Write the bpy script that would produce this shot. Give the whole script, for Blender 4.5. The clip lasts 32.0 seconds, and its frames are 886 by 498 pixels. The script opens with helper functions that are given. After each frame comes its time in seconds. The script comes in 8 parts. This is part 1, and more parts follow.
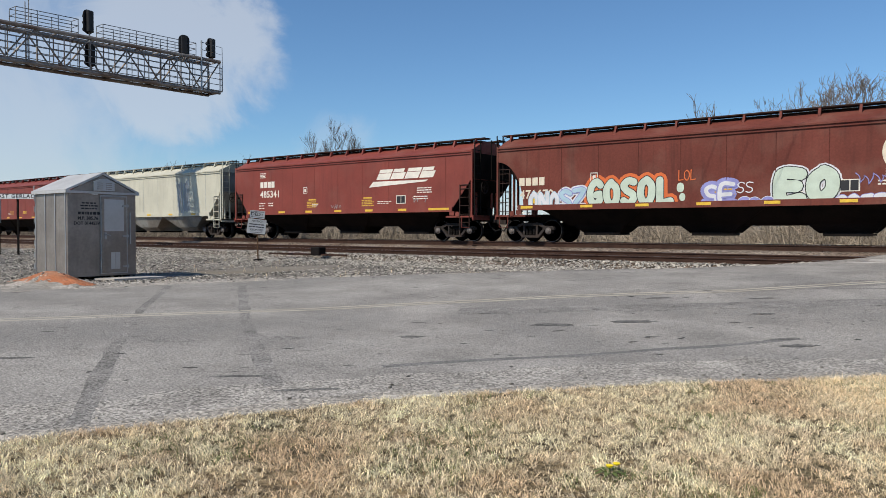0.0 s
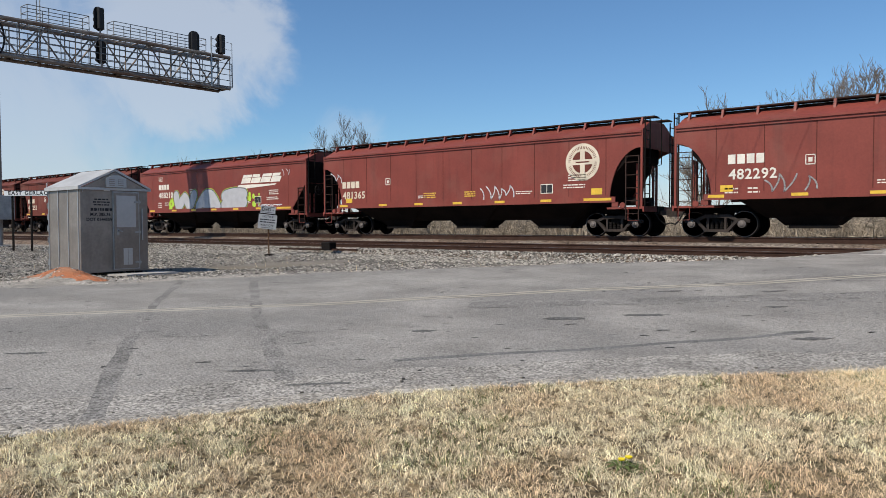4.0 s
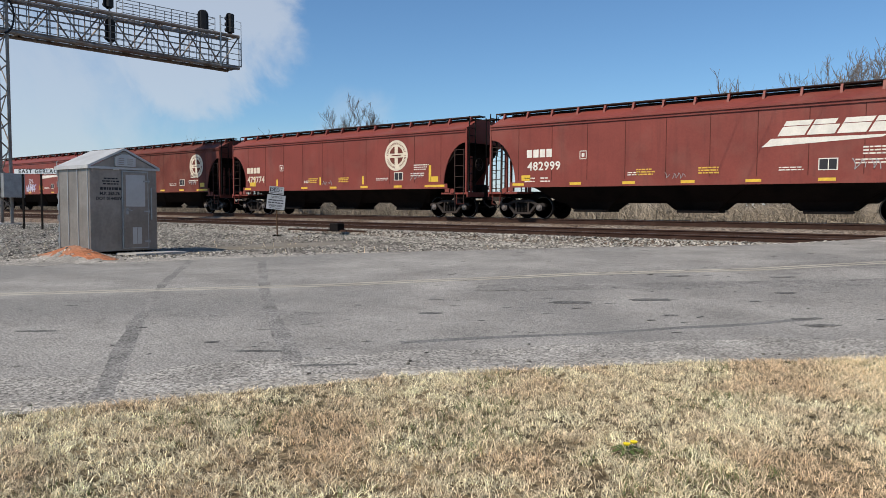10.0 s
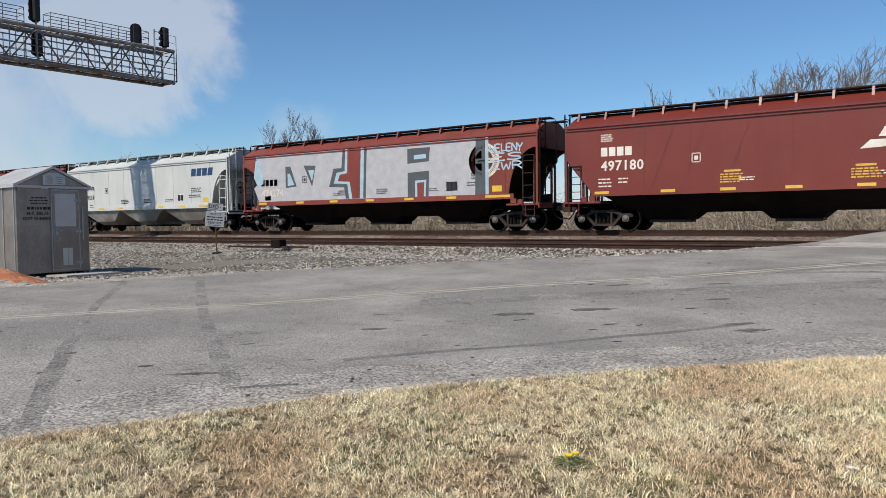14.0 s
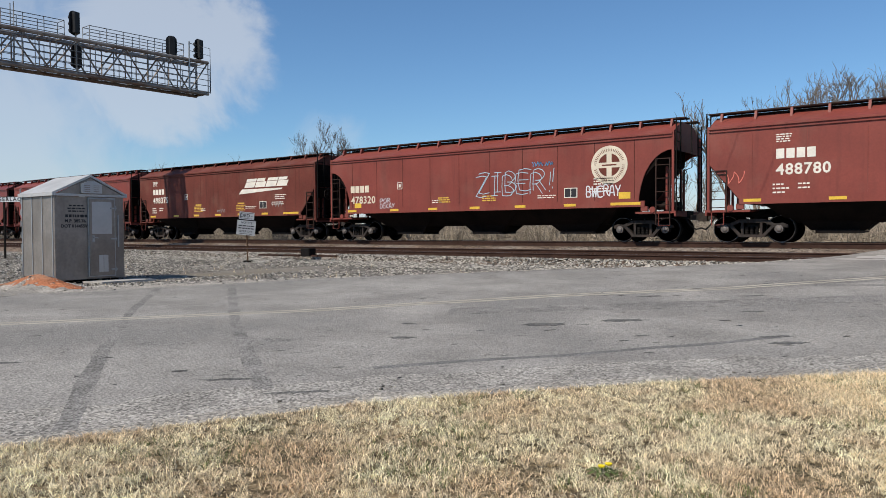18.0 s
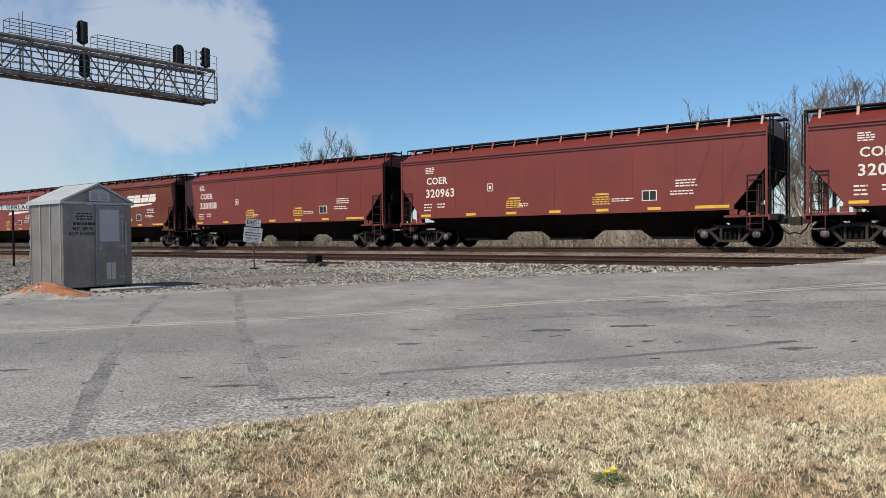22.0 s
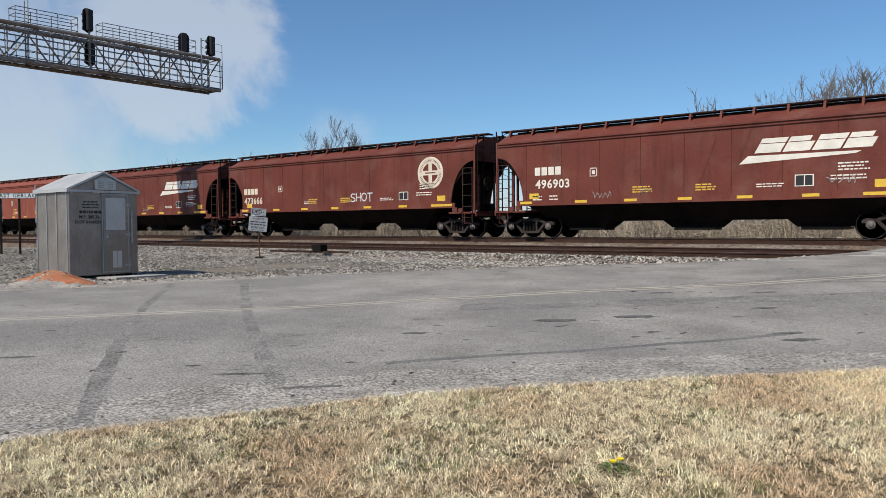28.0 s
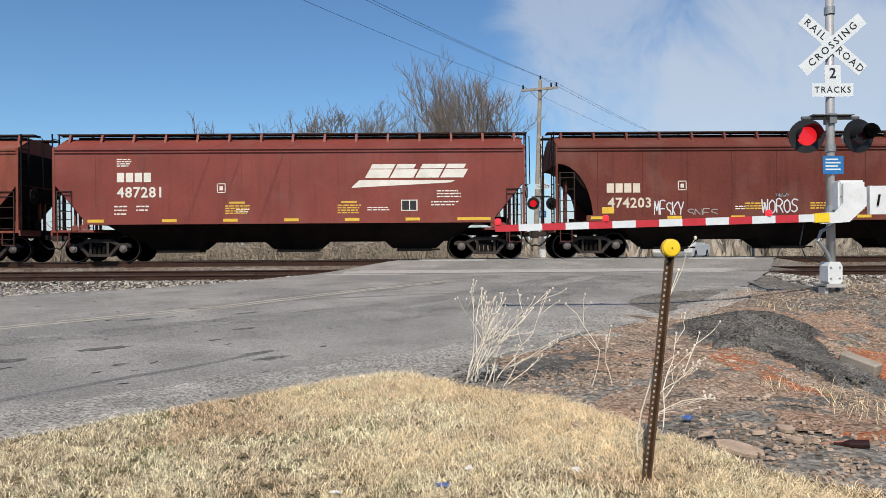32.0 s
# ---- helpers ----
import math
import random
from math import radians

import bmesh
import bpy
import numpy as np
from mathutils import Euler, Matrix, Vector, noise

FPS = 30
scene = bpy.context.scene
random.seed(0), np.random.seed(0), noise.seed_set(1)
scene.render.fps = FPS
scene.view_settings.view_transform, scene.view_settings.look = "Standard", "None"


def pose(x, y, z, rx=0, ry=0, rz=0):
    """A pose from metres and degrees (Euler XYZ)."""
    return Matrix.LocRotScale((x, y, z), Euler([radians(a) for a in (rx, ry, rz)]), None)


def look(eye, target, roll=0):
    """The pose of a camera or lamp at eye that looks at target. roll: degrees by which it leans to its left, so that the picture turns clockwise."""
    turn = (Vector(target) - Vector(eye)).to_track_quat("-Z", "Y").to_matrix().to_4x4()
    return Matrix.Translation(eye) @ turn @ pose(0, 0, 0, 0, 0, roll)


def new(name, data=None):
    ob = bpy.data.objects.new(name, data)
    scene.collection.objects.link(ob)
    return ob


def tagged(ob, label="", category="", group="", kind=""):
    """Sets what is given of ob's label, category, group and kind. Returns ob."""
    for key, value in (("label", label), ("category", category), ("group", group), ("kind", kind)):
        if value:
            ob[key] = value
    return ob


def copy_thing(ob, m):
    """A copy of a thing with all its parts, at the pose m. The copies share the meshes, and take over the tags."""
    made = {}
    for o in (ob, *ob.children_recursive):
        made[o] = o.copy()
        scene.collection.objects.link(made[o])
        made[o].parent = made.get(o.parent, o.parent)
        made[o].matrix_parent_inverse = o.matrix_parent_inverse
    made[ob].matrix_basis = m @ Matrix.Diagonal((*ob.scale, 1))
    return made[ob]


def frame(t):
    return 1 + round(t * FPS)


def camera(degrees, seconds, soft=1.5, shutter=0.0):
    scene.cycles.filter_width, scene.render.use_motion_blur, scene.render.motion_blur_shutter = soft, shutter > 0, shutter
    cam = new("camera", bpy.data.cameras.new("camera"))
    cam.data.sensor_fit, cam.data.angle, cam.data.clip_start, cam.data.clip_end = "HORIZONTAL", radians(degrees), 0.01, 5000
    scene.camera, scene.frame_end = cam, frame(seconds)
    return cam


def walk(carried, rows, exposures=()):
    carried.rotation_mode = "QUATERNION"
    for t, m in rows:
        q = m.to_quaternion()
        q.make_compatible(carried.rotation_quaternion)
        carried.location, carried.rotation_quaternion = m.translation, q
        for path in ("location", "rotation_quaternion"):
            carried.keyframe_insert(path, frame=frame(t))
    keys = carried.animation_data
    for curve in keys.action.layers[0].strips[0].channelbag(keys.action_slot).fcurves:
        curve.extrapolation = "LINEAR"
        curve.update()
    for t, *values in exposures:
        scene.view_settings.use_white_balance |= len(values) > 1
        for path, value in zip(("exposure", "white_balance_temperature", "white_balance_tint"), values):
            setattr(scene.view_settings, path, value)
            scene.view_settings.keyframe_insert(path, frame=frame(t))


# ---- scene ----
cam = camera(63.15, 32.0, soft=0.6, shutter=0.0)
# seconds, place, yaw, pitch, roll
PATH = [
    (0, 0.002, -0.010, 0.466, 37.00, -1.47, 0.12), (0.5, 0.004, -0.010, 0.465, 37.19, -1.43, 0.13), (1, 0.001, -0.010, 0.465, 37.41, -1.51, 0.06),
    (1.5, 0.001, -0.011, 0.465, 37.56, -1.60, -0.01), (2, 0.003, -0.012, 0.464, 37.65, -1.65, 0.01), (2.5, 0.003, -0.013, 0.465, 37.75, -1.68, -0.00),
    (3, 0.001, -0.012, 0.465, 37.78, -1.69, -0.07), (3.5, 0.000, -0.013, 0.465, 37.75, -1.81, -0.14), (5.5, -0.002, -0.012, 0.463, 38.15, -2.21, -0.40),
    (6, -0.004, -0.011, 0.463, 38.09, -2.39, -0.52), (6.5, -0.004, -0.009, 0.463, 38.07, -2.60, -0.52), (7, -0.004, -0.008, 0.463, 38.03, -2.79, -0.46),
    (7.5, -0.002, -0.008, 0.463, 37.89, -2.90, -0.44), (8, -0.001, -0.006, 0.463, 38.01, -2.94, -0.52), (8.5, -0.002, -0.007, 0.464, 38.03, -3.03, -0.42),
    (9, -0.002, -0.009, 0.464, 37.86, -3.21, -0.16), (9.5, -0.001, -0.010, 0.468, 38.01, -3.36, 0.19), (10, -0.003, -0.007, 0.472, 38.44, -3.35, 0.35),
    (10.5, -0.004, -0.003, 0.475, 38.40, -3.16, -0.01), (11, -0.006, 0.003, 0.476, 37.23, -3.48, -0.69), (11.5, -0.008, 0.010, 0.477, 35.30, -4.31, -1.18),
    (12, -0.004, 0.017, 0.481, 33.41, -5.23, -1.14), (12.5, -0.000, 0.023, 0.485, 32.07, -5.63, -0.88), (13, 0.003, 0.027, 0.485, 31.99, -5.04, -0.82),
    (13.5, 0.006, 0.029, 0.484, 32.90, -3.56, -0.83), (14, 0.010, 0.030, 0.484, 34.04, -2.31, -0.66), (14.5, 0.014, 0.029, 0.488, 35.15, -1.87, -0.64),
    (16.5, -0.014, 0.014, 0.471, 36.68, -1.83, -0.63), (17, -0.011, 0.011, 0.470, 36.34, -1.78, -0.58), (17.5, -0.010, 0.011, 0.470, 36.10, -1.69, -0.47),
    (18, -0.008, 0.010, 0.471, 36.25, -1.48, -0.32), (18.5, -0.005, 0.008, 0.470, 36.57, -1.25, -0.25), (19, -0.001, 0.006, 0.471, 36.79, -1.06, -0.28),
    (19.5, 0.004, 0.005, 0.471, 36.90, -0.91, -0.47), (20, 0.007, 0.005, 0.472, 36.92, -0.85, -0.68), (20.5, 0.007, 0.005, 0.472, 36.86, -0.80, -0.84),
    (21, 0.009, 0.002, 0.472, 36.76, -0.84, -0.87), (21.5, 0.010, 0.002, 0.471, 36.71, -0.94, -0.72), (22, 0.010, 0.003, 0.469, 36.75, -0.97, -0.55),
    (22.5, 0.010, 0.001, 0.468, 36.80, -0.95, -0.44), (23, 0.008, -0.001, 0.467, 36.89, -0.87, -0.51), (23.5, 0.007, -0.003, 0.467, 36.93, -0.90, -0.34),
    (24, 0.005, -0.002, 0.466, 36.98, -1.02, -0.28), (24.5, 0.005, -0.001, 0.465, 36.91, -1.17, -0.19), (25, 0.002, -0.001, 0.466, 36.70, -1.28, -0.14),
    (25.5, -0.000, -0.001, 0.467, 36.68, -1.32, -0.14), (27.5, -0.005, -0.007, 0.467, 36.98, -1.47, -0.31), (28, -0.004, -0.008, 0.467, 37.11, -1.77, -0.30),
    (28.5, -0.003, -0.008, 0.468, 37.16, -1.88, -0.29), (29, -0.003, -0.008, 0.468, 37.26, -1.79, -0.21), (29.5, -0.000, -0.009, 0.468, 37.54, -1.57, -0.28),
    (30, -0.000, -0.008, 0.468, 37.73, -1.44, -0.48), (30.5, 0.001, -0.007, 0.475, 36.30, -1.25, -0.48), (31, 0.011, 0.033, 0.475, 29.66, -0.89, -0.19),
    (31.5, 0.151, 0.082, 0.487, 15.24, -0.71, -0.28), (32, 0.195, 0.520, 0.439, -0.86, -0.15, -0.41),
]


def eye_pose(x, y, z, yaw, pitch, roll):
    ahead = Vector((-math.sin(radians(yaw)) * math.cos(radians(pitch)), math.cos(radians(yaw)) * math.cos(radians(pitch)), math.sin(radians(pitch))))
    return look((x, y, z), Vector((x, y, z)) + 10 * ahead, ROLL * roll)


ROLL = 1
walk(cam, [(t, eye_pose(*row)) for t, *row in PATH])

# ---- daylight ----
SUN_TO = Vector((-0.18, -1.0, 1.1)).normalized()
world = bpy.data.worlds.new("sky")
scene.world = world
world.use_nodes = True
wn, wl = world.node_tree.nodes, world.node_tree.links
sky = wn.new("ShaderNodeTexSky")
sky.sky_type, sky.sun_disc = "NISHITA", False
sky.sun_elevation, sky.sun_rotation = math.asin(SUN_TO.z), math.atan2(SUN_TO.x, SUN_TO.y)
sky.air_density, sky.dust_density, sky.ozone_density = 1.0, 0.3, 3.0


def sky_math(op, a, b=None):
    n = wn.new("ShaderNodeMath")
    n.operation = op
    for i, v in enumerate((a, b)):
        if v is None:
            continue
        if isinstance(v, (int, float)):
            n.inputs[i].default_value = v
        else:
            wl.new(v, n.inputs[i])
    return n.outputs[0]


def cloud_bank(direction, width, scale, seed, amount, edge, crisp=0.0):
    """A soft bank of thin cloud round a direction of the sky."""
    d = Vector(direction).normalized()
    dot = wn.new("ShaderNodeVectorMath")
    dot.operation = "DOT_PRODUCT"
    wl.new(sky_way, dot.inputs[0])
    dot.inputs[1].default_value = d
    off = wn.new("ShaderNodeVectorMath")
    off.operation = "ADD"
    wl.new(sky_way, off.inputs[0])
    off.inputs[1].default_value = (seed, seed * 2, 0)
    nz = wn.new("ShaderNodeTexNoise")
    wl.new(off.outputs[0], nz.inputs["Vector"])
    nz.inputs["Scale"].default_value, nz.inputs["Distortion"].default_value, nz.inputs["Detail"].default_value, nz.inputs["Roughness"].default_value = scale, 0.6, 8, 0.6
    reach = sky_math("DIVIDE", sky_math("SUBTRACT", 1.0, dot.outputs["Value"]), 1 - math.cos(radians(width)))
    ripple = sky_math("MULTIPLY", sky_math("SUBTRACT", nz.outputs["Fac"], 0.5), edge)
    body = sky_math("SUBTRACT", 1.0, sky_math("ADD", reach, ripple))
    ramp = wn.new("ShaderNodeMapRange")
    ramp.interpolation_type = "SMOOTHSTEP"
    wl.new(body, ramp.inputs["Value"])
    ramp.inputs["From Min"].default_value, ramp.inputs["From Max"].default_value = -0.2 + 0.18 * crisp, 1.0 - 0.25 * crisp
    ramp.inputs["To Max"].default_value = amount
    return ramp.outputs["Result"]


sky_way = wn.new("ShaderNodeTexCoord").outputs["Generated"]


def az_el(az, el):
    return (-math.sin(radians(az)) * math.cos(radians(el)), math.cos(radians(az)) * math.cos(radians(el)), math.sin(radians(el)))


banks = [cloud_bank(az_el(70, 6), 17, 5, 3.1, 0.58, 2.6), cloud_bank(az_el(57.0, 13), 8, 7, 5.7, 0.62, 2.8, 1.0), cloud_bank(az_el(45.5, 6.5), 3.2, 11, 1.7, 0.22, 4.0), cloud_bank(az_el(-27, 12), 12, 6, 8.3, 0.66, 3.4),
         cloud_bank(az_el(-13, 15.5), 8, 7, 4.4, 0.5, 3.6), cloud_bank(az_el(-30, 8), 7, 7, 6.4, 0.6, 3.0), cloud_bank(az_el(-52, 25), 20, 3, 2.4, 0.6, 2.4)]
veil = banks[0]
for b in banks[1:]:
    veil = sky_math("MAXIMUM", veil, b)
# pale haze along the horizon
split = wn.new("ShaderNodeSeparateXYZ")
wl.new(sky_way, split.inputs[0])
haze = wn.new("ShaderNodeMapRange")
haze.interpolation_type = "SMOOTHSTEP"
wl.new(split.outputs["Z"], haze.inputs["Value"])
haze.inputs["From Min"].default_value, haze.inputs["From Max"].default_value = 0.0, 0.12
haze.inputs["To Min"].default_value, haze.inputs["To Max"].default_value = 0.75, 0.0
veil = sky_math("MAXIMUM", veil, haze.outputs["Result"])
white = wn.new("ShaderNodeMix")
white.data_type = "RGBA"
wl.new(veil, white.inputs["Factor"])
tone = wn.new("ShaderNodeMix")
tone.data_type, tone.blend_type = "RGBA", "MULTIPLY"
tone.inputs["Factor"].default_value = 1
wl.new(sky.outputs[0], tone.inputs["A"])
tone.inputs["B"].default_value = (0.97, 1.27, 1.48, 1)
wl.new(tone.outputs["Result"], white.inputs["A"])
white.inputs["B"].default_value = (8.0, 8.5, 9.2, 1)
back = wn["Background"]
wl.new(white.outputs["Result"], back.inputs["Color"])
back.inputs["Strength"].default_value = 0.084

sun = new("sun", bpy.data.lights.new("sun", "SUN"))
sun.data.energy, sun.data.angle, sun.data.color = 5.0, radians(0.55), (1.0, 0.912, 0.785)
sun.matrix_world = look((0, -20, 40), Vector((0, -20, 40)) - SUN_TO)
scene.view_settings.exposure = -0.08

# ---- materials ----
def mat(name, color, rough=0.7, metal=0.0, var=0.25, scale=3.0, fine=40.0, bump=0.0, tint=None, spots=None, streak=0.0, glow=0.0, island=0.0, grit=None):
    """A surface: base colour varied at two scales, optional second tint in patches, dark spots, vertical streaks, fine relief."""
    m = bpy.data.materials.new(name)
    m.use_nodes = True
    nt = m.node_tree
    n, l = nt.nodes, nt.links
    bs = n["Principled BSDF"]
    bs.inputs["Roughness"].default_value, bs.inputs["Metallic"].default_value = rough, metal
    bs.inputs["Specular IOR Level"].default_value = 0.12 if rough >= 0.65 else 0.3 if rough >= 0.5 else 0.5
    co = n.new("ShaderNodeTexCoord").outputs["Object"]

    def noise_tex(s, detail=4.0, stretch=None):
        t = n.new("ShaderNodeTexNoise")
        t.inputs["Scale"].default_value, t.inputs["Detail"].default_value = s, detail
        if stretch:
            mp = n.new("ShaderNodeMapping")
            l.new(co, mp.inputs["Vector"])
            mp.inputs["Scale"].default_value = stretch
            l.new(mp.outputs[0], t.inputs["Vector"])
        else:
            l.new(co, t.inputs["Vector"])
        return t.outputs["Fac"]

    def mix(fac, a, b, mode="MIX"):
        x = n.new("ShaderNodeMix")
        x.data_type, x.blend_type = "RGBA", mode
        for sock, v in ((x.inputs["Factor"], fac), (x.inputs["A"], a), (x.inputs["B"], b)):
            if isinstance(v, (int, float, tuple)):
                sock.default_value = v if not isinstance(v, tuple) else (*v[:3], 1)
            else:
                l.new(v, sock)
        return x.outputs["Result"]

    def ramp(v, lo, hi, a=0.0, b=1.0):
        r = n.new("ShaderNodeMapRange")
        l.new(v, r.inputs["Value"])
        for k, q in (("From Min", lo), ("From Max", hi), ("To Min", a), ("To Max", b)):
            r.inputs[k].default_value = q
        return r.outputs["Result"]

    c = color
    out = mix(ramp(noise_tex(scale), 0.3, 0.7), tuple(v * (1 - var) for v in c), tuple(min(1, v * (1 + var)) for v in c))
    if tint:
        out = mix(ramp(noise_tex(scale * 0.37, 5), 0.46, 0.62), out, tint)
    out = mix(ramp(noise_tex(fine, 3), 0.25, 0.75), out, mix(1.0, out, (1 - var * 1.2,) * 3, "MULTIPLY"))
    if streak:
        out = mix(ramp(noise_tex(2.2, 5, (3.0, 3.0, 0.22)), 0.5, 0.75, 0, streak), out, (0.02, 0.015, 0.013))
        out = mix(ramp(noise_tex(0.9, 5), 0.5, 0.75, 0, streak * 0.7), out, (0.25, 0.17, 0.13))
    if spots:
        out = mix(ramp(noise_tex(spots[0], 2), spots[1], spots[1] + 0.04), out, spots[2])
    if grit:
        v = n.new("ShaderNodeTexVoronoi")
        v.inputs["Scale"].default_value = grit[0]
        l.new(co, v.inputs["Vector"])
        sep = n.new("ShaderNodeSeparateColor")
        l.new(v.outputs["Color"], sep.inputs[0])
        out = mix(ramp(sep.outputs[0], 0, 1), mix(1.0, out, (1 - grit[1],) * 3, "MULTIPLY"), mix(1.0, out, (1 + grit[1],) * 3, "MULTIPLY"))
    if island:
        g = n.new("ShaderNodeNewGeometry")
        out = mix(ramp(g.outputs["Random Per Island"], 0, 1, 0, 1), mix(1.0, out, (1 - island,) * 3, "MULTIPLY"), mix(1.0, out, (1 + island,) * 3, "MULTIPLY"))
    l.new(out, bs.inputs["Base Color"])
    if bump:
        b = n.new("ShaderNodeBump")
        b.inputs["Strength"].default_value, b.inputs["Distance"].default_value = 1.0, bump
        l.new(noise_tex(fine * 0.8, 6), b.inputs["Height"])
        l.new(b.outputs[0], bs.inputs["Normal"])
    if glow:
        bs.inputs["Emission Color"].default_value = (*color, 1)
        bs.inputs["Emission Strength"].default_value = glow
    return m


M = {}
M["earth"] = mat("dry_earth", (0.23, 0.21, 0.185), 0.95, var=0.25, scale=0.4, fine=9, bump=0.02, tint=(0.23, 0.20, 0.15))
M["asphalt"] = mat("worn_asphalt", (0.305, 0.289, 0.265), 0.9, var=0.22, scale=0.9, fine=45, bump=0.014, tint=(0.248, 0.237, 0.22), grit=(75, 0.38))
M["patch"] = mat("dark_tar", (0.15, 0.146, 0.138), 0.88, var=0.25, scale=4, fine=60, bump=0.010, grit=(62, 0.5))
M["pit"] = mat("pitted_asphalt", (0.12, 0.115, 0.108), 0.9, var=0.4, scale=3, fine=60, island=0.5)
M["bottle"] = mat("brown_bottle_glass", (0.035, 0.012, 0.006), 0.12, var=0.1, scale=20, fine=60)
M["stain"] = mat("dark_stain", (0.185, 0.18, 0.173), 0.9, var=0.2, scale=2, fine=60, bump=0.008, grit=(70, 0.4))
M["smear"] = mat("faint_tyre_smear", (0.240, 0.229, 0.213), 0.9, var=0.25, scale=1.5, fine=45, bump=0.014, grit=(62, 0.5))
M["shoulder"] = mat("pale_gravel_fines", (0.40, 0.37, 0.325), 0.95, var=0.25, scale=2.5, fine=30, bump=0.03, tint=(0.30, 0.28, 0.25), grit=(45, 0.5))
M["gravel"] = mat("grey_gravel", (0.22, 0.20, 0.172), 0.95, var=0.35, scale=0.9, fine=18, bump=0.025, tint=(0.17, 0.155, 0.135), grit=(30, 0.6))
M["stone"] = mat("ballast_stone", (0.39, 0.36, 0.315), 0.9, var=0.25, scale=6, fine=30, bump=0.004, island=0.85)
M["thatch"] = mat("dead_grass_thatch", (0.26, 0.195, 0.115), 0.95, var=0.45, scale=2.2, fine=40, bump=0.04, tint=(0.18, 0.145, 0.085), grit=(35, 0.6))
M["blade"] = mat("dead_grass_blade", (0.95, 0.74, 0.505), 0.8, var=0.25, scale=2.6, fine=10, island=0.7, tint=(0.72, 0.54, 0.35))
M["straw"] = mat("pale_straw_blade", (0.90, 0.70, 0.44), 0.8, var=0.15, scale=1.5, fine=10, island=0.35)
M["green"] = mat("green_grass_blade", (0.13, 0.17, 0.055), 0.8, var=0.2, scale=2, fine=10, island=0.4)
M["redsoil"] = mat("red_clay", (0.44, 0.17, 0.085), 0.95, var=0.3, scale=3, fine=25, bump=0.04, tint=(0.38, 0.20, 0.125), grit=(40, 0.35))
M["rubble"] = mat("shale_rubble", (0.33, 0.25, 0.185), 0.95, var=0.4, scale=2.0, fine=25, bump=0.015, tint=(0.37, 0.235, 0.16), grit=(40, 0.6))
M["chip"] = mat("broken_stone", (0.42, 0.315, 0.235), 0.9, var=0.25, scale=5, fine=30, island=0.45)
M["paint_line"] = mat("faded_yellow_paint", (0.42, 0.385, 0.32), 0.85, var=0.2, scale=3, fine=30)
M["white_line"] = mat("worn_white_paint", (0.55, 0.55, 0.53), 0.8, var=0.2, scale=3, fine=30)
M["rail"] = mat("rusty_rail", (0.055, 0.030, 0.022), 0.75, 0.1, var=0.25, scale=4, fine=30, bump=0.002)
M["railhead"] = mat("polished_rail_head", (0.38, 0.36, 0.35), 0.35, 0.9, var=0.15, scale=3, fine=40)
M["tie"] = mat("weathered_timber_tie", (0.13, 0.09, 0.07), 0.95, var=0.35, scale=5, fine=40, bump=0.01)
M["panel_board"] = mat("pale_crossing_panel", (0.42, 0.40, 0.37), 0.9, var=0.15, scale=3, fine=30)
M["steel"] = mat("galvanised_steel", (0.36, 0.37, 0.37), 0.5, 0.55, var=0.15, scale=4, fine=30)
M["gantry"] = mat("weathered_galvanised_steel", (0.30, 0.27, 0.24), 0.6, 0.4, var=0.2, scale=2, fine=20, tint=(0.20, 0.15, 0.12))
M["rail_steel"] = mat("dull_grey_steel", (0.22, 0.22, 0.22), 0.6, 0.5, var=0.15, scale=3, fine=20)
M["black"] = mat("black_paint", (0.012, 0.012, 0.013), 0.55, var=0.2, scale=5, fine=30)
M["dark"] = mat("grimy_black_steel", (0.010, 0.008, 0.007), 0.75, 0.0, var=0.35, scale=6, fine=40, bump=0.003)
M["cast"] = mat("dusty_cast_steel", (0.045, 0.038, 0.035), 0.7, 0.1, var=0.35, scale=7, fine=40, bump=0.003, tint=(0.065, 0.050, 0.043))
M["wheel"] = mat("dark_rolled_steel", (0.010, 0.008, 0.007), 0.7, 0.0, var=0.3, scale=6, fine=40)
M["tread"] = mat("bright_wheel_tread", (0.15, 0.13, 0.12), 0.4, 0.6, var=0.15, scale=5, fine=40)
M["cap_blue"] = mat("blue_bearing_cap", (0.10, 0.16, 0.34), 0.5, 0.1, var=0.2, scale=8, fine=40)
M["cap"] = mat("dusty_bearing_cap", (0.16, 0.14, 0.13), 0.6, 0.3, var=0.25, scale=8, fine=40)
# near-black brown: the shade under and between wagons is put into it
M["shaded_under"] = mat("dark_brown_hopper_steel", (0.009, 0.006, 0.005), 0.9, var=0.4, scale=2, fine=20, tint=(0.016, 0.010, 0.008))
M["yellow"] = mat("yellow_reflective_tape", (0.72, 0.46, 0.045), 0.4, var=0.12, scale=6, fine=30)
M["letter"] = mat("cream_white_paint", (0.72, 0.68, 0.60), 0.6, var=0.1, scale=3, fine=20)
M["cream"] = mat("faded_cream_paint", (0.66, 0.58, 0.46), 0.65, var=0.12, scale=3, fine=20)
M["gold"] = mat("yellow_stencil_paint", (0.62, 0.38, 0.06), 0.6, var=0.1, scale=3, fine=20)
M["ink"] = mat("black_stencil_paint", (0.025, 0.025, 0.028), 0.6, var=0.1, scale=3, fine=20)
M["navy"] = mat("dark_blue_paint", (0.02, 0.055, 0.13), 0.5, var=0.1, scale=3, fine=20)
M["alu"] = mat("mill_aluminium_sheet", (0.295, 0.26, 0.23), 0.42, 0.45, var=0.16, scale=2.5, fine=14, tint=(0.23, 0.20, 0.175), streak=0.12)
M["alu_light"] = mat("bright_aluminium_sheet", (0.44, 0.45, 0.46), 0.38, 0.6, var=0.06, scale=1.5, fine=14)
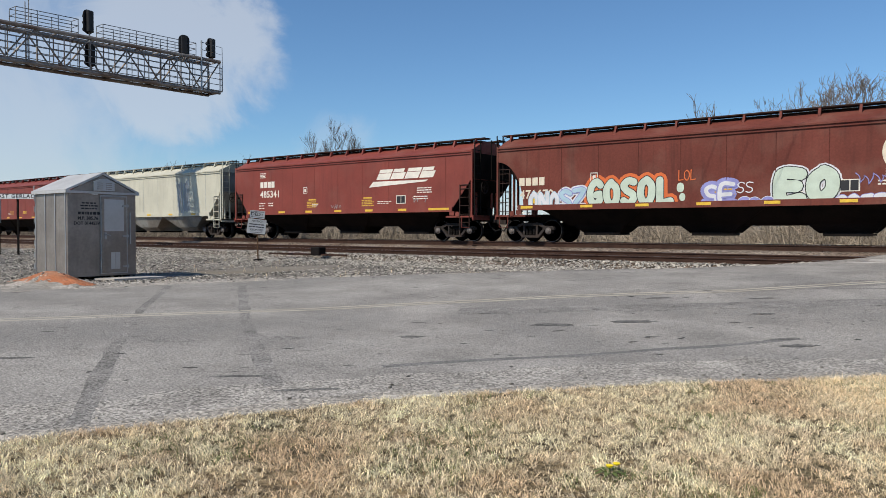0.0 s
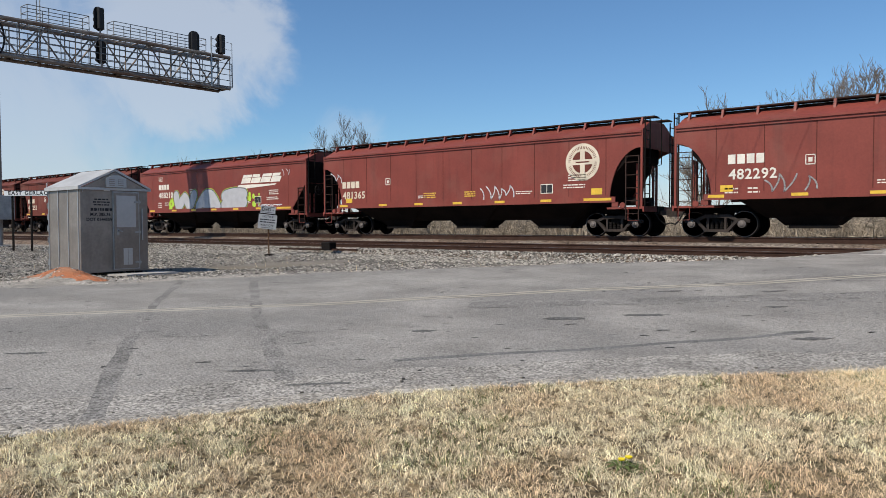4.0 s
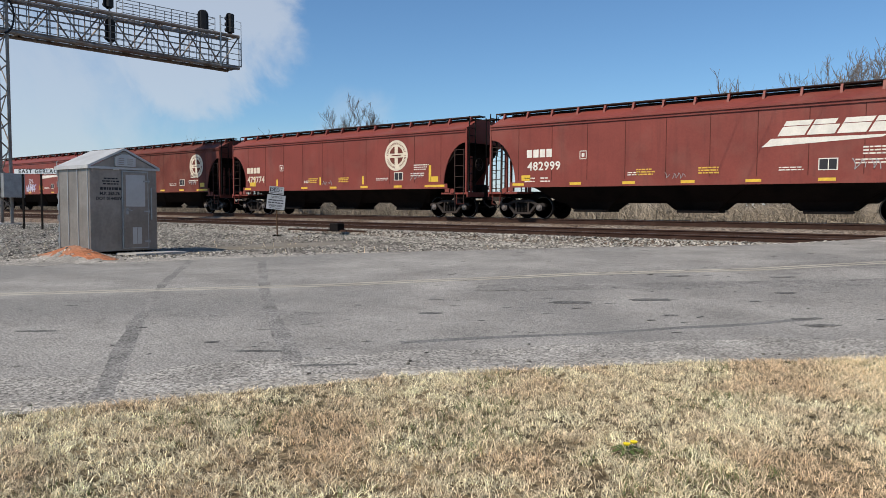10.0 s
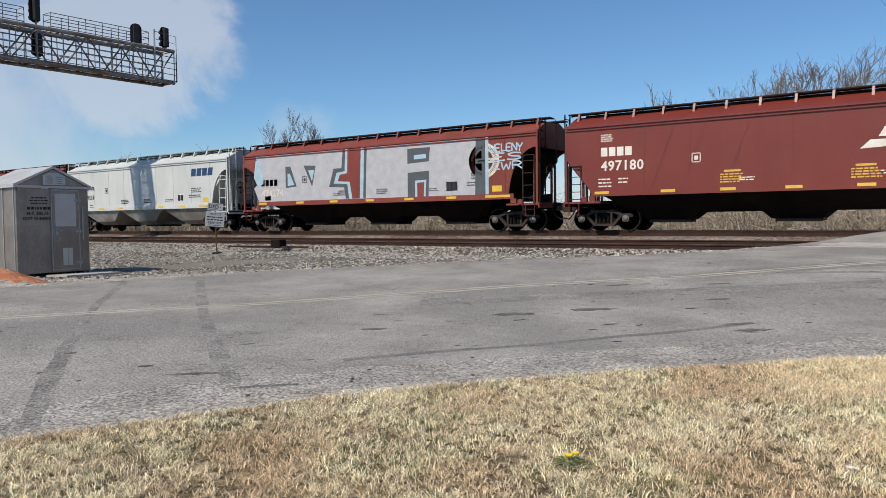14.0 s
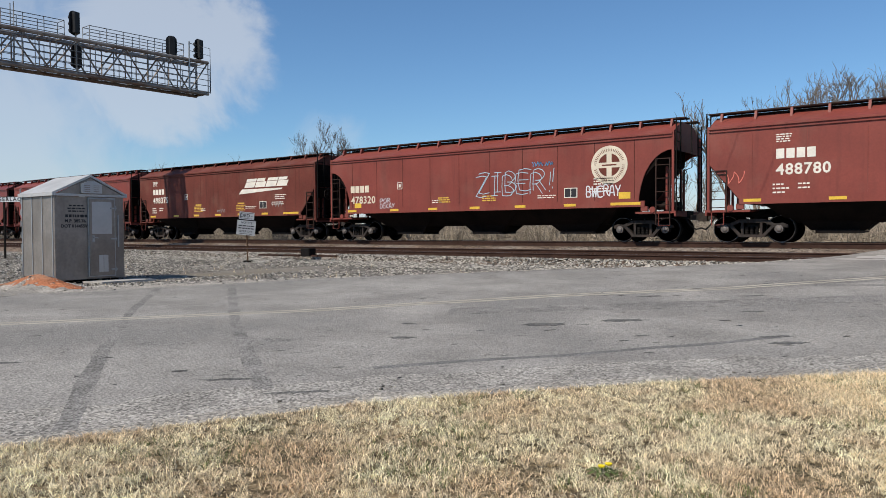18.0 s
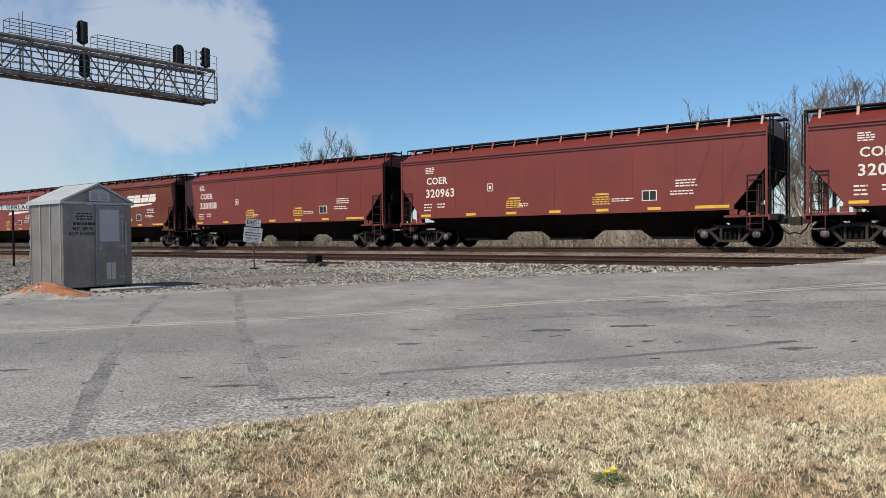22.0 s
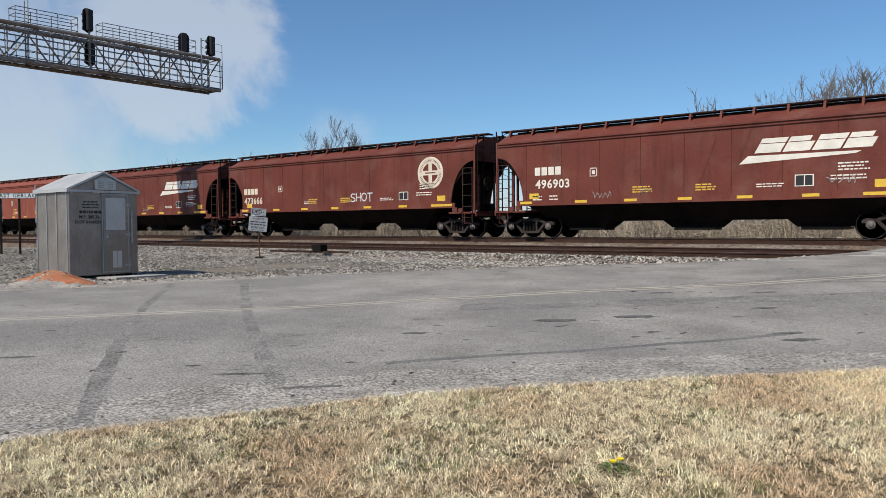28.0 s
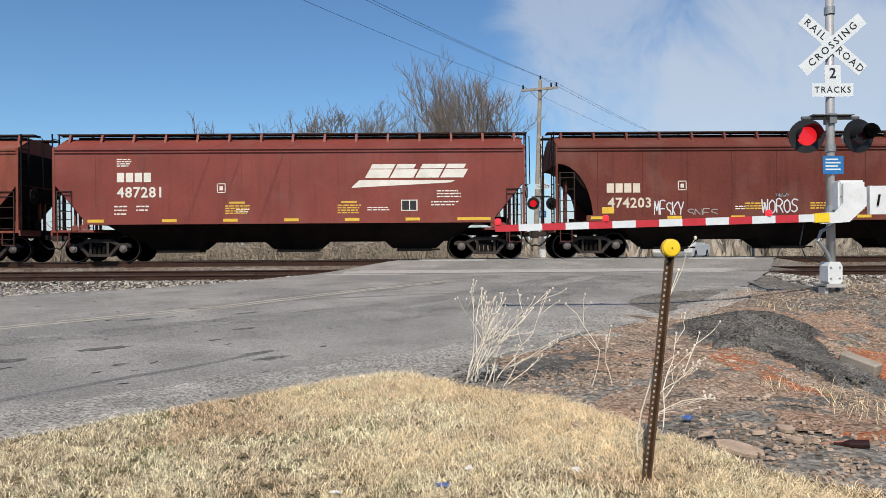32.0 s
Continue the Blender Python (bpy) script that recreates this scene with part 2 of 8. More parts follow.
M["alu_roof"] = mat("pale_painted_roof_sheet", (0.46, 0.46, 0.455), 0.5, 0.2, var=0.1, scale=1.5, fine=14)
M["bed"] = mat("rust_stained_ballast", (0.17, 0.125, 0.095), 0.95, var=0.35, scale=1.2, fine=18, bump=0.05, tint=(0.24, 0.20, 0.165), grit=(20, 0.65))
M["tarmac"] = mat("crumbled_dark_tarmac", (0.135, 0.125, 0.113), 0.95, var=0.35, scale=4, fine=40, bump=0.010, grit=(60, 0.6), island=0.4)
M["pale_edge"] = mat("pale_worn_asphalt", (0.335, 0.315, 0.285), 0.92, var=0.22, scale=1.5, fine=45, bump=0.014, grit=(55, 0.6))
M["walk"] = mat("grimy_brown_grating", (0.055, 0.033, 0.027), 0.8, 0.1, var=0.35, scale=3, fine=30)
M["walk_pale"] = mat("galvanised_grating", (0.33, 0.33, 0.32), 0.6, 0.3, var=0.25, scale=3, fine=30)
M["seam"] = mat("grimy_weld_seam", (0.125, 0.037, 0.028), 0.7, var=0.4, scale=2, fine=20)
M["seam_pale"] = mat("grey_weld_seam", (0.47, 0.485, 0.465), 0.7, var=0.3, scale=2, fine=20)
M["timber"] = mat("grey_pole_timber", (0.36, 0.31, 0.25), 0.9, var=0.2, scale=4, fine=30, bump=0.006)
M["bark"] = mat("grey_brown_bark", (0.22, 0.18, 0.145), 0.95, var=0.25, scale=3, fine=20, bump=0.01)
M["twig"] = mat("pale_bare_twig", (0.25, 0.205, 0.165), 0.95, var=0.2, scale=2, fine=20)
M["brush"] = mat("dry_brush_stalk", (0.33, 0.28, 0.22), 0.95, var=0.25, scale=0.6, fine=10, island=0.6)
M["sign_white"] = mat("white_sign_face", (0.66, 0.69, 0.69), 0.45, var=0.05, scale=5, fine=30)
M["sign_grey"] = mat("weathered_white_sign", (0.42, 0.43, 0.44), 0.5, var=0.12, scale=6, fine=40)
M["red_sheet"] = mat("red_reflective_sheet", (0.52, 0.03, 0.04), 0.4, var=0.1, scale=6, fine=30)
M["blue_sheet"] = mat("blue_sign_face", (0.02, 0.16, 0.42), 0.4, var=0.1, scale=6, fine=30)
M["red_lens"] = mat("unlit_dark_red_lens", (0.05, 0.006, 0.006), 0.25, var=0.1, scale=6, fine=30)
M["red_lit"] = mat("lit_red_lens", (1.0, 0.02, 0.03), 0.3, var=0.0, glow=0.7)
M["red_small"] = mat("lit_small_red_lamp", (1.0, 0.03, 0.04), 0.3, var=0.0, glow=0.5)
M["gate_white"] = mat("white_painted_metal", (0.70, 0.71, 0.70), 0.5, var=0.08, scale=4, fine=30)
M["mast_grey"] = mat("aluminium_mast", (0.40, 0.39, 0.385), 0.5, 0.3, var=0.08, scale=4, fine=30)
M["post_rust"] = mat("rusty_steel_post", (0.12, 0.07, 0.04), 0.75, 0.2, var=0.3, scale=10, fine=60)
M["reflector"] = mat("yellow_plastic_reflector", (0.86, 0.58, 0.02), 0.35, var=0.08, scale=20, fine=80)
M["weed"] = mat("bleached_dry_weed", (0.80, 0.71, 0.57), 0.9, var=0.15, scale=5, fine=30)
M["glass"] = mat("dark_glass", (0.02, 0.025, 0.03), 0.08, var=0.0)
M["rubber"] = mat("black_rubber", (0.02, 0.02, 0.02), 0.85, var=0.2, scale=10, fine=40)
M["litter_blue"] = mat("crumpled_blue_foil", (0.12, 0.20, 0.50), 0.35, 0.3, var=0.3, scale=30, fine=90)
M["litter_white"] = mat("crumpled_white_paper", (0.75, 0.75, 0.75), 0.7, var=0.1, scale=30, fine=90)
M["flower"] = mat("yellow_petal", (0.85, 0.65, 0.02), 0.6, var=0.1, scale=40, fine=90)
M["mortar"] = mat("tan_wall", (0.50, 0.42, 0.33), 0.9, var=0.1, scale=1, fine=10)
PAINT = {
    "red": mat("brick_red_car_paint", (0.215, 0.048, 0.035), 0.55, var=0.14, scale=0.55, fine=18, streak=0.22),
    "fresh": mat("fresh_dark_red_car_paint", (0.175, 0.030, 0.019), 0.42, var=0.10, scale=0.5, fine=18, streak=0.08),
    "dull": mat("dull_brown_red_car_paint", (0.155, 0.045, 0.033), 0.65, var=0.18, scale=0.5, fine=18, streak=0.3),
    "faded": mat("faded_orange_red_car_paint", (0.26, 0.075, 0.05), 0.65, var=0.15, scale=0.5, fine=18, streak=0.3),
    "white": mat("pale_grey_white_car_paint", (0.53, 0.55, 0.53), 0.5, var=0.07, scale=0.6, fine=18, streak=0.10),
    "cement": mat("cement_grey_car_paint", (0.52, 0.505, 0.41), 0.6, var=0.1, scale=0.6, fine=18, streak=0.15),
    # greyer than the white bodies, with underside shade and grime in the colour
    "under_white": mat("grimy_grey_hopper_paint", (0.40, 0.40, 0.37), 0.65, var=0.2, scale=1.5, fine=18, tint=(0.24, 0.22, 0.19), streak=0.3),
}
SPRAY = {k: mat("spray_paint_" + k, c, 0.6, var=0.1, scale=2.5, fine=20) for k, c in {
    "mint": (0.50, 0.58, 0.48), "silver": (0.43, 0.43, 0.45), "green": (0.07, 0.38, 0.22), "yellow": (0.78, 0.48, 0.05), "lilac": (0.26, 0.26, 0.52), "white": (0.62, 0.62, 0.64),
    "black": (0.02, 0.02, 0.022), "orange": (0.62, 0.14, 0.04), "lime": (0.42, 0.62, 0.06), "cyan": (0.10, 0.50, 0.62), "blue": (0.10, 0.35, 0.62), "slate": (0.085, 0.095, 0.105), "pink": (0.75, 0.20, 0.15), "paleblue": (0.36, 0.50, 0.58), "redp": (0.45, 0.04, 0.03), "grey": (0.33, 0.33, 0.33), "navy": (0.03, 0.06, 0.22)}.items()}

# ---- mesh helpers ----
def link(name, bm, material, parent=None, label="", smooth=False):
    me = bpy.data.meshes.new(name)
    bm.normal_update()
    bm.to_mesh(me)
    bm.free()
    me.materials.append(material)
    if smooth:
        for p in me.polygons:
            p.use_smooth = True
    ob = new(name, me)
    if parent is not None:
        ob.parent = parent
    if label:
        ob["label"] = label
    return ob


def part(name, bm, material, parent, label="", smooth=False):
    return link(name, bm, material, parent, label, smooth)


def again(ob, parent, m=None, material=None):
    """Another part on the same mesh."""
    o = bpy.data.objects.new(ob.name.split(".")[0], ob.data)
    scene.collection.objects.link(o)
    o.parent = parent
    o.matrix_basis = m or Matrix()
    if "label" in ob:
        o["label"] = ob["label"]
    if material:
        o.material_slots[0].link = "OBJECT"
        o.material_slots[0].material = material
    return o


def empty(name, m=None):
    e = new(name)
    e.empty_display_size = 0.2
    e.matrix_basis = m or Matrix()
    return e


def box(bm, x0, x1, y0, y1, z0, z1, m=None):
    v = [bm.verts.new((m @ Vector(p)) if m else p) for p in ((x0, y0, z0), (x1, y0, z0), (x1, y1, z0), (x0, y1, z0), (x0, y0, z1), (x1, y0, z1), (x1, y1, z1), (x0, y1, z1))]
    for f in ((3, 2, 1, 0), (4, 5, 6, 7), (0, 1, 5, 4), (1, 2, 6, 5), (2, 3, 7, 6), (3, 0, 4, 7)):
        bm.faces.new([v[i] for i in f])


def prism(bm, pts, a, b, axis="y"):
    """A prism over a 2D outline. axis y: pts are (x, z); x: (y, z); z: (x, y)."""
    def at(p, c):
        return {"y": (p[0], c, p[1]), "x": (c, p[0], p[1]), "z": (p[0], p[1], c)}[axis]
    lo, hi = [bm.verts.new(at(p, a)) for p in pts], [bm.verts.new(at(p, b)) for p in pts]
    made = [bm.faces.new(lo), bm.faces.new(hi[::-1])]
    n = len(pts)
    for i in range(n):
        made.append(bm.faces.new((lo[i], hi[i], hi[(i + 1) % n], lo[(i + 1) % n])))
    bmesh.ops.recalc_face_normals(bm, faces=made)
    return made


def tube(bm, path, r, seg=6, r1=None):
    """A round bar along points, tapering to r1."""
    path = [Vector(p) for p in path]
    rings = []
    for i, p in enumerate(path):
        d = (path[min(i + 1, len(path) - 1)] - path[max(i - 1, 0)]).normalized()
        u = d.orthogonal().normalized()
        w = d.cross(u)
        q = r if r1 is None else r + (r1 - r) * i / (len(path) - 1)
        rings.append([bm.verts.new(p + q * (math.cos(a) * u + math.sin(a) * w)) for a in (math.tau * k / seg for k in range(seg))])
    for a, b in zip(rings, rings[1:]):
        for k in range(seg):
            bm.faces.new((a[k], a[(k + 1) % seg], b[(k + 1) % seg], b[k]))
    bm.faces.new(rings[0][::-1])
    bm.faces.new(rings[-1])


def lathe(bm, profile, seg=24, axis="y", at=(0, 0, 0)):
    """Turns a profile of (along, radius) about an axis."""
    rings = []
    for h, r in profile:
        ring = []
        for k in range(seg):
            a = math.tau * k / seg
            c, s = r * math.cos(a), r * math.sin(a)
            p = {"y": (c, h, s), "z": (c, s, h), "x": (h, c, s)}[axis]
            ring.append(bm.verts.new(Vector(p) + Vector(at)))
        rings.append(ring)
    made = []
    for a, b in zip(rings, rings[1:]):
        for k in range(seg):
            made.append(bm.faces.new((a[k], a[(k + 1) % seg], b[(k + 1) % seg], b[k])))
    made += [bm.faces.new(rings[0][::-1]), bm.faces.new(rings[-1])]
    bmesh.ops.recalc_face_normals(bm, faces=made)


FONT_MESH = {}


def words(text, size, material, parent, m, name="lettering", bold=0.0, spacing=1.0, depth=0.003):
    """Raised lettering in the built-in font, lying in the x-y plane of m, centred."""
    key = (text, size, bold, spacing)
    if key not in FONT_MESH:
        cu = bpy.data.curves.new("lettering", "FONT")
        cu.body, cu.size, cu.align_x, cu.align_y = text, size, "CENTER", "CENTER"
        cu.offset, cu.extrude, cu.space_character, cu.resolution_u = bold * size, depth, spacing, 2
        ob = bpy.data.objects.new("lettering", cu)
        scene.collection.objects.link(ob)
        deps = bpy.context.evaluated_depsgraph_get()
        FONT_MESH[key] = bpy.data.meshes.new_from_object(ob.evaluated_get(deps))
        bpy.data.objects.remove(ob)
        FONT_MESH[key].materials.clear()
        FONT_MESH[key].materials.append(material)
    o = new(name, FONT_MESH[key])
    o.parent = parent
    o.matrix_basis = m
    if FONT_MESH[key].materials[0] != material:
        o.material_slots[0].link = "OBJECT"
        o.material_slots[0].material = material
    return o


def grid_mesh(name, xs, ys, height, material):
    nx, ny = len(xs), len(ys)
    gx, gy = np.meshgrid(xs, ys)
    gz_ = height(gx, gy)
    verts = np.stack([gx, gy, gz_], -1).reshape(-1, 3)
    i = np.arange((ny - 1) * (nx - 1))
    a = (i // (nx - 1)) * nx + i % (nx - 1)
    faces = np.stack([a, a + 1, a + nx + 1, a + nx], -1)
    me = bpy.data.meshes.new(name)
    me.from_pydata(verts.tolist(), [], faces.tolist())
    me.polygons.foreach_set("use_smooth", [True] * len(me.polygons))
    me.materials.append(material)
    return new(name, me)


def soup(name, verts, faces, material, smooth=False):
    me = bpy.data.meshes.new(name)
    me.from_pydata(np.asarray(verts).tolist(), [], np.asarray(faces).tolist())
    me.materials.append(material)
    return new(name, me)

# ---- ground, road and tracks ----
NEAR_EDGE = [(-15, -18), (-8, -4.5), (-4.65, 1.8), (-3.55, 4.0), (-2.2, 5.7), (-0.6, 7.3), (0.6, 8.15), (1.35, 9.05), (2.25, 10.3), (3.9, 11.8), (5.4, 13.4), (7.2, 16.5), (9.3, 20.3), (10.7, 22.8), (13.2, 27.5), (21, 42), (41, 79)]
FAR_EDGE = [(-36, -18), (-24, -3.5), (-17.2, 4.6), (-15.7, 7.3), (-14.6, 9.5), (-12.6, 12.0), (-10.3, 14.1), (-8.3, 15.9), (-6.1, 17.8), (-4.4, 20.0), (-2.9, 22.8), (-0.2, 27.5), (7.5, 42), (27.5, 79)]
ROAD_Z = ([-50, 8, 10, 13, 16, 20, 21.4, 22.0, 23.45, 25.2, 26.0, 28.2, 31, 40, 80], [-0.80, -0.80, -0.75, -0.62, -0.50, -0.41, -0.36, -0.335, -0.245, -0.07, -0.015, -0.01, -0.1, -0.6, -0.9])
BASE_Z = ([-60, 13, 16, 18.5, 20.3, 22, 24.5, 26, 29, 33, 60, 400], [-0.83, -0.83, -0.80, -0.76, -0.72, -0.68, -0.55, -0.45, -0.5, -0.75, -1.0, -1.5])
GRASS_EDGE = [(-15, -18), (-8, -4.5), (-4.65, 1.8), (-3.55, 4.0), (-2.2, 5.7), (-0.6, 7.3), (-0.15, 7.6), (0.45, 6.9), (1.2, 6.3), (1.85, 5.0), (2.35, 4.1), (3.2, 2.5), (6.5, -3), (12, -18)]


def road_z(y):
    return np.interp(y, *ROAD_Z)


def seg_dist(gx, gy, line):
    best = np.full(np.shape(gx), 1e9)
    for (x0, y0), (x1, y1) in zip(line, line[1:]):
        dx, dy = x1 - x0, y1 - y0
        t = np.clip(((gx - x0) * dx + (gy - y0) * dy) / (dx * dx + dy * dy), 0, 1)
        best = np.minimum(best, np.hypot(gx - x0 - t * dx, gy - y0 - t * dy))
    return best


def inside(gx, gy, poly):
    r = np.zeros(np.shape(gx), bool)
    n = len(poly)
    for i in range(n):
        (x0, y0), (x1, y1) = poly[i], poly[(i + 1) % n]
        if y0 == y1:
            continue
        r ^= ((y0 > gy) != (y1 > gy)) & (gx < (x1 - x0) * (gy - y0) / (y1 - y0) + x0)
    return r


ROAD_POLY = NEAR_EDGE + FAR_EDGE[::-1]


def lumps(gx, gy, size, seed=0.0):
    """Smooth uneven ground from a few crossed waves."""
    s = 0
    for k, (a, b, c) in enumerate(((1.0, 0.31, 0.2), (-0.42, 0.93, 1.7), (0.77, -0.81, 2.9), (1.9, 1.3, 0.7), (-2.3, 1.1, 4.1), (3.1, -2.2, 5.3))):
        s = s + np.sin((a * gx + b * gy) / size + c + seed) / (1 + 0.6 * k)
    return s / 3


def ground_z(gx, gy):
    gx, gy = np.asarray(gx, float), np.asarray(gy, float)
    base = np.interp(gy, *BASE_Z) + 0.02 * lumps(gx, gy, 0.9)
    rz = road_z(gy) - 0.02
    d = np.where(inside(gx, gy, ROAD_POLY), 0, np.minimum(seg_dist(gx, gy, NEAR_EDGE), seg_dist(gx, gy, FAR_EDGE)))
    w = np.clip(1 - d / 3.0, 0, 1) ** 1.3
    z = base + (rz - base) * w
    # made-up pad at the crossing signal, eroded gully below it
    z = z + 0.62 * np.exp(-(((gx - 7.4) / 2.6) ** 2 + ((gy - 12.9) / 2.2) ** 2)) * (1 - w * 0.75)
    z = z - 0.62 * np.exp(-(((gx - 5.9) / 1.7) ** 2 + ((gy - 6.6) / 1.9) ** 2)) * (1 - w)
    z = z + 0.22 * np.exp(-(((gx - 4.5) / 0.75) ** 2 + ((gy - 10.2) / 0.7) ** 2))
    rough_area = np.clip((gx - 1.0) / 1.0, 0, 1) * np.clip((14 - gy) / 2, 0, 1) * np.clip((gy - 2) / 2, 0, 1) * (1 - w)
    z = z + rough_area * (0.035 * lumps(gx, gy, 0.16, 2) + 0.03 * lumps(gx, gy, 0.07, 5))
    # red spoil heap beside the cabinet
    z = z + 0.30 * np.exp(-(((gx + 17.6) / 1.1) ** 2 + ((gy - 8.0) / 0.4) ** 2))
    # raised bank at the signal mast
    z = z + 0.5 * np.exp(-(((gx + 38) / 6) ** 2 + ((gy - 14.5) / 3.0) ** 2)) * 0.6
    return z


def spaced(lo, hi, fine_lo, fine_hi, step, grow=1.35):
    c = list(np.arange(fine_lo, fine_hi + step / 2, step))
    a, s = fine_hi, step
    while a < hi:
        s *= grow
        a += s
        c.append(min(a, hi))
    a, s = fine_lo, step
    while a > lo:
        s *= grow
        a -= s
        c.insert(0, max(a, lo))
    return np.array(c)


ground = tagged(grid_mesh("ground", spaced(-2500, 2500, -40, 20, 0.35), spaced(-2500, 2500, -3, 34, 0.3), ground_z, M["gravel"]), "grey gravel and dry earth ground", "ground", kind="structure")


def strip(name, left, right, height, material, across=10, step=0.5, lift=0.0):
    """A sheet between two edge lines that follows a height."""
    def resample(line, n):
        p = np.array(line, float)
        s = np.r_[0, np.cumsum(np.hypot(*np.diff(p, axis=0).T))]
        q = np.linspace(0, s[-1], n)
        return np.stack([np.interp(q, s, p[:, 0]), np.interp(q, s, p[:, 1])], -1)
    n = int(np.hypot(*np.diff(np.array(left, float), axis=0).T).sum() / step) + 2
    a, b = resample(left, n), resample(right, n)
    w = np.linspace(0, 1, across + 1)[None, :, None]
    pts = a[:, None] * (1 - w) + b[:, None] * w
    z = height(pts[..., 0], pts[..., 1]) + lift * np.interp(pts[..., 1], (6.8, 8.5), (0.2, 0.4))
    verts = np.concatenate([pts, z[..., None]], -1).reshape(-1, 3)
    k = across + 1
    i = np.arange((n - 1) * across)
    c = (i // across) * k + i % across
    faces = np.stack([c, c + 1, c + k + 1, c + k], -1)
    ob = soup(name, verts, faces, material)
    ob.data.polygons.foreach_set("use_smooth", [True] * len(ob.data.polygons))
    return ob


def on_road(gx, gy):
    return road_z(gy)


def wavy(line, amp, seed):
    """The same line with a ragged edge."""
    out, rng = [], random.Random(seed)
    for (x0, y0), (x1, y1) in zip(line, line[1:]):
        n = max(1, int(math.hypot(x1 - x0, y1 - y0) / 0.35)) if abs(x0) < 25 and -6 < y0 < 30 else 1
        for k in range(n):
            t = k / n
            out.append((x0 + (x1 - x0) * t + rng.uniform(-amp, amp), y0 + (y1 - y0) * t + rng.uniform(-amp, amp)))
    return out + [line[-1]]


road = tagged(strip("road", wavy(NEAR_EDGE, 0.05, 4), wavy(FAR_EDGE, 0.06, 5), on_road, M["asphalt"], 48, 0.3), "worn grey asphalt road over a crossing", "road", kind="structure")


def offset_line(line, d):
    out = []
    for i, (x, y) in enumerate(line):
        (x0, y0), (x1, y1) = line[max(i - 1, 0)], line[min(i + 1, len(line) - 1)]
        l = math.hypot(x1 - x0, y1 - y0)
        out.append((x - (y1 - y0) / l * d, y + (x1 - x0) / l * d))
    return out


# faded double centre line
CENTRE = [(-20.5, -10.5), (-14.6, -1.5), (-11.0, 4.3), (-9.4, 6.75), (-7.45, 9.6), (-5.9, 11.4), (-3.6, 13.4), (-1.6, 16.0), (0.7, 19.2)]
for d in (-0.11, 0.11):
    ln = tagged(strip("road_marking", offset_line(CENTRE, d - 0.06), offset_line(CENTRE, d + 0.06), on_road, M["paint_line"], 1, 0.4, 0.0088), "faded pale yellow centre line", "road marking", kind="structure")

tagged(strip("worn_road_edge", wavy(offset_line(NEAR_EDGE, 0.12)[1:12], 0.05, 14), wavy(offset_line(NEAR_EDGE, 1.0)[1:12], 0.16, 15), on_road, M["pale_edge"], 3, 0.3, 0.0022), "pale worn asphalt along the road edge", "road edge", kind="structure")
# pale fines along the near edge and on the far verge
tagged(strip("gravel_shoulder", wavy([p for p in offset_line(NEAR_EDGE, -0.4)][1:12], 0.07, 8), wavy(offset_line(NEAR_EDGE, 0.25)[1:12], 0.1, 9), lambda x, y: np.maximum(np.where(inside(x, y, ROAD_POLY), road_z(y) + 0.004, -9), ground_z(x, y) + 0.006), M["shoulder"], 6, 0.3), "pale loose gravel along the road edge", "gravel shoulder", kind="structure")
tagged(strip("gravel_verge", wavy(offset_line(FAR_EDGE, -0.25)[2:11], 0.16, 10), wavy([(x - 1.6, y + 1.6) for x, y in FAR_EDGE[2:11]], 0.3, 11), lambda x, y: np.maximum(np.where(inside(x, y, ROAD_POLY), road_z(y) + 0.004, -9), ground_z(x, y) + 0.008), M["shoulder"], 6, 0.3), "pale dusty gravel verge beside the road", "gravel verge", kind="structure")


def blot(name, cx, cy, rx, ry, turn, material, height, lift, seed, label, category, n=22):
    """A flat uneven patch that follows the ground."""
    rng = random.Random(seed)
    ca, sa = math.cos(radians(turn)), math.sin(radians(turn))
    ring = []
    for k in range(n):
        a = math.tau * k / n
        q = 1 + rng.uniform(-0.22, 0.22)
        px, py = rx * q * math.cos(a), ry * q * math.sin(a)
        ring.append((cx + ca * px - sa * py, cy + sa * px + ca * py))
    verts = [(x, y, float(height(x, y)) + lift * float(np.interp(y, (6.8, 8.5), (0.2, 0.4)))) for x, y in ring] + [(cx, cy, float(height(cx, cy)) + lift * float(np.interp(cy, (6.8, 8.5), (0.2, 0.4))))]
    return tagged(soup(name, verts, [(k, (k + 1) % n, n) for k in range(n)], material), label, category, kind="structure")


for i, (x, y, rx, ry, tn) in enumerate(((-5.45, 6.6, 0.22, 0.12, 40), (-4.6, 8.5, 0.42, 0.17, 35), (-3.8, 9.35, 0.42, 0.16, 35), (-3.15, 8.3, 0.12, 0.06, 35), (-6.7, 5.5, 0.5, 0.2, 40), (-7.4, 4.75, 0.5, 0.16, 40), (-1.6, 8.6, 0.3, 0.1, 40), (-9.4, 3.0, 0.35, 0.1, 45), (-5.0, 7.6, 0.1, 0.05, 40), (-4.35, 7.5, 0.1, 0.04, 30), (-2.5, 10.9, 0.25, 0.08, 40), (-4.4, 11.9, 0.35, 0.1, 40), (-2.9, 12.6, 0.3, 0.08, 40), (-5.16, 3.88, 0.3, 0.06, 40), (-4.3, 3.87, 0.4, 0.05, 45), (-1.83, 8.94, 0.25, 0.07, 40), (-7.66, 3.07, 0.3, 0.07, 40))):
    blot("tar_patch", x, y, rx * 0.7, ry * 0.7, tn, M["patch"] if i not in (4, 5) else M["smear"], on_road, 0.0094 + 0.0001 * i, 20 + i, "dark worn patch in the asphalt", "road patch")


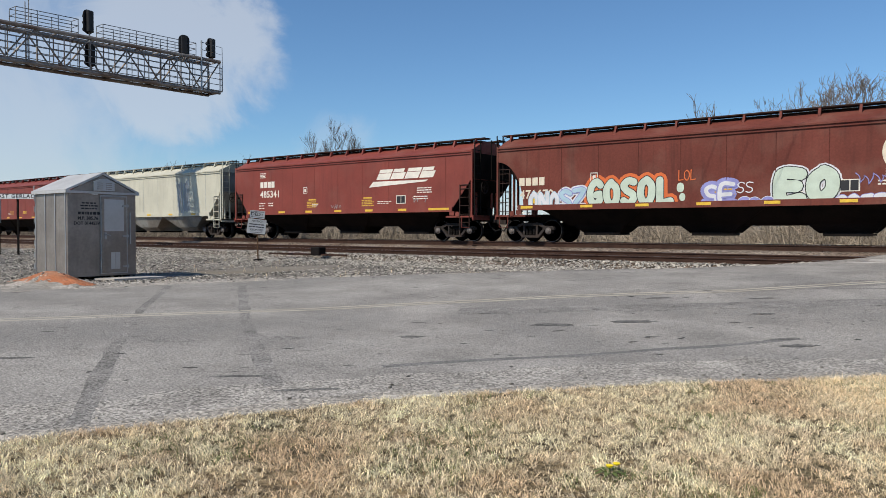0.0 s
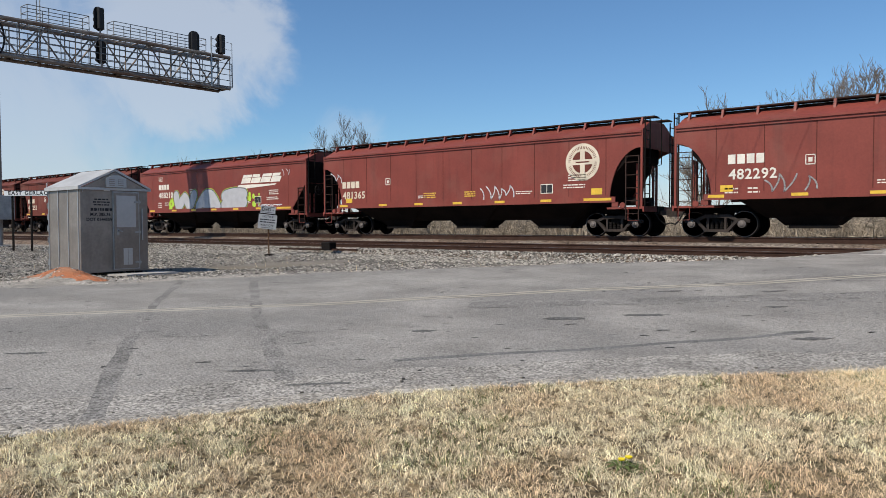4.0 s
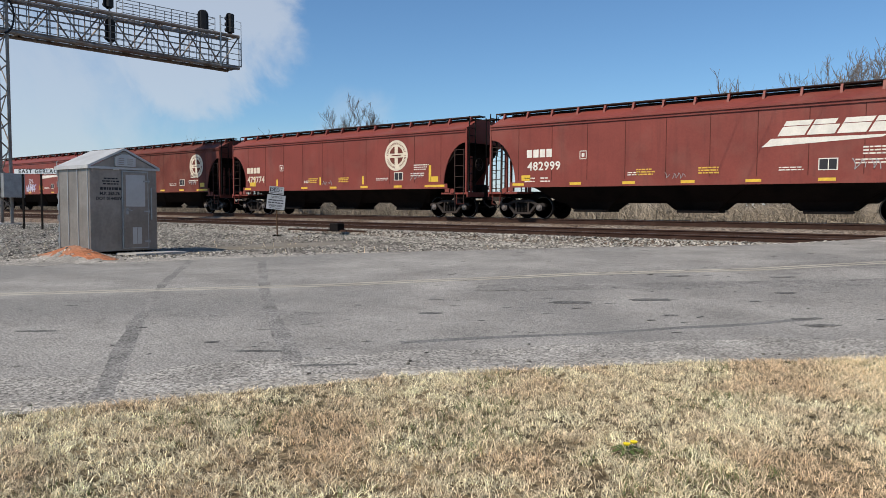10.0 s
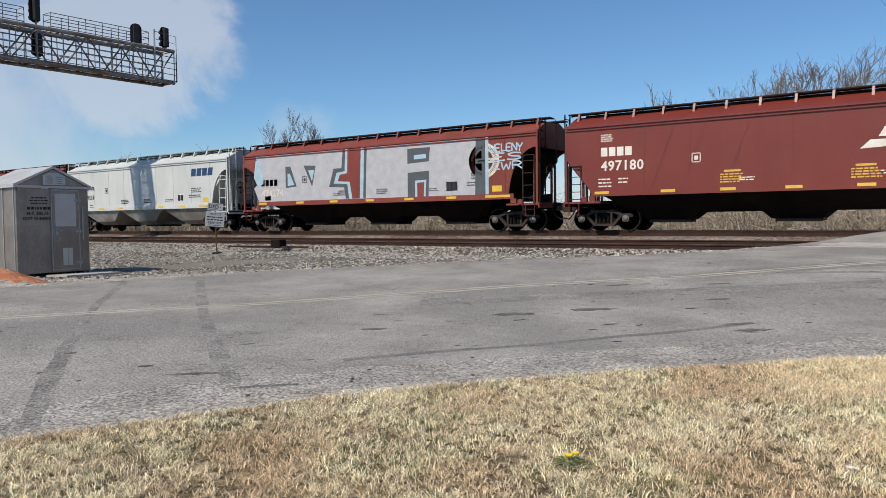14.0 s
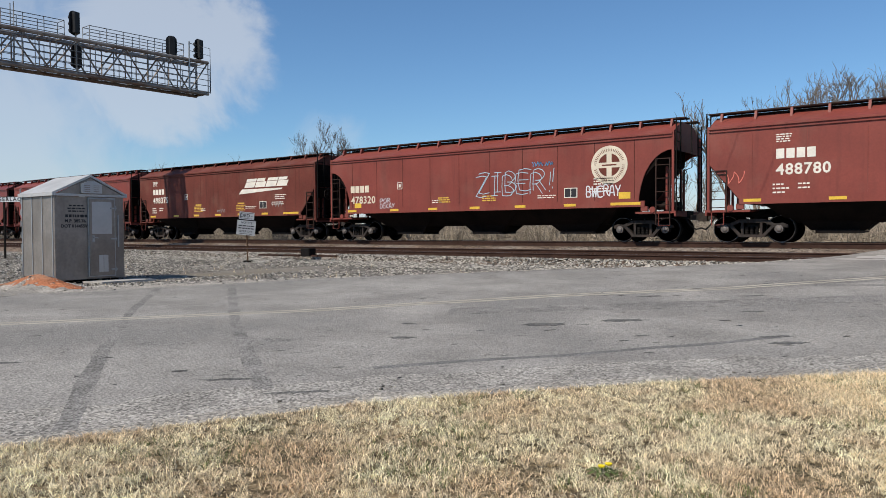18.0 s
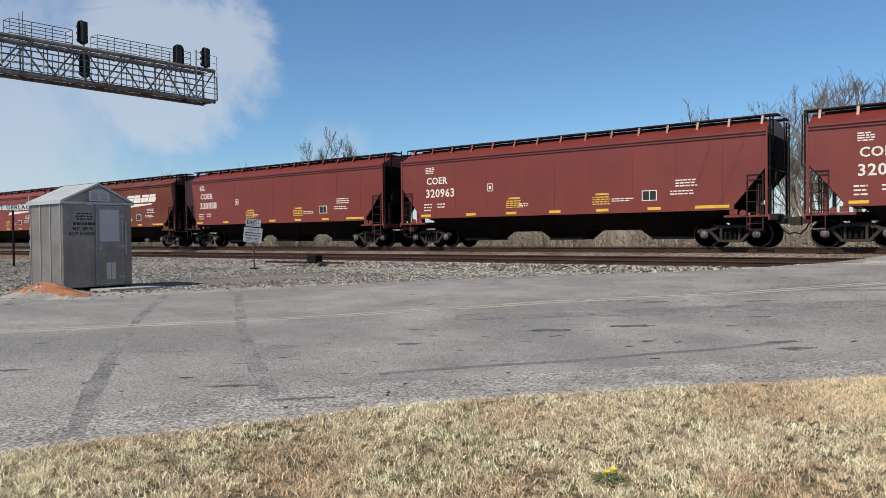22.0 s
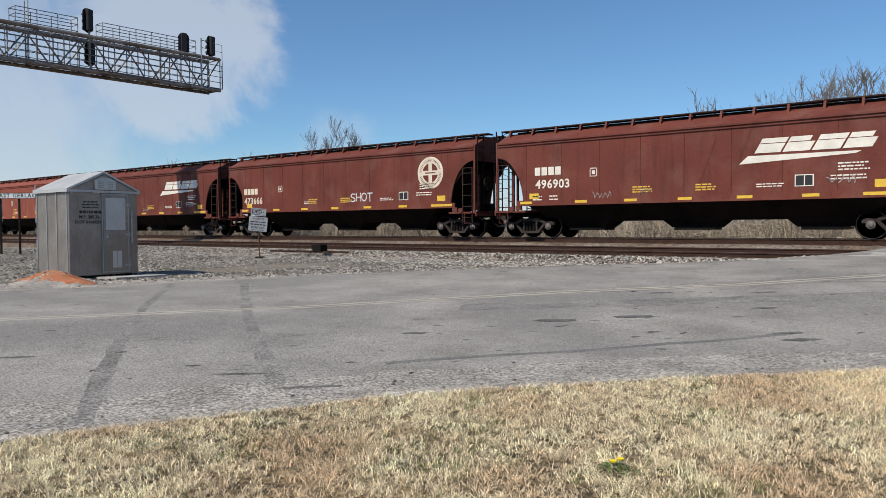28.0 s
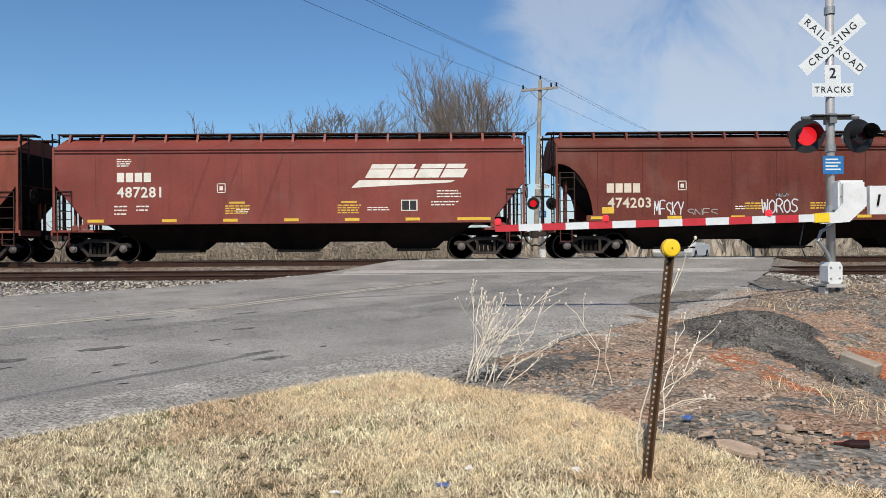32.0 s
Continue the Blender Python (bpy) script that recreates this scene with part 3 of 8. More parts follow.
def smear(points, width, seed, material, label, category="road stain"):
    ob = strip("road_stain", wavy(offset_line(points, -width / 2), width * 0.14, seed), wavy(offset_line(points, width / 2), width * 0.14, seed + 1), on_road, material, 2, 0.3, 0.003 + 0.0003 * (seed - 30))
    return tagged(ob, label, category, kind="structure")


smear([(-4.45, 5.0), (-3.96, 5.77), (-3.31, 6.6), (-2.73, 7.58), (-2.2, 8.31), (-1.7, 9.1)], 0.13, 31, M["stain"], "long dark repair seam along the road")
smear([(-4.7, 2.27), (-5.6, 2.84), (-6.98, 3.72), (-8.83, 4.93), (-11.24, 6.62), (-14.6, 9.2)], 0.15, 33, M["smear"], "curved dark smear across the road")
smear([(-4.6, 3.8), (-6.09, 4.84), (-7.59, 5.89), (-9.95, 7.62), (-13.2, 10.1)], 0.17, 35, M["smear"], "straight dark smear across the road")
smear([(-0.5, 11.5), (1.4, 13.8), (2.0, 15.8), (2.9, 18.5)], 0.3, 37, M["smear"], "dark tyre smear on the crossing approach")
smear([(-3.2, 14.2), (0.2, 15.4), (3.9, 16.2)], 0.2, 39, M["smear"], "dark crack seal across the road")

for lane, wid, sd in (((-3.0, 14.6), (-1.2, 16.4), (0.6, 19.0), (2.0, 21.0)), 0.9, 41), (((-0.2, 12.4), (1.6, 14.0), (3.4, 16.6), (5.6, 20.6)), 1.1, 43), (((-6.5, 9.0), (-3.5, 11.3), (-0.6, 13.4), (1.8, 16.6), (4.0, 20.6)), 0.7, 45):
    smear(list(lane), wid, sd, M["smear"], "darker tyre-polished lane on the asphalt")

# small dark pits and short cracks scattered in the worn surface
def road_pits():
    rng = np.random.default_rng(5)
    verts, faces = [], []
    for k in range(900):
        x, y = rng.uniform(-17, 6), rng.uniform(2, 21)
        if not inside(x, y, ROAD_POLY) or seg_dist(x, y, NEAR_EDGE) < 1.2 - 0.6 * rng.random():
            continue
        a = radians(rng.normal(48, 16))
        rx, ry = 0.02 + 0.11 * rng.random() ** 2.5, 0.008 + 0.03 * rng.random() ** 2
        base = len(verts)
        for i in range(8):
            q = rng.uniform(0.6, 1.25)
            u, v = rx * q * math.cos(math.tau * i / 8), ry * q * math.sin(math.tau * i / 8)
            px, py = x + u * math.cos(a) - v * math.sin(a), y + u * math.sin(a) + v * math.cos(a)
            verts.append((px, py, float(road_z(py)) + (0.0115 + 0.000005 * k) * float(np.interp(py, (6.8, 8.5), (0.2, 0.4)))))
        faces.append(tuple(range(base, base + 8)))
    tagged(soup("road_pits", verts, faces, M["pit"]), "small dark pits and cracks in the asphalt", "road wear", kind="stuff")


road_pits()

# ---- tracks: far track at height 0, near track lower and canted ----
FAR_Y, NEAR_Y, CANT = 27.0, 22.73, 0.085
TRACK_X0, TRACK_X1 = -260.0, 160.0


def ballast_bed(name, y0, ztop, half, drop, label):
    prof = [(-half - drop * 1.9, ztop - drop), (-half, ztop), (half, ztop), (half + drop * 1.5, ztop - drop)]
    xs = np.arange(TRACK_X0, TRACK_X1 + 1, 2.0)
    ys = np.array([p[0] for p in prof]) + y0
    ob = grid_mesh(name, xs, np.linspace(ys[0], ys[-1], 20), lambda gx, gy: np.interp(gy, ys, [p[1] for p in prof]) + 0.015 * lumps(gx, gy, 0.25) - 0.35 * np.clip(1 - np.abs(gx - 3.2 - (gy - 22) * 0.6) / 6.5, 0, 1) ** 0.2 * (np.abs(gx - 3.2 - (gy - 22) * 0.6) < 6.5), M["bed"])
    return tagged(ob, label, "ballast", kind="structure")


ballast_bed("ballast_bed", FAR_Y, -0.2, 1.75, 0.5, "grey crushed stone ballast under the far track")
ballast_bed("ballast_bed", NEAR_Y, -0.50, 1.7, 0.32, "grey crushed stone ballast under the near track")

RAIL_PROF = [(-0.07, -0.185), (0.07, -0.185), (0.07, -0.172), (0.012, -0.155), (0.012, -0.045), (0.036, -0.035), (0.036, -0.006), (0.028, 0), (-0.028, 0), (-0.036, -0.006), (-0.036, -0.035), (-0.012, -0.045), (-0.012, -0.155), (-0.07, -0.172)]


def track(y0, z0, cant, label):
    top = empty("railway_track", pose(0, y0, z0))
    tagged(top, label, "railway track", "railway tracks", "structure")
    for side in (-1, 1):
        bm = bmesh.new()
        zc = side * cant / 2
        prism(bm, [(y + side * 0.755, z + zc) for y, z in RAIL_PROF], TRACK_X0, TRACK_X1, "x")
        r = part("rail", bm, M["rail"], top)
        bm = bmesh.new()
        box(bm, TRACK_X0, TRACK_X1, side * 0.755 - 0.026, side * 0.755 + 0.026, zc + 0.0005, zc + 0.003)
        part("rail_head", bm, M["railhead"], r, "polished running surface of the rail")
    return top


far_track = track(FAR_Y, 0.0, 0.0, "far railway track with rusty rails on timber ties")
near_track = track(NEAR_Y, -0.29, CANT, "near railway track with rusty rails on timber ties")

# ---- the grain train ----
SPEED = 16.27
SIDE = 1.58


def body_outline(kind, hx):
    """Side outline (x, z) of a hopper body, and the inset end slope behind it."""
    if kind == "straight":
        return [(-hx + 1.12, 1.30), (hx - 1.12, 1.30), (hx, 2.68), (hx, 3.84), (-hx, 3.84), (-hx, 2.68)]
    n = 9
    right = [(hx - 1.25 * math.cos(a) ** 1.0, 1.30 + 2.0 * math.sin(a)) for a in (math.pi / 2 * k / n for k in range(n + 1))]
    return [(-x, z) for x, z in right[:1]] + right + [(hx, 3.84), (-hx, 3.84)] + [(-x, z) for x, z in right[:0:-1]]


def make_truck():
    """A two-axle freight truck, centred on its bolster."""
    top = empty("truck")
    first = {}
    for side in (-1, 1):
        bm = bmesh.new()
        y = side * 1.0
        # top bar, legs and spring seat leave two windows open
        prism(bm, [(-1.12, 0.50), (-1.12, 0.60), (-0.98, 0.66), (-0.72, 0.64), (-0.42, 0.79), (0.42, 0.79), (0.72, 0.64), (0.98, 0.66), (1.12, 0.60), (1.12, 0.50), (0.70, 0.53), (0.40, 0.67), (-0.40, 0.67), (-0.70, 0.53)], y - 0.09, y + 0.09)
        for s in (-1, 1):
            prism(bm, [(s * 0.74, 0.56), (s * 0.60, 0.56), (s * 0.34, 0.26), (s * 0.40, 0.19)], y - 0.09, y + 0.09)
            prism(bm, [(s * 0.34, 0.68), (s * 0.26, 0.68), (s * 0.26, 0.25), (s * 0.34, 0.25)], y - 0.08, y + 0.08)
            box(bm, s * 0.865 - 0.12, s * 0.865 + 0.12, y - 0.11, y + 0.11, 0.36, 0.60)
        box(bm, -0.42, 0.42, y - 0.1, y + 0.1, 0.18, 0.27)
        part("side_frame", bm, M["cast"], top, "dusty cast steel side frame")
        bm = bmesh.new()
        for k in (-0.16, 0, 0.16):
            lathe(bm, [(0.27, 0.062), (0.33, 0.066), (0.36, 0.054), (0.40, 0.066), (0.43, 0.054), (0.47, 0.066), (0.54, 0.062)], 10, "z", (k, y + side * 0.03, 0))
        part("spring", bm, M["dark"], top)
        for s in (-1, 1):
            if "cap" not in first:
                bm = bmesh.new()
                lathe(bm, [(0, 0.135), (-0.035, 0.135), (-0.04, 0.10), (-0.07, 0.085), (-0.085, 0.05)], 14)
                first["cap"] = part("bearing_cap", bm, M["cap"], top)
                first["cap"].location = (s * 0.865, y - 0.11, 0.455)
            else:
                again(first["cap"], top, pose(s * 0.865, y + side * 0.11, 0.455, 0, 0, 0 if side < 0 else 180))
    bm = bmesh.new()
    box(bm, -0.2, 0.2, -0.95, 0.95, 0.5, 0.72)
    lathe(bm, [(0.72, 0.3), (0.86, 0.3)], 14, "z")
    part("bolster", bm, M["dark"], top)
    for s in (-1, 1):
        bm = bmesh.new()
        tube(bm, [(s * 0.865, -0.98, 0.455), (s * 0.865, 0.98, 0.455)], 0.075, 8)
        part("axle", bm, M["dark"], top)
        for side in (-1, 1):
            if "wheel" not in first:
                bm = bmesh.new()
                lathe(bm, [(-0.065, 0.11), (-0.06, 0.14), (-0.03, 0.34), (-0.062, 0.36), (-0.062, 0.445), (0.02, 0.455), (0.03, 0.48), (0.06, 0.48), (0.065, 0.36), (0.03, 0.34), (0.02, 0.13), (0.06, 0.1)], 32)
                first["wheel"] = part("wheel", bm, M["wheel"], top, "", True)
                first["wheel"].location = (s * 0.865, side * 0.755, 0.455)
                bm = bmesh.new()
                lathe(bm, [(-0.0635, 0.432), (-0.0645, 0.443), (-0.0635, 0.446)], 32)
                first["rim"] = part("wheel_rim", bm, M["tread"], top, "bright worn wheel rim")
                first["rim"].location = first["wheel"].location
            else:
                at = pose(s * 0.865, side * 0.755, 0.455, 0, 0, 0 if side < 0 else 180)
                again(first["wheel"], top, at)
                again(first["rim"], top, at)
    for s in (-1, 1):
        bm = bmesh.new()
        prism(bm, [(s * 0.31, 0.30), (s * 0.36, 0.33), (s * 0.36, 0.58), (s * 0.31, 0.62)], -0.8, 0.8)
        part("brake_beam", bm, M["dark"], top)
    return top


def ladder_bm(x, y, z0, z1, w, rungs, along="x"):
    bm = bmesh.new()
    for s in (-w / 2, w / 2):
        if along == "x":
            box(bm, x + s - 0.018, x + s + 0.018, y - 0.02, y + 0.02, z0, z1)
        else:
            box(bm, x - 0.02, x + 0.02, y + s - 0.018, y + s + 0.018, z0, z1)
    for k in range(rungs):
        z = z0 + (z1 - z0) * (k + 0.5) / rungs
        if along == "x":
            box(bm, x - w / 2, x + w / 2, y - 0.012, y + 0.012, z - 0.014, z + 0.014)
        else:
            box(bm, x - 0.012, x + 0.012, y - w / 2, y + w / 2, z - 0.014, z + 0.014)
    return bm


def make_car(kind, length, paint, under, smooth_roof=False, trim=None):
    """A covered hopper wagon, its origin on the rail head at mid-length, its shown side towards -y."""
    hx = length / 2 - 0.62
    trim = trim or paint
    pale = under is not M["shaded_under"]
    grate = M["walk_pale"] if pale else M["walk"]
    car = empty("covered_hopper_wagon")
    out = body_outline(kind, hx)
    if kind == "straight":
        bm = bmesh.new()
        prism(bm, out, -SIDE, SIDE)
        part("body", bm, paint, car)
        # end plates darkened by grime and by shade put into their colour
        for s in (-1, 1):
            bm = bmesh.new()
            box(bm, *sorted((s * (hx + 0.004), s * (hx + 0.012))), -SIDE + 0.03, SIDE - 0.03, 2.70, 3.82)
            part("end_sheet", bm, under, car, "grimy end sheet with shade in its colour")
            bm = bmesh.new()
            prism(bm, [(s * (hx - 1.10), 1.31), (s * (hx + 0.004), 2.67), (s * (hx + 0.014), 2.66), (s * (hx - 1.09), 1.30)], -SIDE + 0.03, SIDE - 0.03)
            part("slope_sheet", bm, under, car, "grimy end slope sheet with shade in its colour")
    else:
        # on red wagons the shade behind the arches is in this body's colour
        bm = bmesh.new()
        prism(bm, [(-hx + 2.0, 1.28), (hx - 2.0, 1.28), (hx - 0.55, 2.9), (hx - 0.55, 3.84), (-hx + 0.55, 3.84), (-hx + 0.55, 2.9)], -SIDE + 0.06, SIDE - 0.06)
        part("body", bm, M["shaded_under"] if under is M["shaded_under"] else paint, car, "shadowed inner slope sheets of the hopper")
        for side in (-1, 1):
            bm = bmesh.new()
            prism(bm, out, side * SIDE, side * (SIDE - 0.05))
            part("side_panel", bm, paint, car)
        for s in (-1, 1):
            bm = bmesh.new()
            box(bm, s * hx - 0.02, s * hx + 0.02, -SIDE + 0.05, SIDE - 0.05, 3.30, 3.84)
            part("end_header", bm, trim, car)
    # weld seams
    n = int(2 * (hx - 1.4) / 1.5)
    for k in range(n + 1):
        x = -(hx - 1.4) + 2 * (hx - 1.4) * k / n
        if k == 0:
            bm = bmesh.new()
            box(bm, -0.012, 0.012, -SIDE - 0.006, -SIDE + 0.002, 1.55, 3.74)
            seam = part("weld_seam", bm, M["seam_pale"] if pale else M["seam"] if kind == "round" else paint, car)
            seam.location.x = x
        else:
            again(seam, car, pose(x, 0, 0))
    # side sills and top lip
    for side in (-1, 1):
        bm = bmesh.new()
        y0, y1 = sorted((side * (SIDE - 0.03), side * (SIDE + 0.05)))
        box(bm, -hx + 1.0, hx - 1.0, y0, y1, 1.285, 1.315)
        box(bm, -hx + 1.0, hx - 1.0, y0 if side < 0 else y1 - 0.05, y0 + 0.05 if side < 0 else y1, 1.315, 1.50)
        part("side_sill", bm, paint, car)
        bm = bmesh.new()
        y0, y1 = sorted((side * (SIDE - 0.01), side * (SIDE + 0.045)))
        box(bm, -hx, hx, y0, y1, 3.74, 3.78)
        box(bm, -hx, hx, y0, y1, 3.84, 3.90)
        part("top_lip", bm, paint, car)
    # roof
    bm = bmesh.new()
    h = 4.36
    prism(bm, [(-SIDE - 0.03, 3.842), (-SIDE - 0.02, 3.90), (-1.30, 4.04), (-0.95, 4.22), (-0.60, h), (0.60, h), (0.95, 4.22), (1.30, 4.04), (SIDE + 0.02, 3.90), (SIDE + 0.03, 3.842)], -hx, hx, "x")
    part("roof", bm, trim, car)
    # hatch trough
    bm = bmesh.new()
    box(bm, -hx + 0.3, hx - 0.3, -0.42, 0.42, h - 0.02, (4.44 if smooth_roof else 4.47) - 0.02)
    for k in range(9):
        x = -hx + 0.8 + (2 * hx - 1.6) * k / 8
        box(bm, x - 0.03, x + 0.03, -0.44, 0.44, h, (4.44 if smooth_roof else 4.47) - 0.01)
    part("hatch_cover", bm, grate, car, "long grimy trough hatch cover")
    wz = 4.50 if not smooth_roof else 4.44
    for side in (-1, 1):
        bm = bmesh.new()
        prism(bm, [(side * y, z) for y, z in ((0.915, wz - 0.04), (0.915, wz), (0.81, wz), (0.81, wz - 0.012), (0.79, wz - 0.012), (0.79, wz), (0.68, wz), (0.68, wz - 0.012), (0.66, wz - 0.012), (0.66, wz), (0.55, wz), (0.55, wz - 0.012), (0.53, wz - 0.012), (0.53, wz), (0.42, wz), (0.42, wz - 0.04))], -hx - 0.22, hx + 0.22, "x")
        part("roof_walk", bm, grate, car, "grimy steel roof walkway")
        nb = 15 if side < 0 else 4
        for k in range(nb):
            x = -hx + 0.25 + (2 * hx - 0.5) * k / (nb - 1)
            if k == 0:
                bm = bmesh.new()
                prism(bm, [(-1.10, 4.06), (-1.02, 4.12), (-0.86, 4.22), (-0.80, wz - 0.035), (-0.93, wz - 0.035)], -0.04, 0.04, "x")
                first = part("walk_bracket", bm, trim, car)
                first.matrix_basis = pose(x, 0, 0, 0, 0, 0 if side < 0 else 180)
            else:
                again(first, car, pose(x, 0, 0, 0, 0, 0 if side < 0 else 180))
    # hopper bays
    dark_bays = under is M["shaded_under"]
    # added block in shade-dark colour fills the dark gap between the bays
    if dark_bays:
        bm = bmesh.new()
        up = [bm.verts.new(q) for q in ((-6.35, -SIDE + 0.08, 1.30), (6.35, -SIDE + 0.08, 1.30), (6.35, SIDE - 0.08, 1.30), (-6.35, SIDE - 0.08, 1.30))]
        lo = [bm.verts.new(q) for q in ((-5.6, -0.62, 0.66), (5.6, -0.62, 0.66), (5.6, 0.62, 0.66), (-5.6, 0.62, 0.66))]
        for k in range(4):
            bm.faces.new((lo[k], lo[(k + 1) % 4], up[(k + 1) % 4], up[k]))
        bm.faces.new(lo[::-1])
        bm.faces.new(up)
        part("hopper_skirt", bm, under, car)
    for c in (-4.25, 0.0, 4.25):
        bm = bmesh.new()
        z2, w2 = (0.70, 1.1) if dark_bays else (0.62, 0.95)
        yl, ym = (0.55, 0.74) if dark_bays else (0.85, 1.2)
        lo = [bm.verts.new(p) for p in ((c - 0.78, -yl, 0.40), (c + 0.78, -yl, 0.40), (c + 0.78, yl, 0.40), (c - 0.78, yl, 0.40))]
        md = [bm.verts.new(p) for p in ((c - w2, -ym, z2), (c + w2, -ym, z2), (c + w2, ym, z2), (c - w2, ym, z2))]
        up = [bm.verts.new(p) for p in ((c - 2.12, -SIDE + 0.02, 1.30), (c + 2.12, -SIDE + 0.02, 1.30), (c + 2.12, SIDE - 0.02, 1.30), (c - 2.12, SIDE - 0.02, 1.30))]
        for a, b in ((lo, md), (md, up)):
            for k in range(4):
                bm.faces.new((a[k], a[(k + 1) % 4], b[(k + 1) % 4], b[k]))
        bm.faces.new(lo[::-1])
        bm.faces.new(up)
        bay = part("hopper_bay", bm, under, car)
        bm = bmesh.new()
        box(bm, c - 0.62, c + 0.62, -0.8, 0.8, 0.30, 0.42)
        box(bm, c + 0.62, c + 0.9, -0.8, -0.72, 0.33, 0.39)
        lathe(bm, [(-0.86, 0.035), (-0.80, 0.035)], 8, "y", (c + 0.8, 0, 0.36))
        part("outlet_gate", bm, M["dark"], bay)
    # centre sill
    bm = bmesh.new()
    box(bm, -hx - 0.15, hx + 0.15, -0.33, 0.33, 0.86, 1.14)
    part("centre_sill", bm, M["dark"], car)
    for s in (-1, 1):
        # end platform, posts, ladders
        bm = bmesh.new()
        box(bm, *sorted((s * (hx + 0.12), s * (hx - 1.35))), -SIDE - 0.02, SIDE + 0.02, 1.03, 1.10)
        box(bm, *sorted((s * (hx + 0.12), s * (hx + 0.06))), -SIDE - 0.02, SIDE + 0.02, 0.92, 1.12)
        part("end_platform", bm, trim, car)
        for side in (-1, 1):
            bm = bmesh.new()
            y0, y1 = sorted((side * (SIDE + 0.015), side * (SIDE - 0.08)))
            box(bm, *sorted((s * (hx + 0.05), s * (hx - 0.03))), y0, y1, 1.1, 3.95)
            part("corner_post", bm, trim, car)
            if side < 0:
                z0, z1, lx = 0.62 if s > 0 else 1.05, 3.0 if kind != "straight" else 2.45, s * (hx - 0.34)
                bm = bmesh.new()
                prism(bm, [(-0.268, z0), (-0.268, z1), (0.268, z1), (0.268, z0), (0.232, z0), (0.232, z1 - 0.03), (-0.232, z1 - 0.03), (-0.232, z0)], side * (SIDE + 0.02) - 0.02, side * (SIDE + 0.02) + 0.02)
                lad = part("side_ladder", bm, trim if pale else M["walk"], car)
                lad.location.x = lx
                for k in range(5):
                    if k == 0:
                        bm = bmesh.new()
                        box(bm, -0.235, 0.235, side * (SIDE + 0.02) - 0.012, side * (SIDE + 0.02) + 0.012, -0.014, 0.014)
                        rung = part("rung", bm, trim if pale else M["walk"], lad)
                        rung.location.z = z0 + (z1 - z0) * 0.1
                    else:
                        again(rung, lad, pose(0, 0, z0 + (z1 - z0) * (k + 0.5) / 5))
            bm = bmesh.new()
            for yy in (0.62, 0.95):
                box(bm, *sorted((s * (hx - 0.45), s * (hx - 0.38))), side * yy - 0.05, side * yy + 0.05, 1.1, 2.75)
            part("end_post", bm, trim, car)
            part("end_ladder", ladder_bm(s * (hx + 0.1), side * 1.25, 1.1, 4.42, 0.46, 10, "y"), M["dark"] if under is M["shaded_under"] else trim, car)
        bm = bmesh.new()
        tube(bm, [(s * (hx + 0.1), -0.55, 4.46), (s * (hx + 0.34), -0.55, 4.40), (s * (hx + 0.36), -0.55, 2.7), (s * (hx + 0.1), -0.55, 2.6)], 0.02, 5)
        part("grab_rail", bm, M["dark"], car)
        # coupler and hose
        bm = bmesh.new()
        box(bm, *sorted((s * (hx + 0.1), s * (length / 2 - 0.12))), -0.09, 0.09, 0.80, 0.98)
        prism(bm, [(s * (length / 2 - 0.16), -0.2), (s * (length / 2 + 0.04), -0.12), (s * (length / 2 + 0.04), 0.16), (s * (length / 2 - 0.16), 0.2)], 0.74, 1.04, "z")
        part("coupler", bm, M["cast"], car, "rusty knuckle coupler")
        bm = bmesh.new()
        tube(bm, [(s * (hx + 0.1), -0.45, 0.9), (s * (hx + 0.25), -0.45, 0.62), (s * (hx + 0.45), -0.36, 0.45), (s * (length / 2), -0.28, 0.5)], 0.03, 6)
        part("air_hose", bm, M["rubber"], car)
        bm = bmesh.new()
        box(bm, *sorted((s * (hx - 0.9), s * (hx - 1.15))), -SIDE - 0.03, -SIDE + 0.1, 1.12, 1.30)
        lathe(bm, [(-SIDE - 0.05, 0.11), (-SIDE - 0.01, 0.11)], 12, "y", (s * (hx - 0.72), 0, 1.17))
        part("jacking_pad", bm, trim, car)
        bm = bmesh.new()
        tube(bm, [(s * (hx - 0.5), -SIDE, 1.03), (s * (hx - 0.5), -SIDE - 0.02, 0.6), (s * (hx - 0.1), -SIDE - 0.02, 0.6), (s * (hx - 0.1), -SIDE, 1.03)], 0.018, 5)
        part("sill_step", bm, trim, car)
    # brake gear on the trailing end
    bm = bmesh.new()
    tube(bm, [(hx + 0.2, -0.85 + 0.27 * math.cos(math.tau * k / 16), 2.35 + 0.27 * math.sin(math.tau * k / 16)) for k in range(17)], 0.018, 5)
    for k in range(4):
        c, sn = 0.27 * math.cos(math.pi * k / 4), 0.27 * math.sin(math.pi * k / 4)
        tube(bm, [(hx + 0.2, -0.85 - c, 2.35 - sn), (hx + 0.16, -0.85, 2.35), (hx + 0.2, -0.85 + c, 2.35 + sn)], 0.012, 4)
    tube(bm, [(hx + 0.02, -0.85, 2.35), (hx + 0.2, -0.85, 2.35)], 0.03, 6)
    part("brake_wheel", bm, M["cast"], car, "round hand brake wheel")
    bm = bmesh.new()
    tube(bm, [(hx - 1.15, -0.4, 1.35), (hx - 0.55, -0.4, 1.35)], 0.17, 12)
    part("brake_cylinder", bm, M["dark"], car)
    bm = bmesh.new()
    tube(bm, [(hx - 0.95, 0.4, 1.3), (hx - 0.35, 0.4, 1.3)], 0.21, 12)
    part("air_reservoir", bm, M["dark"], car)
    return car, hx


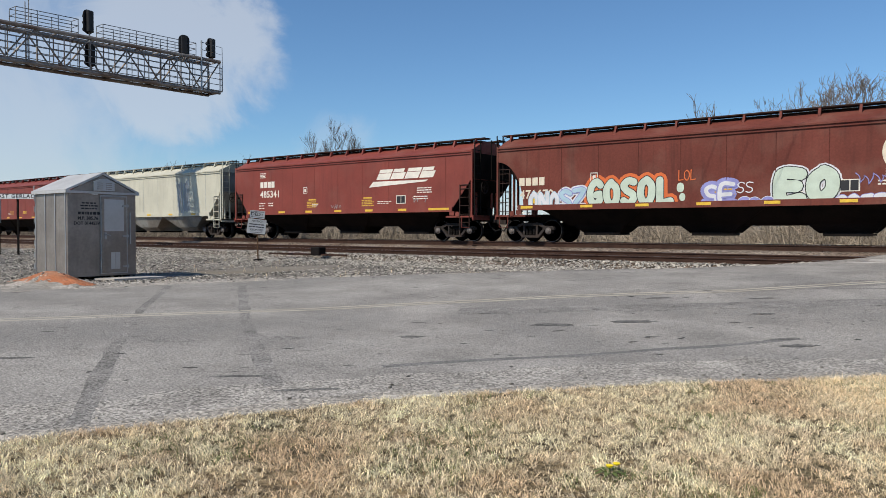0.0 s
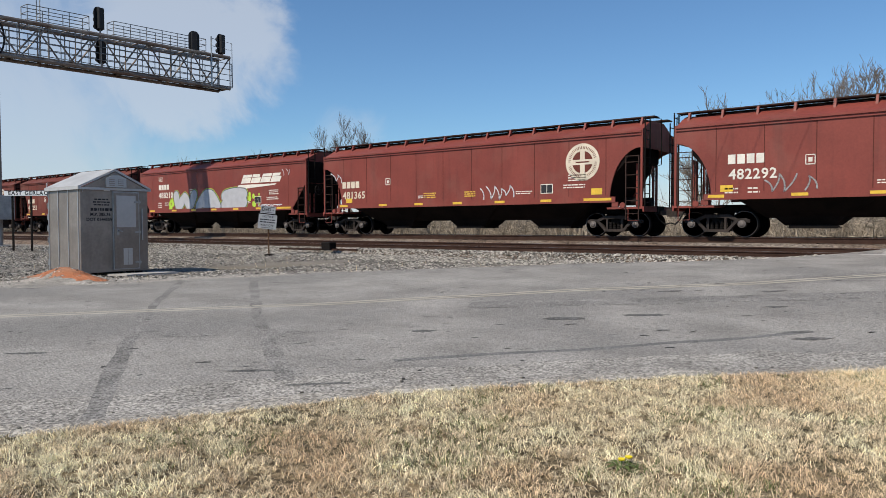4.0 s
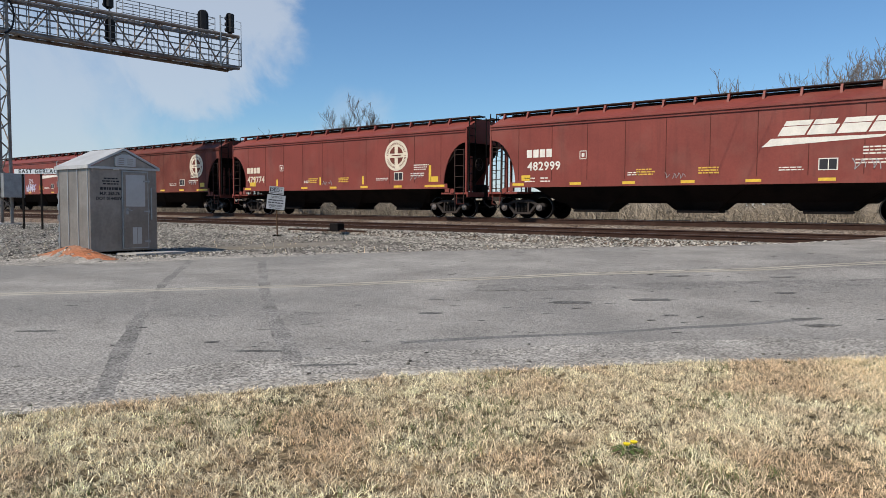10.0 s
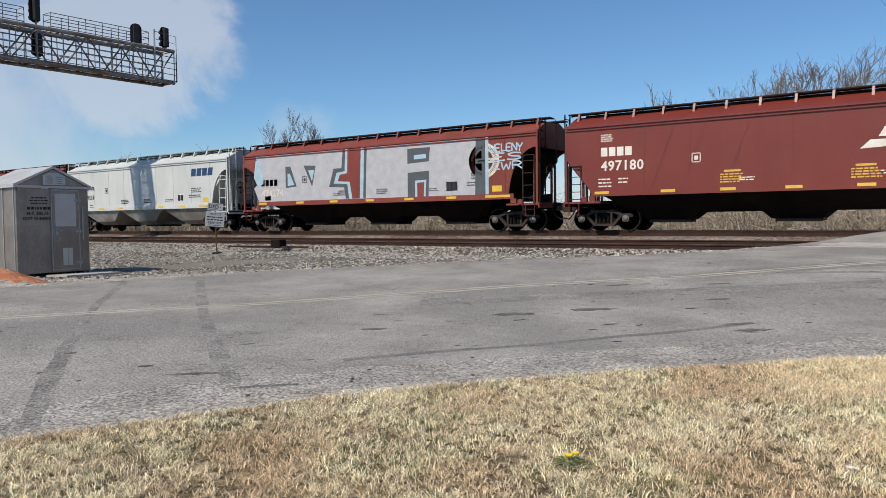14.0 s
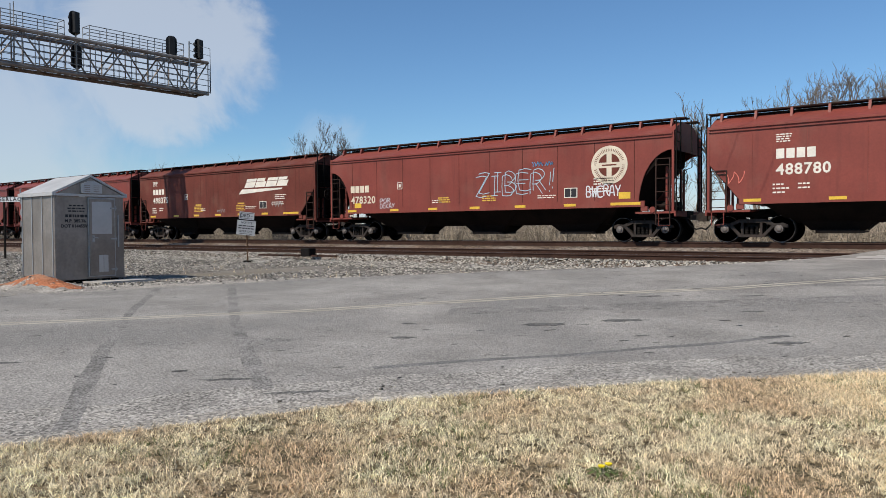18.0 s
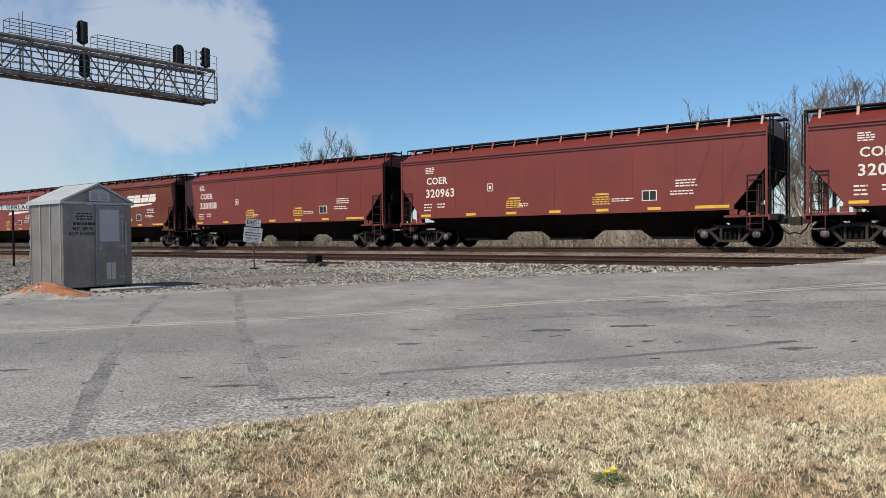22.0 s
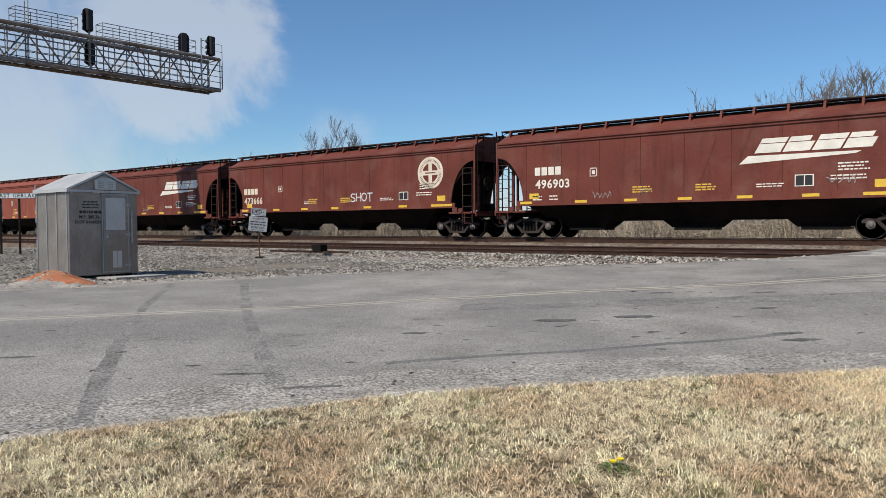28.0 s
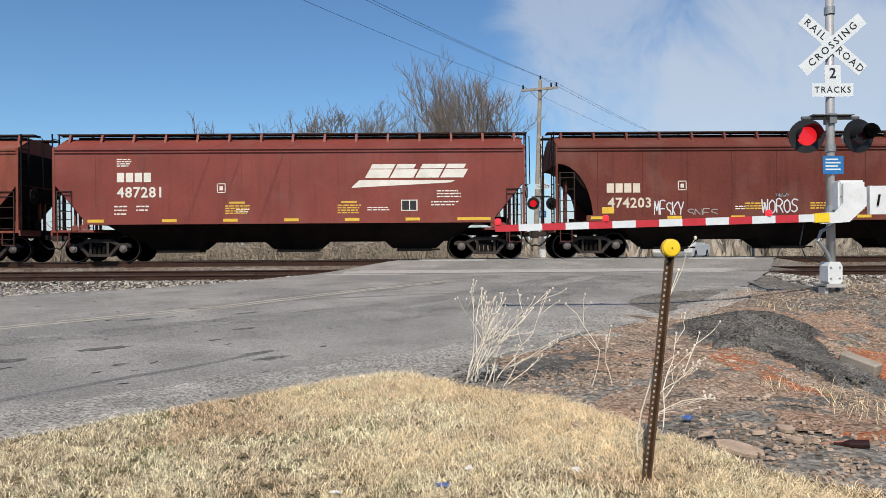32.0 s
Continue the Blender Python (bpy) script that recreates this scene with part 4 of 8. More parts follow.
def side_m(x, z, off=0.008, turn=0.0):
    """The pose of flat lettering on the shown side of a wagon."""
    return pose(x, -SIDE - off, z, 90, 0, 0) @ pose(0, 0, 0, 0, 0, turn)


def decal(name, shapes, material, car, label="", off=0.004):
    bm = bmesh.new()
    for pts in shapes:
        prism(bm, pts, -SIDE - off - 0.003, -SIDE - off + 0.001)
    return part(name, bm, material, car, label)


def rect(x, z, w, h, slant=0.0):
    return [(x, z), (x + w, z), (x + w + slant * h, z + h), (x + slant * h, z + h)]


def lines(rng, x, z, w, rows, pitch, h):
    """Rows of short bars, as far-off stencilled writing."""
    s = []
    for r in range(rows):
        a, end = x, x + w * rng.uniform(0.75, 1.0)
        while a < end - 0.03:
            b = min(end, a + rng.uniform(0.06, 0.2))
            s.append(rect(a, z - r * pitch, b - a, h))
            a = b + 0.03
    return s


def swoosh_logo(car, x, z, w, material):
    """Four slanted cut blocks over a long wedge."""
    h = w * 0.118
    bw = w * 0.20
    s = []
    for k in range(4):
        a = x + 0.12 * w + k * (bw + 0.016 * w)
        s.append(rect(a, z, bw, h * 0.62, 0.55))
        s.append(rect(a + 0.55 * h * 0.67, z + h * 0.67, bw * (0.8 if k % 2 else 1), h * 0.33, 0.55))
    s.append([(x, z - h * 0.72), (x + w * 0.86, z - h * 0.36), (x + w * 0.90, z - h * 0.2), (x + 0.07 * w, z - h * 0.16)])
    tagged(decal("emblem", s, material, car, "slanted block emblem over a tapering stripe"), kind="stuff")


def ring_logo(car, x, z, r, field, mark):
    n = 40
    decal("emblem", [[(x + r * math.cos(math.tau * k / n), z + r * math.sin(math.tau * k / n)) for k in range(n)]], field, car, "round cream emblem with a cross")
    q, g = r * 0.60, r * 0.14
    s = []
    for i in range(4):
        c, sn = round(math.cos(math.pi / 2 * i)), round(math.sin(math.pi / 2 * i))
        lo = math.asin(g / q)
        arc = [(q * math.cos(a), q * math.sin(a)) for a in (lo + (math.pi / 2 - 2 * lo) * k / 6 for k in range(7))]
        s.append([(x + c * u - sn * v, z + sn * u + c * v) for u, v in [(g, g)] + arc])
    s.append(rect(x - r * 0.40, z - r * 0.035, r * 0.8, r * 0.07))
    m = 26
    for k in range(m):
        if k in (0, 13, 20, 19):
            continue
        a = math.tau * (k + 0.5) / m
        u, v = Vector((math.cos(a), math.sin(a))), Vector((-math.sin(a), math.cos(a)))
        for d in (-0.05, 0.05):
            p = u * r * 0.78 + v * r * d
            s.append([(x + (p + u * i * r * 0.07 + v * j * r * 0.017).x, z + (p + u * i * r * 0.07 + v * j * r * 0.017).y) for i, j in ((-1, -1), (1, -1), (1, 1), (-1, 1))])
    tagged(decal("emblem_mark", s, mark, car, "dark red cross and ring of small marks", 0.008), kind="stuff")


GLYPH = {
    "C": [[(1, .85), (.6, 1), (.15, .85), (0, .5), (.15, .15), (.6, 0), (1, .15)]], "O": [[(.5, 1), (.1, .8), (0, .5), (.1, .2), (.5, 0), (.9, .2), (1, .5), (.9, .8), (.5, 1)]],
    "G": [[(1, .85), (.6, 1), (.15, .85), (0, .5), (.15, .15), (.6, 0), (1, .2), (1, .45), (.6, .45)]], "S": [[(1, .9), (.5, 1), (.05, .8), (.3, .55), (.8, .45), (.95, .2), (.5, 0), (0, .1)]],
    "L": [[(.1, 1), (.1, .1), (.2, 0), (1, .05)]], "W": [[(0, 1), (.2, 0), (.5, .75), (.8, 0), (1, 1)]], "A": [[(0, 0), (.3, .9), (.5, 1), (.7, .9), (1, 0)], [(.25, .3), (.75, .3)]],
    "B": [[(0, 0), (0, 1), (.6, 1), (.85, .75), (.5, .52), (.1, .52)], [(.5, .52), (1, .3), (.7, 0), (0, 0)]], "M": [[(0, 0), (.1, 1), (.5, .4), (.9, 1), (1, 0)]],
    "R": [[(0, 0), (0, 1), (.7, 1), (.95, .75), (.6, .5), (.1, .5)], [(.45, .5), (1, 0)]], "D": [[(0, 0), (0, 1), (.6, .95), (1, .5), (.6, .05), (0, 0)]], "Z": [[(0, 1), (1, 1), (0, 0), (1, 0)]],
    "T": [[(0, 1), (1, 1)], [(.5, 1), (.5, 0)]], "E": [[(1, 1), (0, 1), (0, 0), (1, 0)], [(0, .5), (.8, .5)]], "I": [[(.2, 1), (.8, 1)], [(.5, 1), (.5, 0)], [(.2, 0), (.8, 0)]], "H": [[(0, 0), (0, 1)], [(1, 0), (1, 1)], [(0, .5), (1, .5)]],
    "!": [[(.5, 1), (.4, .35)], [(.38, .08), (.36, .02)]], "N": [[(0, 0), (0, 1), (1, 0), (1, 1)]], "P": [[(0, 0), (0, 1), (.8, .95), (.9, .7), (.7, .5), (.1, .45)]], "K": [[(0, 0), (0, 1)], [(1, 1), (.1, .5), (1, 0)]], "Y": [[(0, 1), (.5, .5), (1, 1)], [(.5, .5), (.4, 0)]],
}


def rounded(st, k=3):
    """A smooth line through the points of a stroke."""
    out = []
    for i in range(len(st) - 1):
        p = [st[max(i - 1, 0)], st[i], st[i + 1], st[min(i + 2, len(st) - 1)]]
        for j in range(k):
            t = j / k
            out.append(tuple(0.5 * (2 * p[1][c] + (p[2][c] - p[0][c]) * t + (2 * p[0][c] - 5 * p[1][c] + 4 * p[2][c] - p[3][c]) * t * t + (3 * p[1][c] - p[0][c] - 3 * p[2][c] + p[3][c]) * t ** 3) for c in (0, 1)))
    return out + [st[-1]]


def sprayed(name, strokes, w, material, car, off, label="", floor=1.30, ends=9):
    """Flat paint along strokes, w wide with round ends, never below the sill."""
    bm = bmesh.new()
    k = 0

    def face(pts):
        nonlocal k
        bm.faces.new([bm.verts.new((x, -SIDE - off - 0.00003 * k, max(z, floor))) for x, z in pts])
        k += 1
    for st in strokes:
        for (xa, za), (xb, zb) in zip(st, st[1:]):
            l = math.hypot(xb - xa, zb - za) or 1
            nx, nz = -(zb - za) / l * w / 2, (xb - xa) / l * w / 2
            face([(xa + nx, za + nz), (xa - nx, za - nz), (xb - nx, zb - nz), (xb + nx, zb + nz)])
        for x, z in st:
            if z > floor - w / 3:
                face([(x + w / 2 * math.cos(math.tau * q / ends), z + w / 2 * math.sin(math.tau * q / ends)) for q in range(ends)])
    return tagged(part(name, bm, material, car, label), kind="stuff")


def piece(car, rng, letters, x0, x1, z0, z1, fill, edge, back=None, fat=0.3, rim=0.045, cloud=0.2):
    """Fat spray-painted letters with a rim, close together, over a cloud of another colour."""
    n = len(letters)
    cell = (x1 - x0) / n
    w = min(cell, z1 - z0) * fat
    every = []
    for i, ch in enumerate(letters):
        ax, az, bw, bh = x0 + cell * i + w * 0.52, z0 + w * 0.5 + rng.uniform(-0.04, 0.04), cell - w * 0.92, z1 - z0 - w
        sl = rng.uniform(-0.12, 0.12)
        every.append([rounded([(ax + bw * px + sl * (pz - 0.5) * bw, az + bh * pz + rng.uniform(-0.03, 0.03)) for px, pz in st]) for st in GLYPH[ch]])
    if back:
        sprayed("graffiti_cloud", [st for g in every for st in g], w + 2 * rim + 2 * cloud, SPRAY[back], car, 0.004)
    for i, g in enumerate(every):
        sprayed("graffiti_rim", g, w + 2 * rim, SPRAY[edge], car, 0.014 + 0.008 * (i % 2))
        sprayed("graffiti_fill", g, w, SPRAY[fill], car, 0.018 + 0.008 * (i % 2))


def tag_line(car, rng, text, x0, x1, z0, z1, colour, stroke=0.04):
    """One thin hand-sprayed line of letters."""
    cell = (x1 - x0) / len(text)
    st = []
    for i, ch in enumerate(text):
        a, b = x0 + cell * (i + 0.1), cell * 0.8
        dz = rng.uniform(-0.06, 0.06) * (z1 - z0)
        st += [rounded([(a + b * px + rng.uniform(-0.04, 0.04) * b, z0 + dz + (z1 - z0) * pz) for px, pz in g], 2) for g in GLYPH[ch]]
    sprayed("graffiti_tag", st, stroke, SPRAY[colour], car, 0.010, "thin sprayed letters", 1.3, 6)


def splat(car, rng, spots, colour, off=0.006):
    """Round spots of paint: x, z, radius."""
    for k, (x, z, r) in enumerate(spots):
        sprayed("graffiti_dot", [[(x, z - r * 0.3), (x, z + r * 0.3)]], r * 1.6, SPRAY[colour], car, off + 0.0004 * (k % 5))


def ribbon(strokes, w):
    """Flat ribbons along strokes, as quads."""
    out = []
    for st in strokes:
        for (xa, za), (xb, zb) in zip(st, st[1:]):
            l = math.hypot(xb - xa, zb - za) or 1
            nx, nz = -(zb - za) / l * w / 2, (xb - xa) / l * w / 2
            ex, ez = (xb - xa) / l * w * 0.3, (zb - za) / l * w * 0.3
            out.append([(xa + nx - ex, za + nz - ez), (xa - nx - ex, za - nz - ez), (xb - nx + ex, zb - nz + ez), (xb + nx + ex, zb + nz + ez)])
    return out


def scrawl(car, rng, x, z, w, h, colour, stroke=0.03, n=None):
    """A quick illegible spray-can line."""
    n = n or max(4, int(w / h * 3.2))
    st, pts = [], []
    for k in range(n):
        pts.append((x + w * (k + rng.uniform(-0.2, 0.6)) / n, z + h * (rng.uniform(0.0, 0.3) if k % 2 else rng.uniform(0.65, 1.0))))
        if rng.random() < 0.25:
            st.append(pts)
            pts = [pts[-1]] if rng.random() < 0.4 else []
    st.append(pts)
    fine = []
    for s in st:
        if len(s) < 2:
            continue
        f = []
        for (xa, za), (xb, zb) in zip(s, s[1:]):
            for t in (0, 0.25, 0.5, 0.75):
                b = math.sin(t * math.pi) * 0.12 * h
                f.append((xa + (xb - xa) * t + b, za + (zb - za) * t + b * 0.4))
        fine.append(f + [s[-1]])
    if fine:
        tagged(decal("graffiti_tag", ribbon(fine, stroke), SPRAY[colour], car, "thin spray-painted scrawl", 0.010), kind="stuff")


FLEET = [
    # name, mark, number, kind, length class, paint, emblem
    ("lead", None, "484116", "straight", "red", "swoosh"), ("lead", None, "470882", "round", "dull", "ring"), ("lead", None, "489025", "straight", "red", "swoosh"),
    ("plain", None, "473120", "round", "red", None), ("cement", None, None, "straight", "cement", None),
    ("a", None, "485341", "straight", "red", "swoosh"), ("coral", None, "471670", "round", "dull", "ring"), ("b", None, "472252", "round", "dull", "ring"), ("was", None, "488210", "straight", "red", "swoosh"),
    ("c", None, "481365", "round", "red", "ring"), ("d", None, "482292", "round", "red", "swoosh"), ("green", "AOKX", "202628", "straight", "red", None), ("e", None, "486569", "straight", "red", "swoosh"),
    ("f", None, "472381", "round", "dull", "ring"), ("g", None, "479774", "round", "red", "ring"), ("h", None, "482999", "round", "red", "swoosh"), ("i", None, "483317", "round", "red", "swoosh"),
    ("w1", "WRWK", "9559", "round", "white", "blue"), ("mural", None, "474274", "round", "red", "ring"), ("j", None, "497180", "straight", "fresh", "swoosh"), ("cyan", None, "486877", "straight", "red", "swoosh"),
    ("k", None, "498375", "straight", "dull", "swoosh"), ("zig", None, "478320", "round", "red", "ring"), ("l", None, "488780", "straight", "red", "swoosh"), ("m", None, "495592", "straight", "dull", "swoosh"),
    ("n", "COER", "320958", "straight", "fresh", None), ("n", "COER", "320963", "straight", "fresh", None), ("n", "COER", "320954", "straight", "fresh", None), ("w2", "WFRX", "447396", "straight", "white", None),
    ("o", None, "485673", "straight", "faded", "swoosh"), ("p", None, "491246", "round", "dull", "swoosh"), ("q", None, "473666", "round", "dull", "ring"), ("r", None, "496903", "round", "dull", "swoosh"),
    ("w3", "AOK", "600484", "straight", "white", None), ("s", None, "477790", "straight", "red", "swoosh"), ("t", None, "486147", "straight", "faded", "swoosh"), ("u", None, "487281", "straight", "red", "swoosh"),
    ("v", None, "474203", "round", "dull", "ring"), ("tail", None, "482640", "straight", "red", "swoosh"), ("tail", None, "476901", "round", "red", "ring"),
]
# couplings between wagons along the train, where each stands at the clip's start; the first five lie ahead of the white wagon
COUPLING = [-122.8, -105.4, -87.2, -69.8, -52.0, -34.5, -16.9, 1.14, 19.39, 37.07, 55.21, 73.35, 90.44, 107.95, 126.18, 144.49, 162.54, 180.49, 197.62, 215.68, 232.6, 250.04, 266.89, 284.86, 302.36, 319.21, 336.06, 352.87, 369.77, 386.54, 403.88,
            420.61, 438.55, 455.41, 473.13, 489.86, 507.29, 524.62, 542.6, 559.9, 577.9]
truck_model = make_truck()
CARS = {}
train = []
for i, (tag, mark, number, kind, paint, emblem) in enumerate(FLEET):
    x0, x1 = COUPLING[i], COUPLING[i + 1]
    length = (18.1 if kind == "round" and x1 - x0 > 17.6 else 17.35 if x1 - x0 > 17.2 else 16.85)
    key = (kind, length, paint, tag == "k")
    if key not in CARS:
        light = paint in ("white", "cement")
        car, hx = make_car(kind, length, PAINT[paint], PAINT["under_white"] if light else M["shaded_under"], tag == "k")
        for s in (-1, 1):
            t = copy_thing(truck_model, pose(s * (hx - 1.28), 0, 0))
            t.name = "truck"
            t.parent = car
        CARS[key] = (car, hx)
        train.append((car, hx, i))
    else:
        car, hx = CARS[key]
        train.append((copy_thing(car, Matrix()), hx, i))
for o in [truck_model, *truck_model.children_recursive]:
    bpy.data.objects.remove(o)

COLOUR_WORD = {"red": "brick red", "fresh": "fresh dark red", "dull": "dull brown-red", "faded": "faded orange-red", "white": "pale grey-white", "cement": "cement grey"}


def stuff_decal(*args):
    return tagged(decal(*args), kind="stuff")


def dress(car, hx, tag, mark, number, kind, paint, emblem, rng):
    """Lettering, reflectors and graffiti on the shown side of one wagon."""
    light = paint in ("white", "cement")
    ink = M["ink"] if light else M["letter"]
    old = kind == "round" and emblem == "ring"
    big = M["cream"] if old else ink
    xl = -hx
    if tag in ("cement",):
        decal("reflector", [rect(xl + 1.35 + 2.4 * k, 1.36, 0.42, 0.10) for k in range(6)], M["yellow"], car, "yellow reflective tape", 0.056)
        for k in range(7):
            decal("grime_band", [rect(hx - 4.3 + 0.19 * k + rng.uniform(-0.03, 0.03), 1.4 + rng.uniform(0, 0.3), 0.15, 2.25 - rng.uniform(0.2, 0.6))], SPRAY["grey"] if k % 3 else M["seam_pale"], car, "grey painted-over band")
        return
    # reporting mark and number
    swoosh = emblem != "ring"
    mx = xl + (1.8 if kind == "round" and swoosh else 1.3 if kind == "round" else 1.38 if hx < 7.95 else 2.14) + {"v": 0.42, "coral": -0.25}.get(tag, 0.0)
    mz = (2.90 if kind == "straight" else 2.65 if swoosh else 2.44) - (0.22 if light and kind == "straight" else 0.0)
    if mark:
        words(mark, 0.36 if light else 0.42, ink, car, side_m(mx + 0.62, mz + 0.02), "reporting_mark", 0.02, 1.05)
    elif number:
        stuff_decal("reporting_mark", [rect(mx + 0.305 * k, mz - 0.16, 0.245, 0.32) for k in range(4)], big, car, "four plain block marks")
    if number:
        words(number, 0.37 if light else 0.50 if kind == "straight" else 0.48, big, car, side_m(mx + 0.80, mz - 0.53), "wagon_number", 0.02, 1.08)
    stuff_decal("data_stencil", lines(rng, mx - 0.1, mz - 1.02, 0.5, 3, 0.13, 0.05) + lines(rng, mx + 0.65, mz - 1.02, 0.45, 2, 0.13, 0.05) + lines(rng, hx - 3.2, 1.98, 1.0, 2, 0.10, 0.045) + lines(rng, hx - 3.0, 2.36, 0.9, 3, 0.10, 0.045) + lines(rng, xl + 6.2, 1.76, 0.5, 2, 0.08, 0.035) + lines(rng, hx - 5.4, 1.80, 0.9, 2, 0.08, 0.035), ink, car, "small rows of stencilled data")
    if kind == "straight":
        stuff_decal("capacity_plate", lines(rng, mx, 3.50, 0.52, 4, 0.075, 0.04), ink, car)
        for k in (-2.1, 1.75):
            stuff_decal("warning_stencil", [rect(k, 1.98, 0.55, 0.07)] + lines(rng, k - 0.12, 1.88, 0.85, 4, 0.085, 0.045), M["gold"] if not light else M["ink"], car, "yellow warning stencil")
    else:
        for k in (-1.9, 0.4):
            stuff_decal("warning_stencil", lines(rng, k, 1.86, 0.75, 3, 0.09, 0.05), M["gold"] if not light else M["ink"], car, "yellow warning stencil")
    bx = xl + (4.35 if kind == "round" else 4.8 if hx < 7.95 else 5.7)
    decal("lube_plate", [rect(bx - 0.15, 2.65, 0.30, 0.03), rect(bx - 0.15, 2.35, 0.30, 0.03), rect(bx - 0.15, 2.35, 0.03, 0.33), rect(bx + 0.12, 2.35, 0.03, 0.33), rect(bx - 0.06, 2.44, 0.12, 0.14)], ink, car, "small square outlined mark")
    cx = hx - 3.95
    decal("panel_frame", [rect(cx - 0.28, 1.70, 0.56, 0.38)], M["letter"], car, "white-edged consolidated stencil panel")
    decal("panel_black", [rect(cx - 0.25, 1.73, 0.24, 0.32), rect(cx + 0.02, 1.73, 0.22, 0.32)], M["ink"], car, "", 0.009)
    # reflective tape on the sill
    n = 6
    tape = [rect(xl + 1.15, 1.36, 0.55, 0.10)] + [rect(xl + 1.6 + (2 * hx - 3.6) * k / n, 1.36, 0.5, 0.10) for k in range(1, n)] + [rect(hx - 2.3, 1.36, 1.15, 0.10)]
    for k, r in enumerate(tape):
        decal("reflector", [r], M["yellow"], car, "yellow reflective tape", 0.056)
    if kind == "round":
        decal("safety_square", [rect(xl + 1.55, 1.56, 0.42, 0.22)], M["yellow"], car, "yellow painted square")
        decal("safety_square", [rect(hx - 2.0, 1.6, 0.45, 0.24)], M["yellow"], car, "yellow painted square")
    if emblem == "swoosh":
        swoosh_logo(car, hx - 5.95, 2.84, 4.0, M["letter"])
    elif emblem == "ring":
        ring_logo(car, hx - (4.1 if tag == "g" else 2.38), 2.87, 0.72, M["cream"], PAINT["dull"])
    elif emblem == "blue":
        x = hx - 3.0
        decal("emblem", [rect(x + 0.47 * k, 3.04, 0.4, 0.42, 0.15) for k in range(4)], M["navy"], car, "dark blue block emblem")
    # spray paint
    if tag == "coral":
        piece(car, rng, "GOSOL", xl + 4.05, xl + 7.4, 1.32, 2.42, "mint", "black", "orange", 0.40, 0.03, 0.12)
        piece(car, rng, "ONO", xl + 1.5, xl + 2.85, 1.27, 2.0, "white", "paleblue", None, 0.34, 0.03)
        piece(car, rng, "SZ", xl + 2.85, xl + 4.0, 1.27, 2.1, "paleblue", "lilac", "white", 0.3, 0.03, 0.06)
        piece(car, rng, "SE", xl + 8.45, xl + 9.5, 1.30, 2.1, "white", "lilac", "lilac", 0.26, 0.05, 0.08)
        piece(car, rng, "EO", xl + 10.75, xl + 12.6, 1.30, 2.5, "mint", "black", "white", 0.42, 0.03, 0.05)
        piece(car, rng, "SOS", xl + 9.6, xl + 10.7, 1.28, 1.62, "lilac", "white", None, 0.4, 0.02)
        piece(car, rng, "COSC", xl + 12.5, xl + 13.9, 1.28, 1.6, "white", "lilac", None, 0.45, 0.02)
        tag_line(car, rng, "LOL", xl + 7.55, xl + 8.2, 2.25, 2.6, "orange", 0.035)
        tag_line(car, rng, "SS", xl + 9.55, xl + 10.1, 1.75, 2.1, "white", 0.035)
        splat(car, rng, [(xl + 7.65, 2.0, 0.16), (xl + 7.72, 1.66, 0.13)], "mint")
        scrawl(car, rng, xl + 13.0, 1.9, 1.2, 0.4, "lilac", 0.03)
    elif tag == "was":
        piece(car, rng, "WAS", xl + 3.75, xl + 11.2, 1.34, 2.62, "silver", "slate", "lime", 0.46, 0.05, 0.03)
        splat(car, rng, [(xl + rng.choice((rng.uniform(3.35, 3.9), rng.uniform(11.0, 12.3))), rng.uniform(1.42, 2.35), rng.uniform(0.05, 0.17)) for _ in range(24)], "lime")
        scrawl(car, rng, hx - 1.9, 3.1, 0.8, 0.45, "white")
        tag_line(car, rng, "WERSOETS", xl + 12.2, xl + 14.2, 1.36, 1.60, "white", 0.05)
    elif tag == "green":
        splat(car, rng, [(xl + rng.choice((rng.uniform(1.9, 3.0), rng.uniform(6.3, 8.0))), rng.uniform(1.42, 2.3), rng.uniform(0.09, 0.17)) for _ in range(24)], "yellow")
        splat(car, rng, [(xl + x, 2.32 + 0.1 * math.sin(3 * x), 0.12) for x in (4.1, 4.6, 5.3, 6.2, 6.6, 7.0)], "yellow", 0.009)
        piece(car, rng, "DSTZ", xl + 3.05, xl + 6.7, 1.36, 2.22, "green", "navy", "cyan", 0.42, 0.035, 0.015)
        decal("graffiti_star", [[(xl + 7.9, 1.75), (xl + 8.3, 1.55), (xl + 8.75, 1.5), (xl + 8.75, 2.2), (xl + 8.4, 2.05), (xl + 8.1, 2.1)]], SPRAY["yellow"], car, "yellow spray-painted burst")
        decal("graffiti_star", [[(xl + 11.9, 1.5), (xl + 12.5, 1.45), (xl + 12.8, 1.7), (xl + 13.2, 1.85), (xl + 12.8, 1.98), (xl + 12.3, 2.15), (xl + 11.9, 2.3)]], SPRAY["yellow"], car, "yellow spray-painted burst")
        piece(car, rng, "BOMR", xl + 8.7, xl + 12.1, 1.33, 2.58, "green", "redp", None, 0.42, 0.06)
        tag_line(car, rng, "BRDE", xl + 12.1, xl + 12.85, 1.75, 2.0, "redp", 0.03)
        tag_line(car, rng, "EES", xl + 12.4, xl + 13.1, 2.3, 2.5, "redp", 0.025)
    elif tag == "cyan":
        piece(car, rng, "COOGCC", xl + 3.75, xl + 8.05, 1.40, 2.30, "grey", "black", "cyan", 0.36, 0.05, 0.10)
        piece(car, rng, "CLOCD", xl + 8.3, xl + 11.9, 1.40, 2.45, "grey", "black", "cyan", 0.36, 0.05, 0.10)
        splat(car, rng, [(xl + x, 1.42, 0.12) for x in (4.6, 6.3, 8.6, 10.2, 11.2)], "yellow", 0.030)
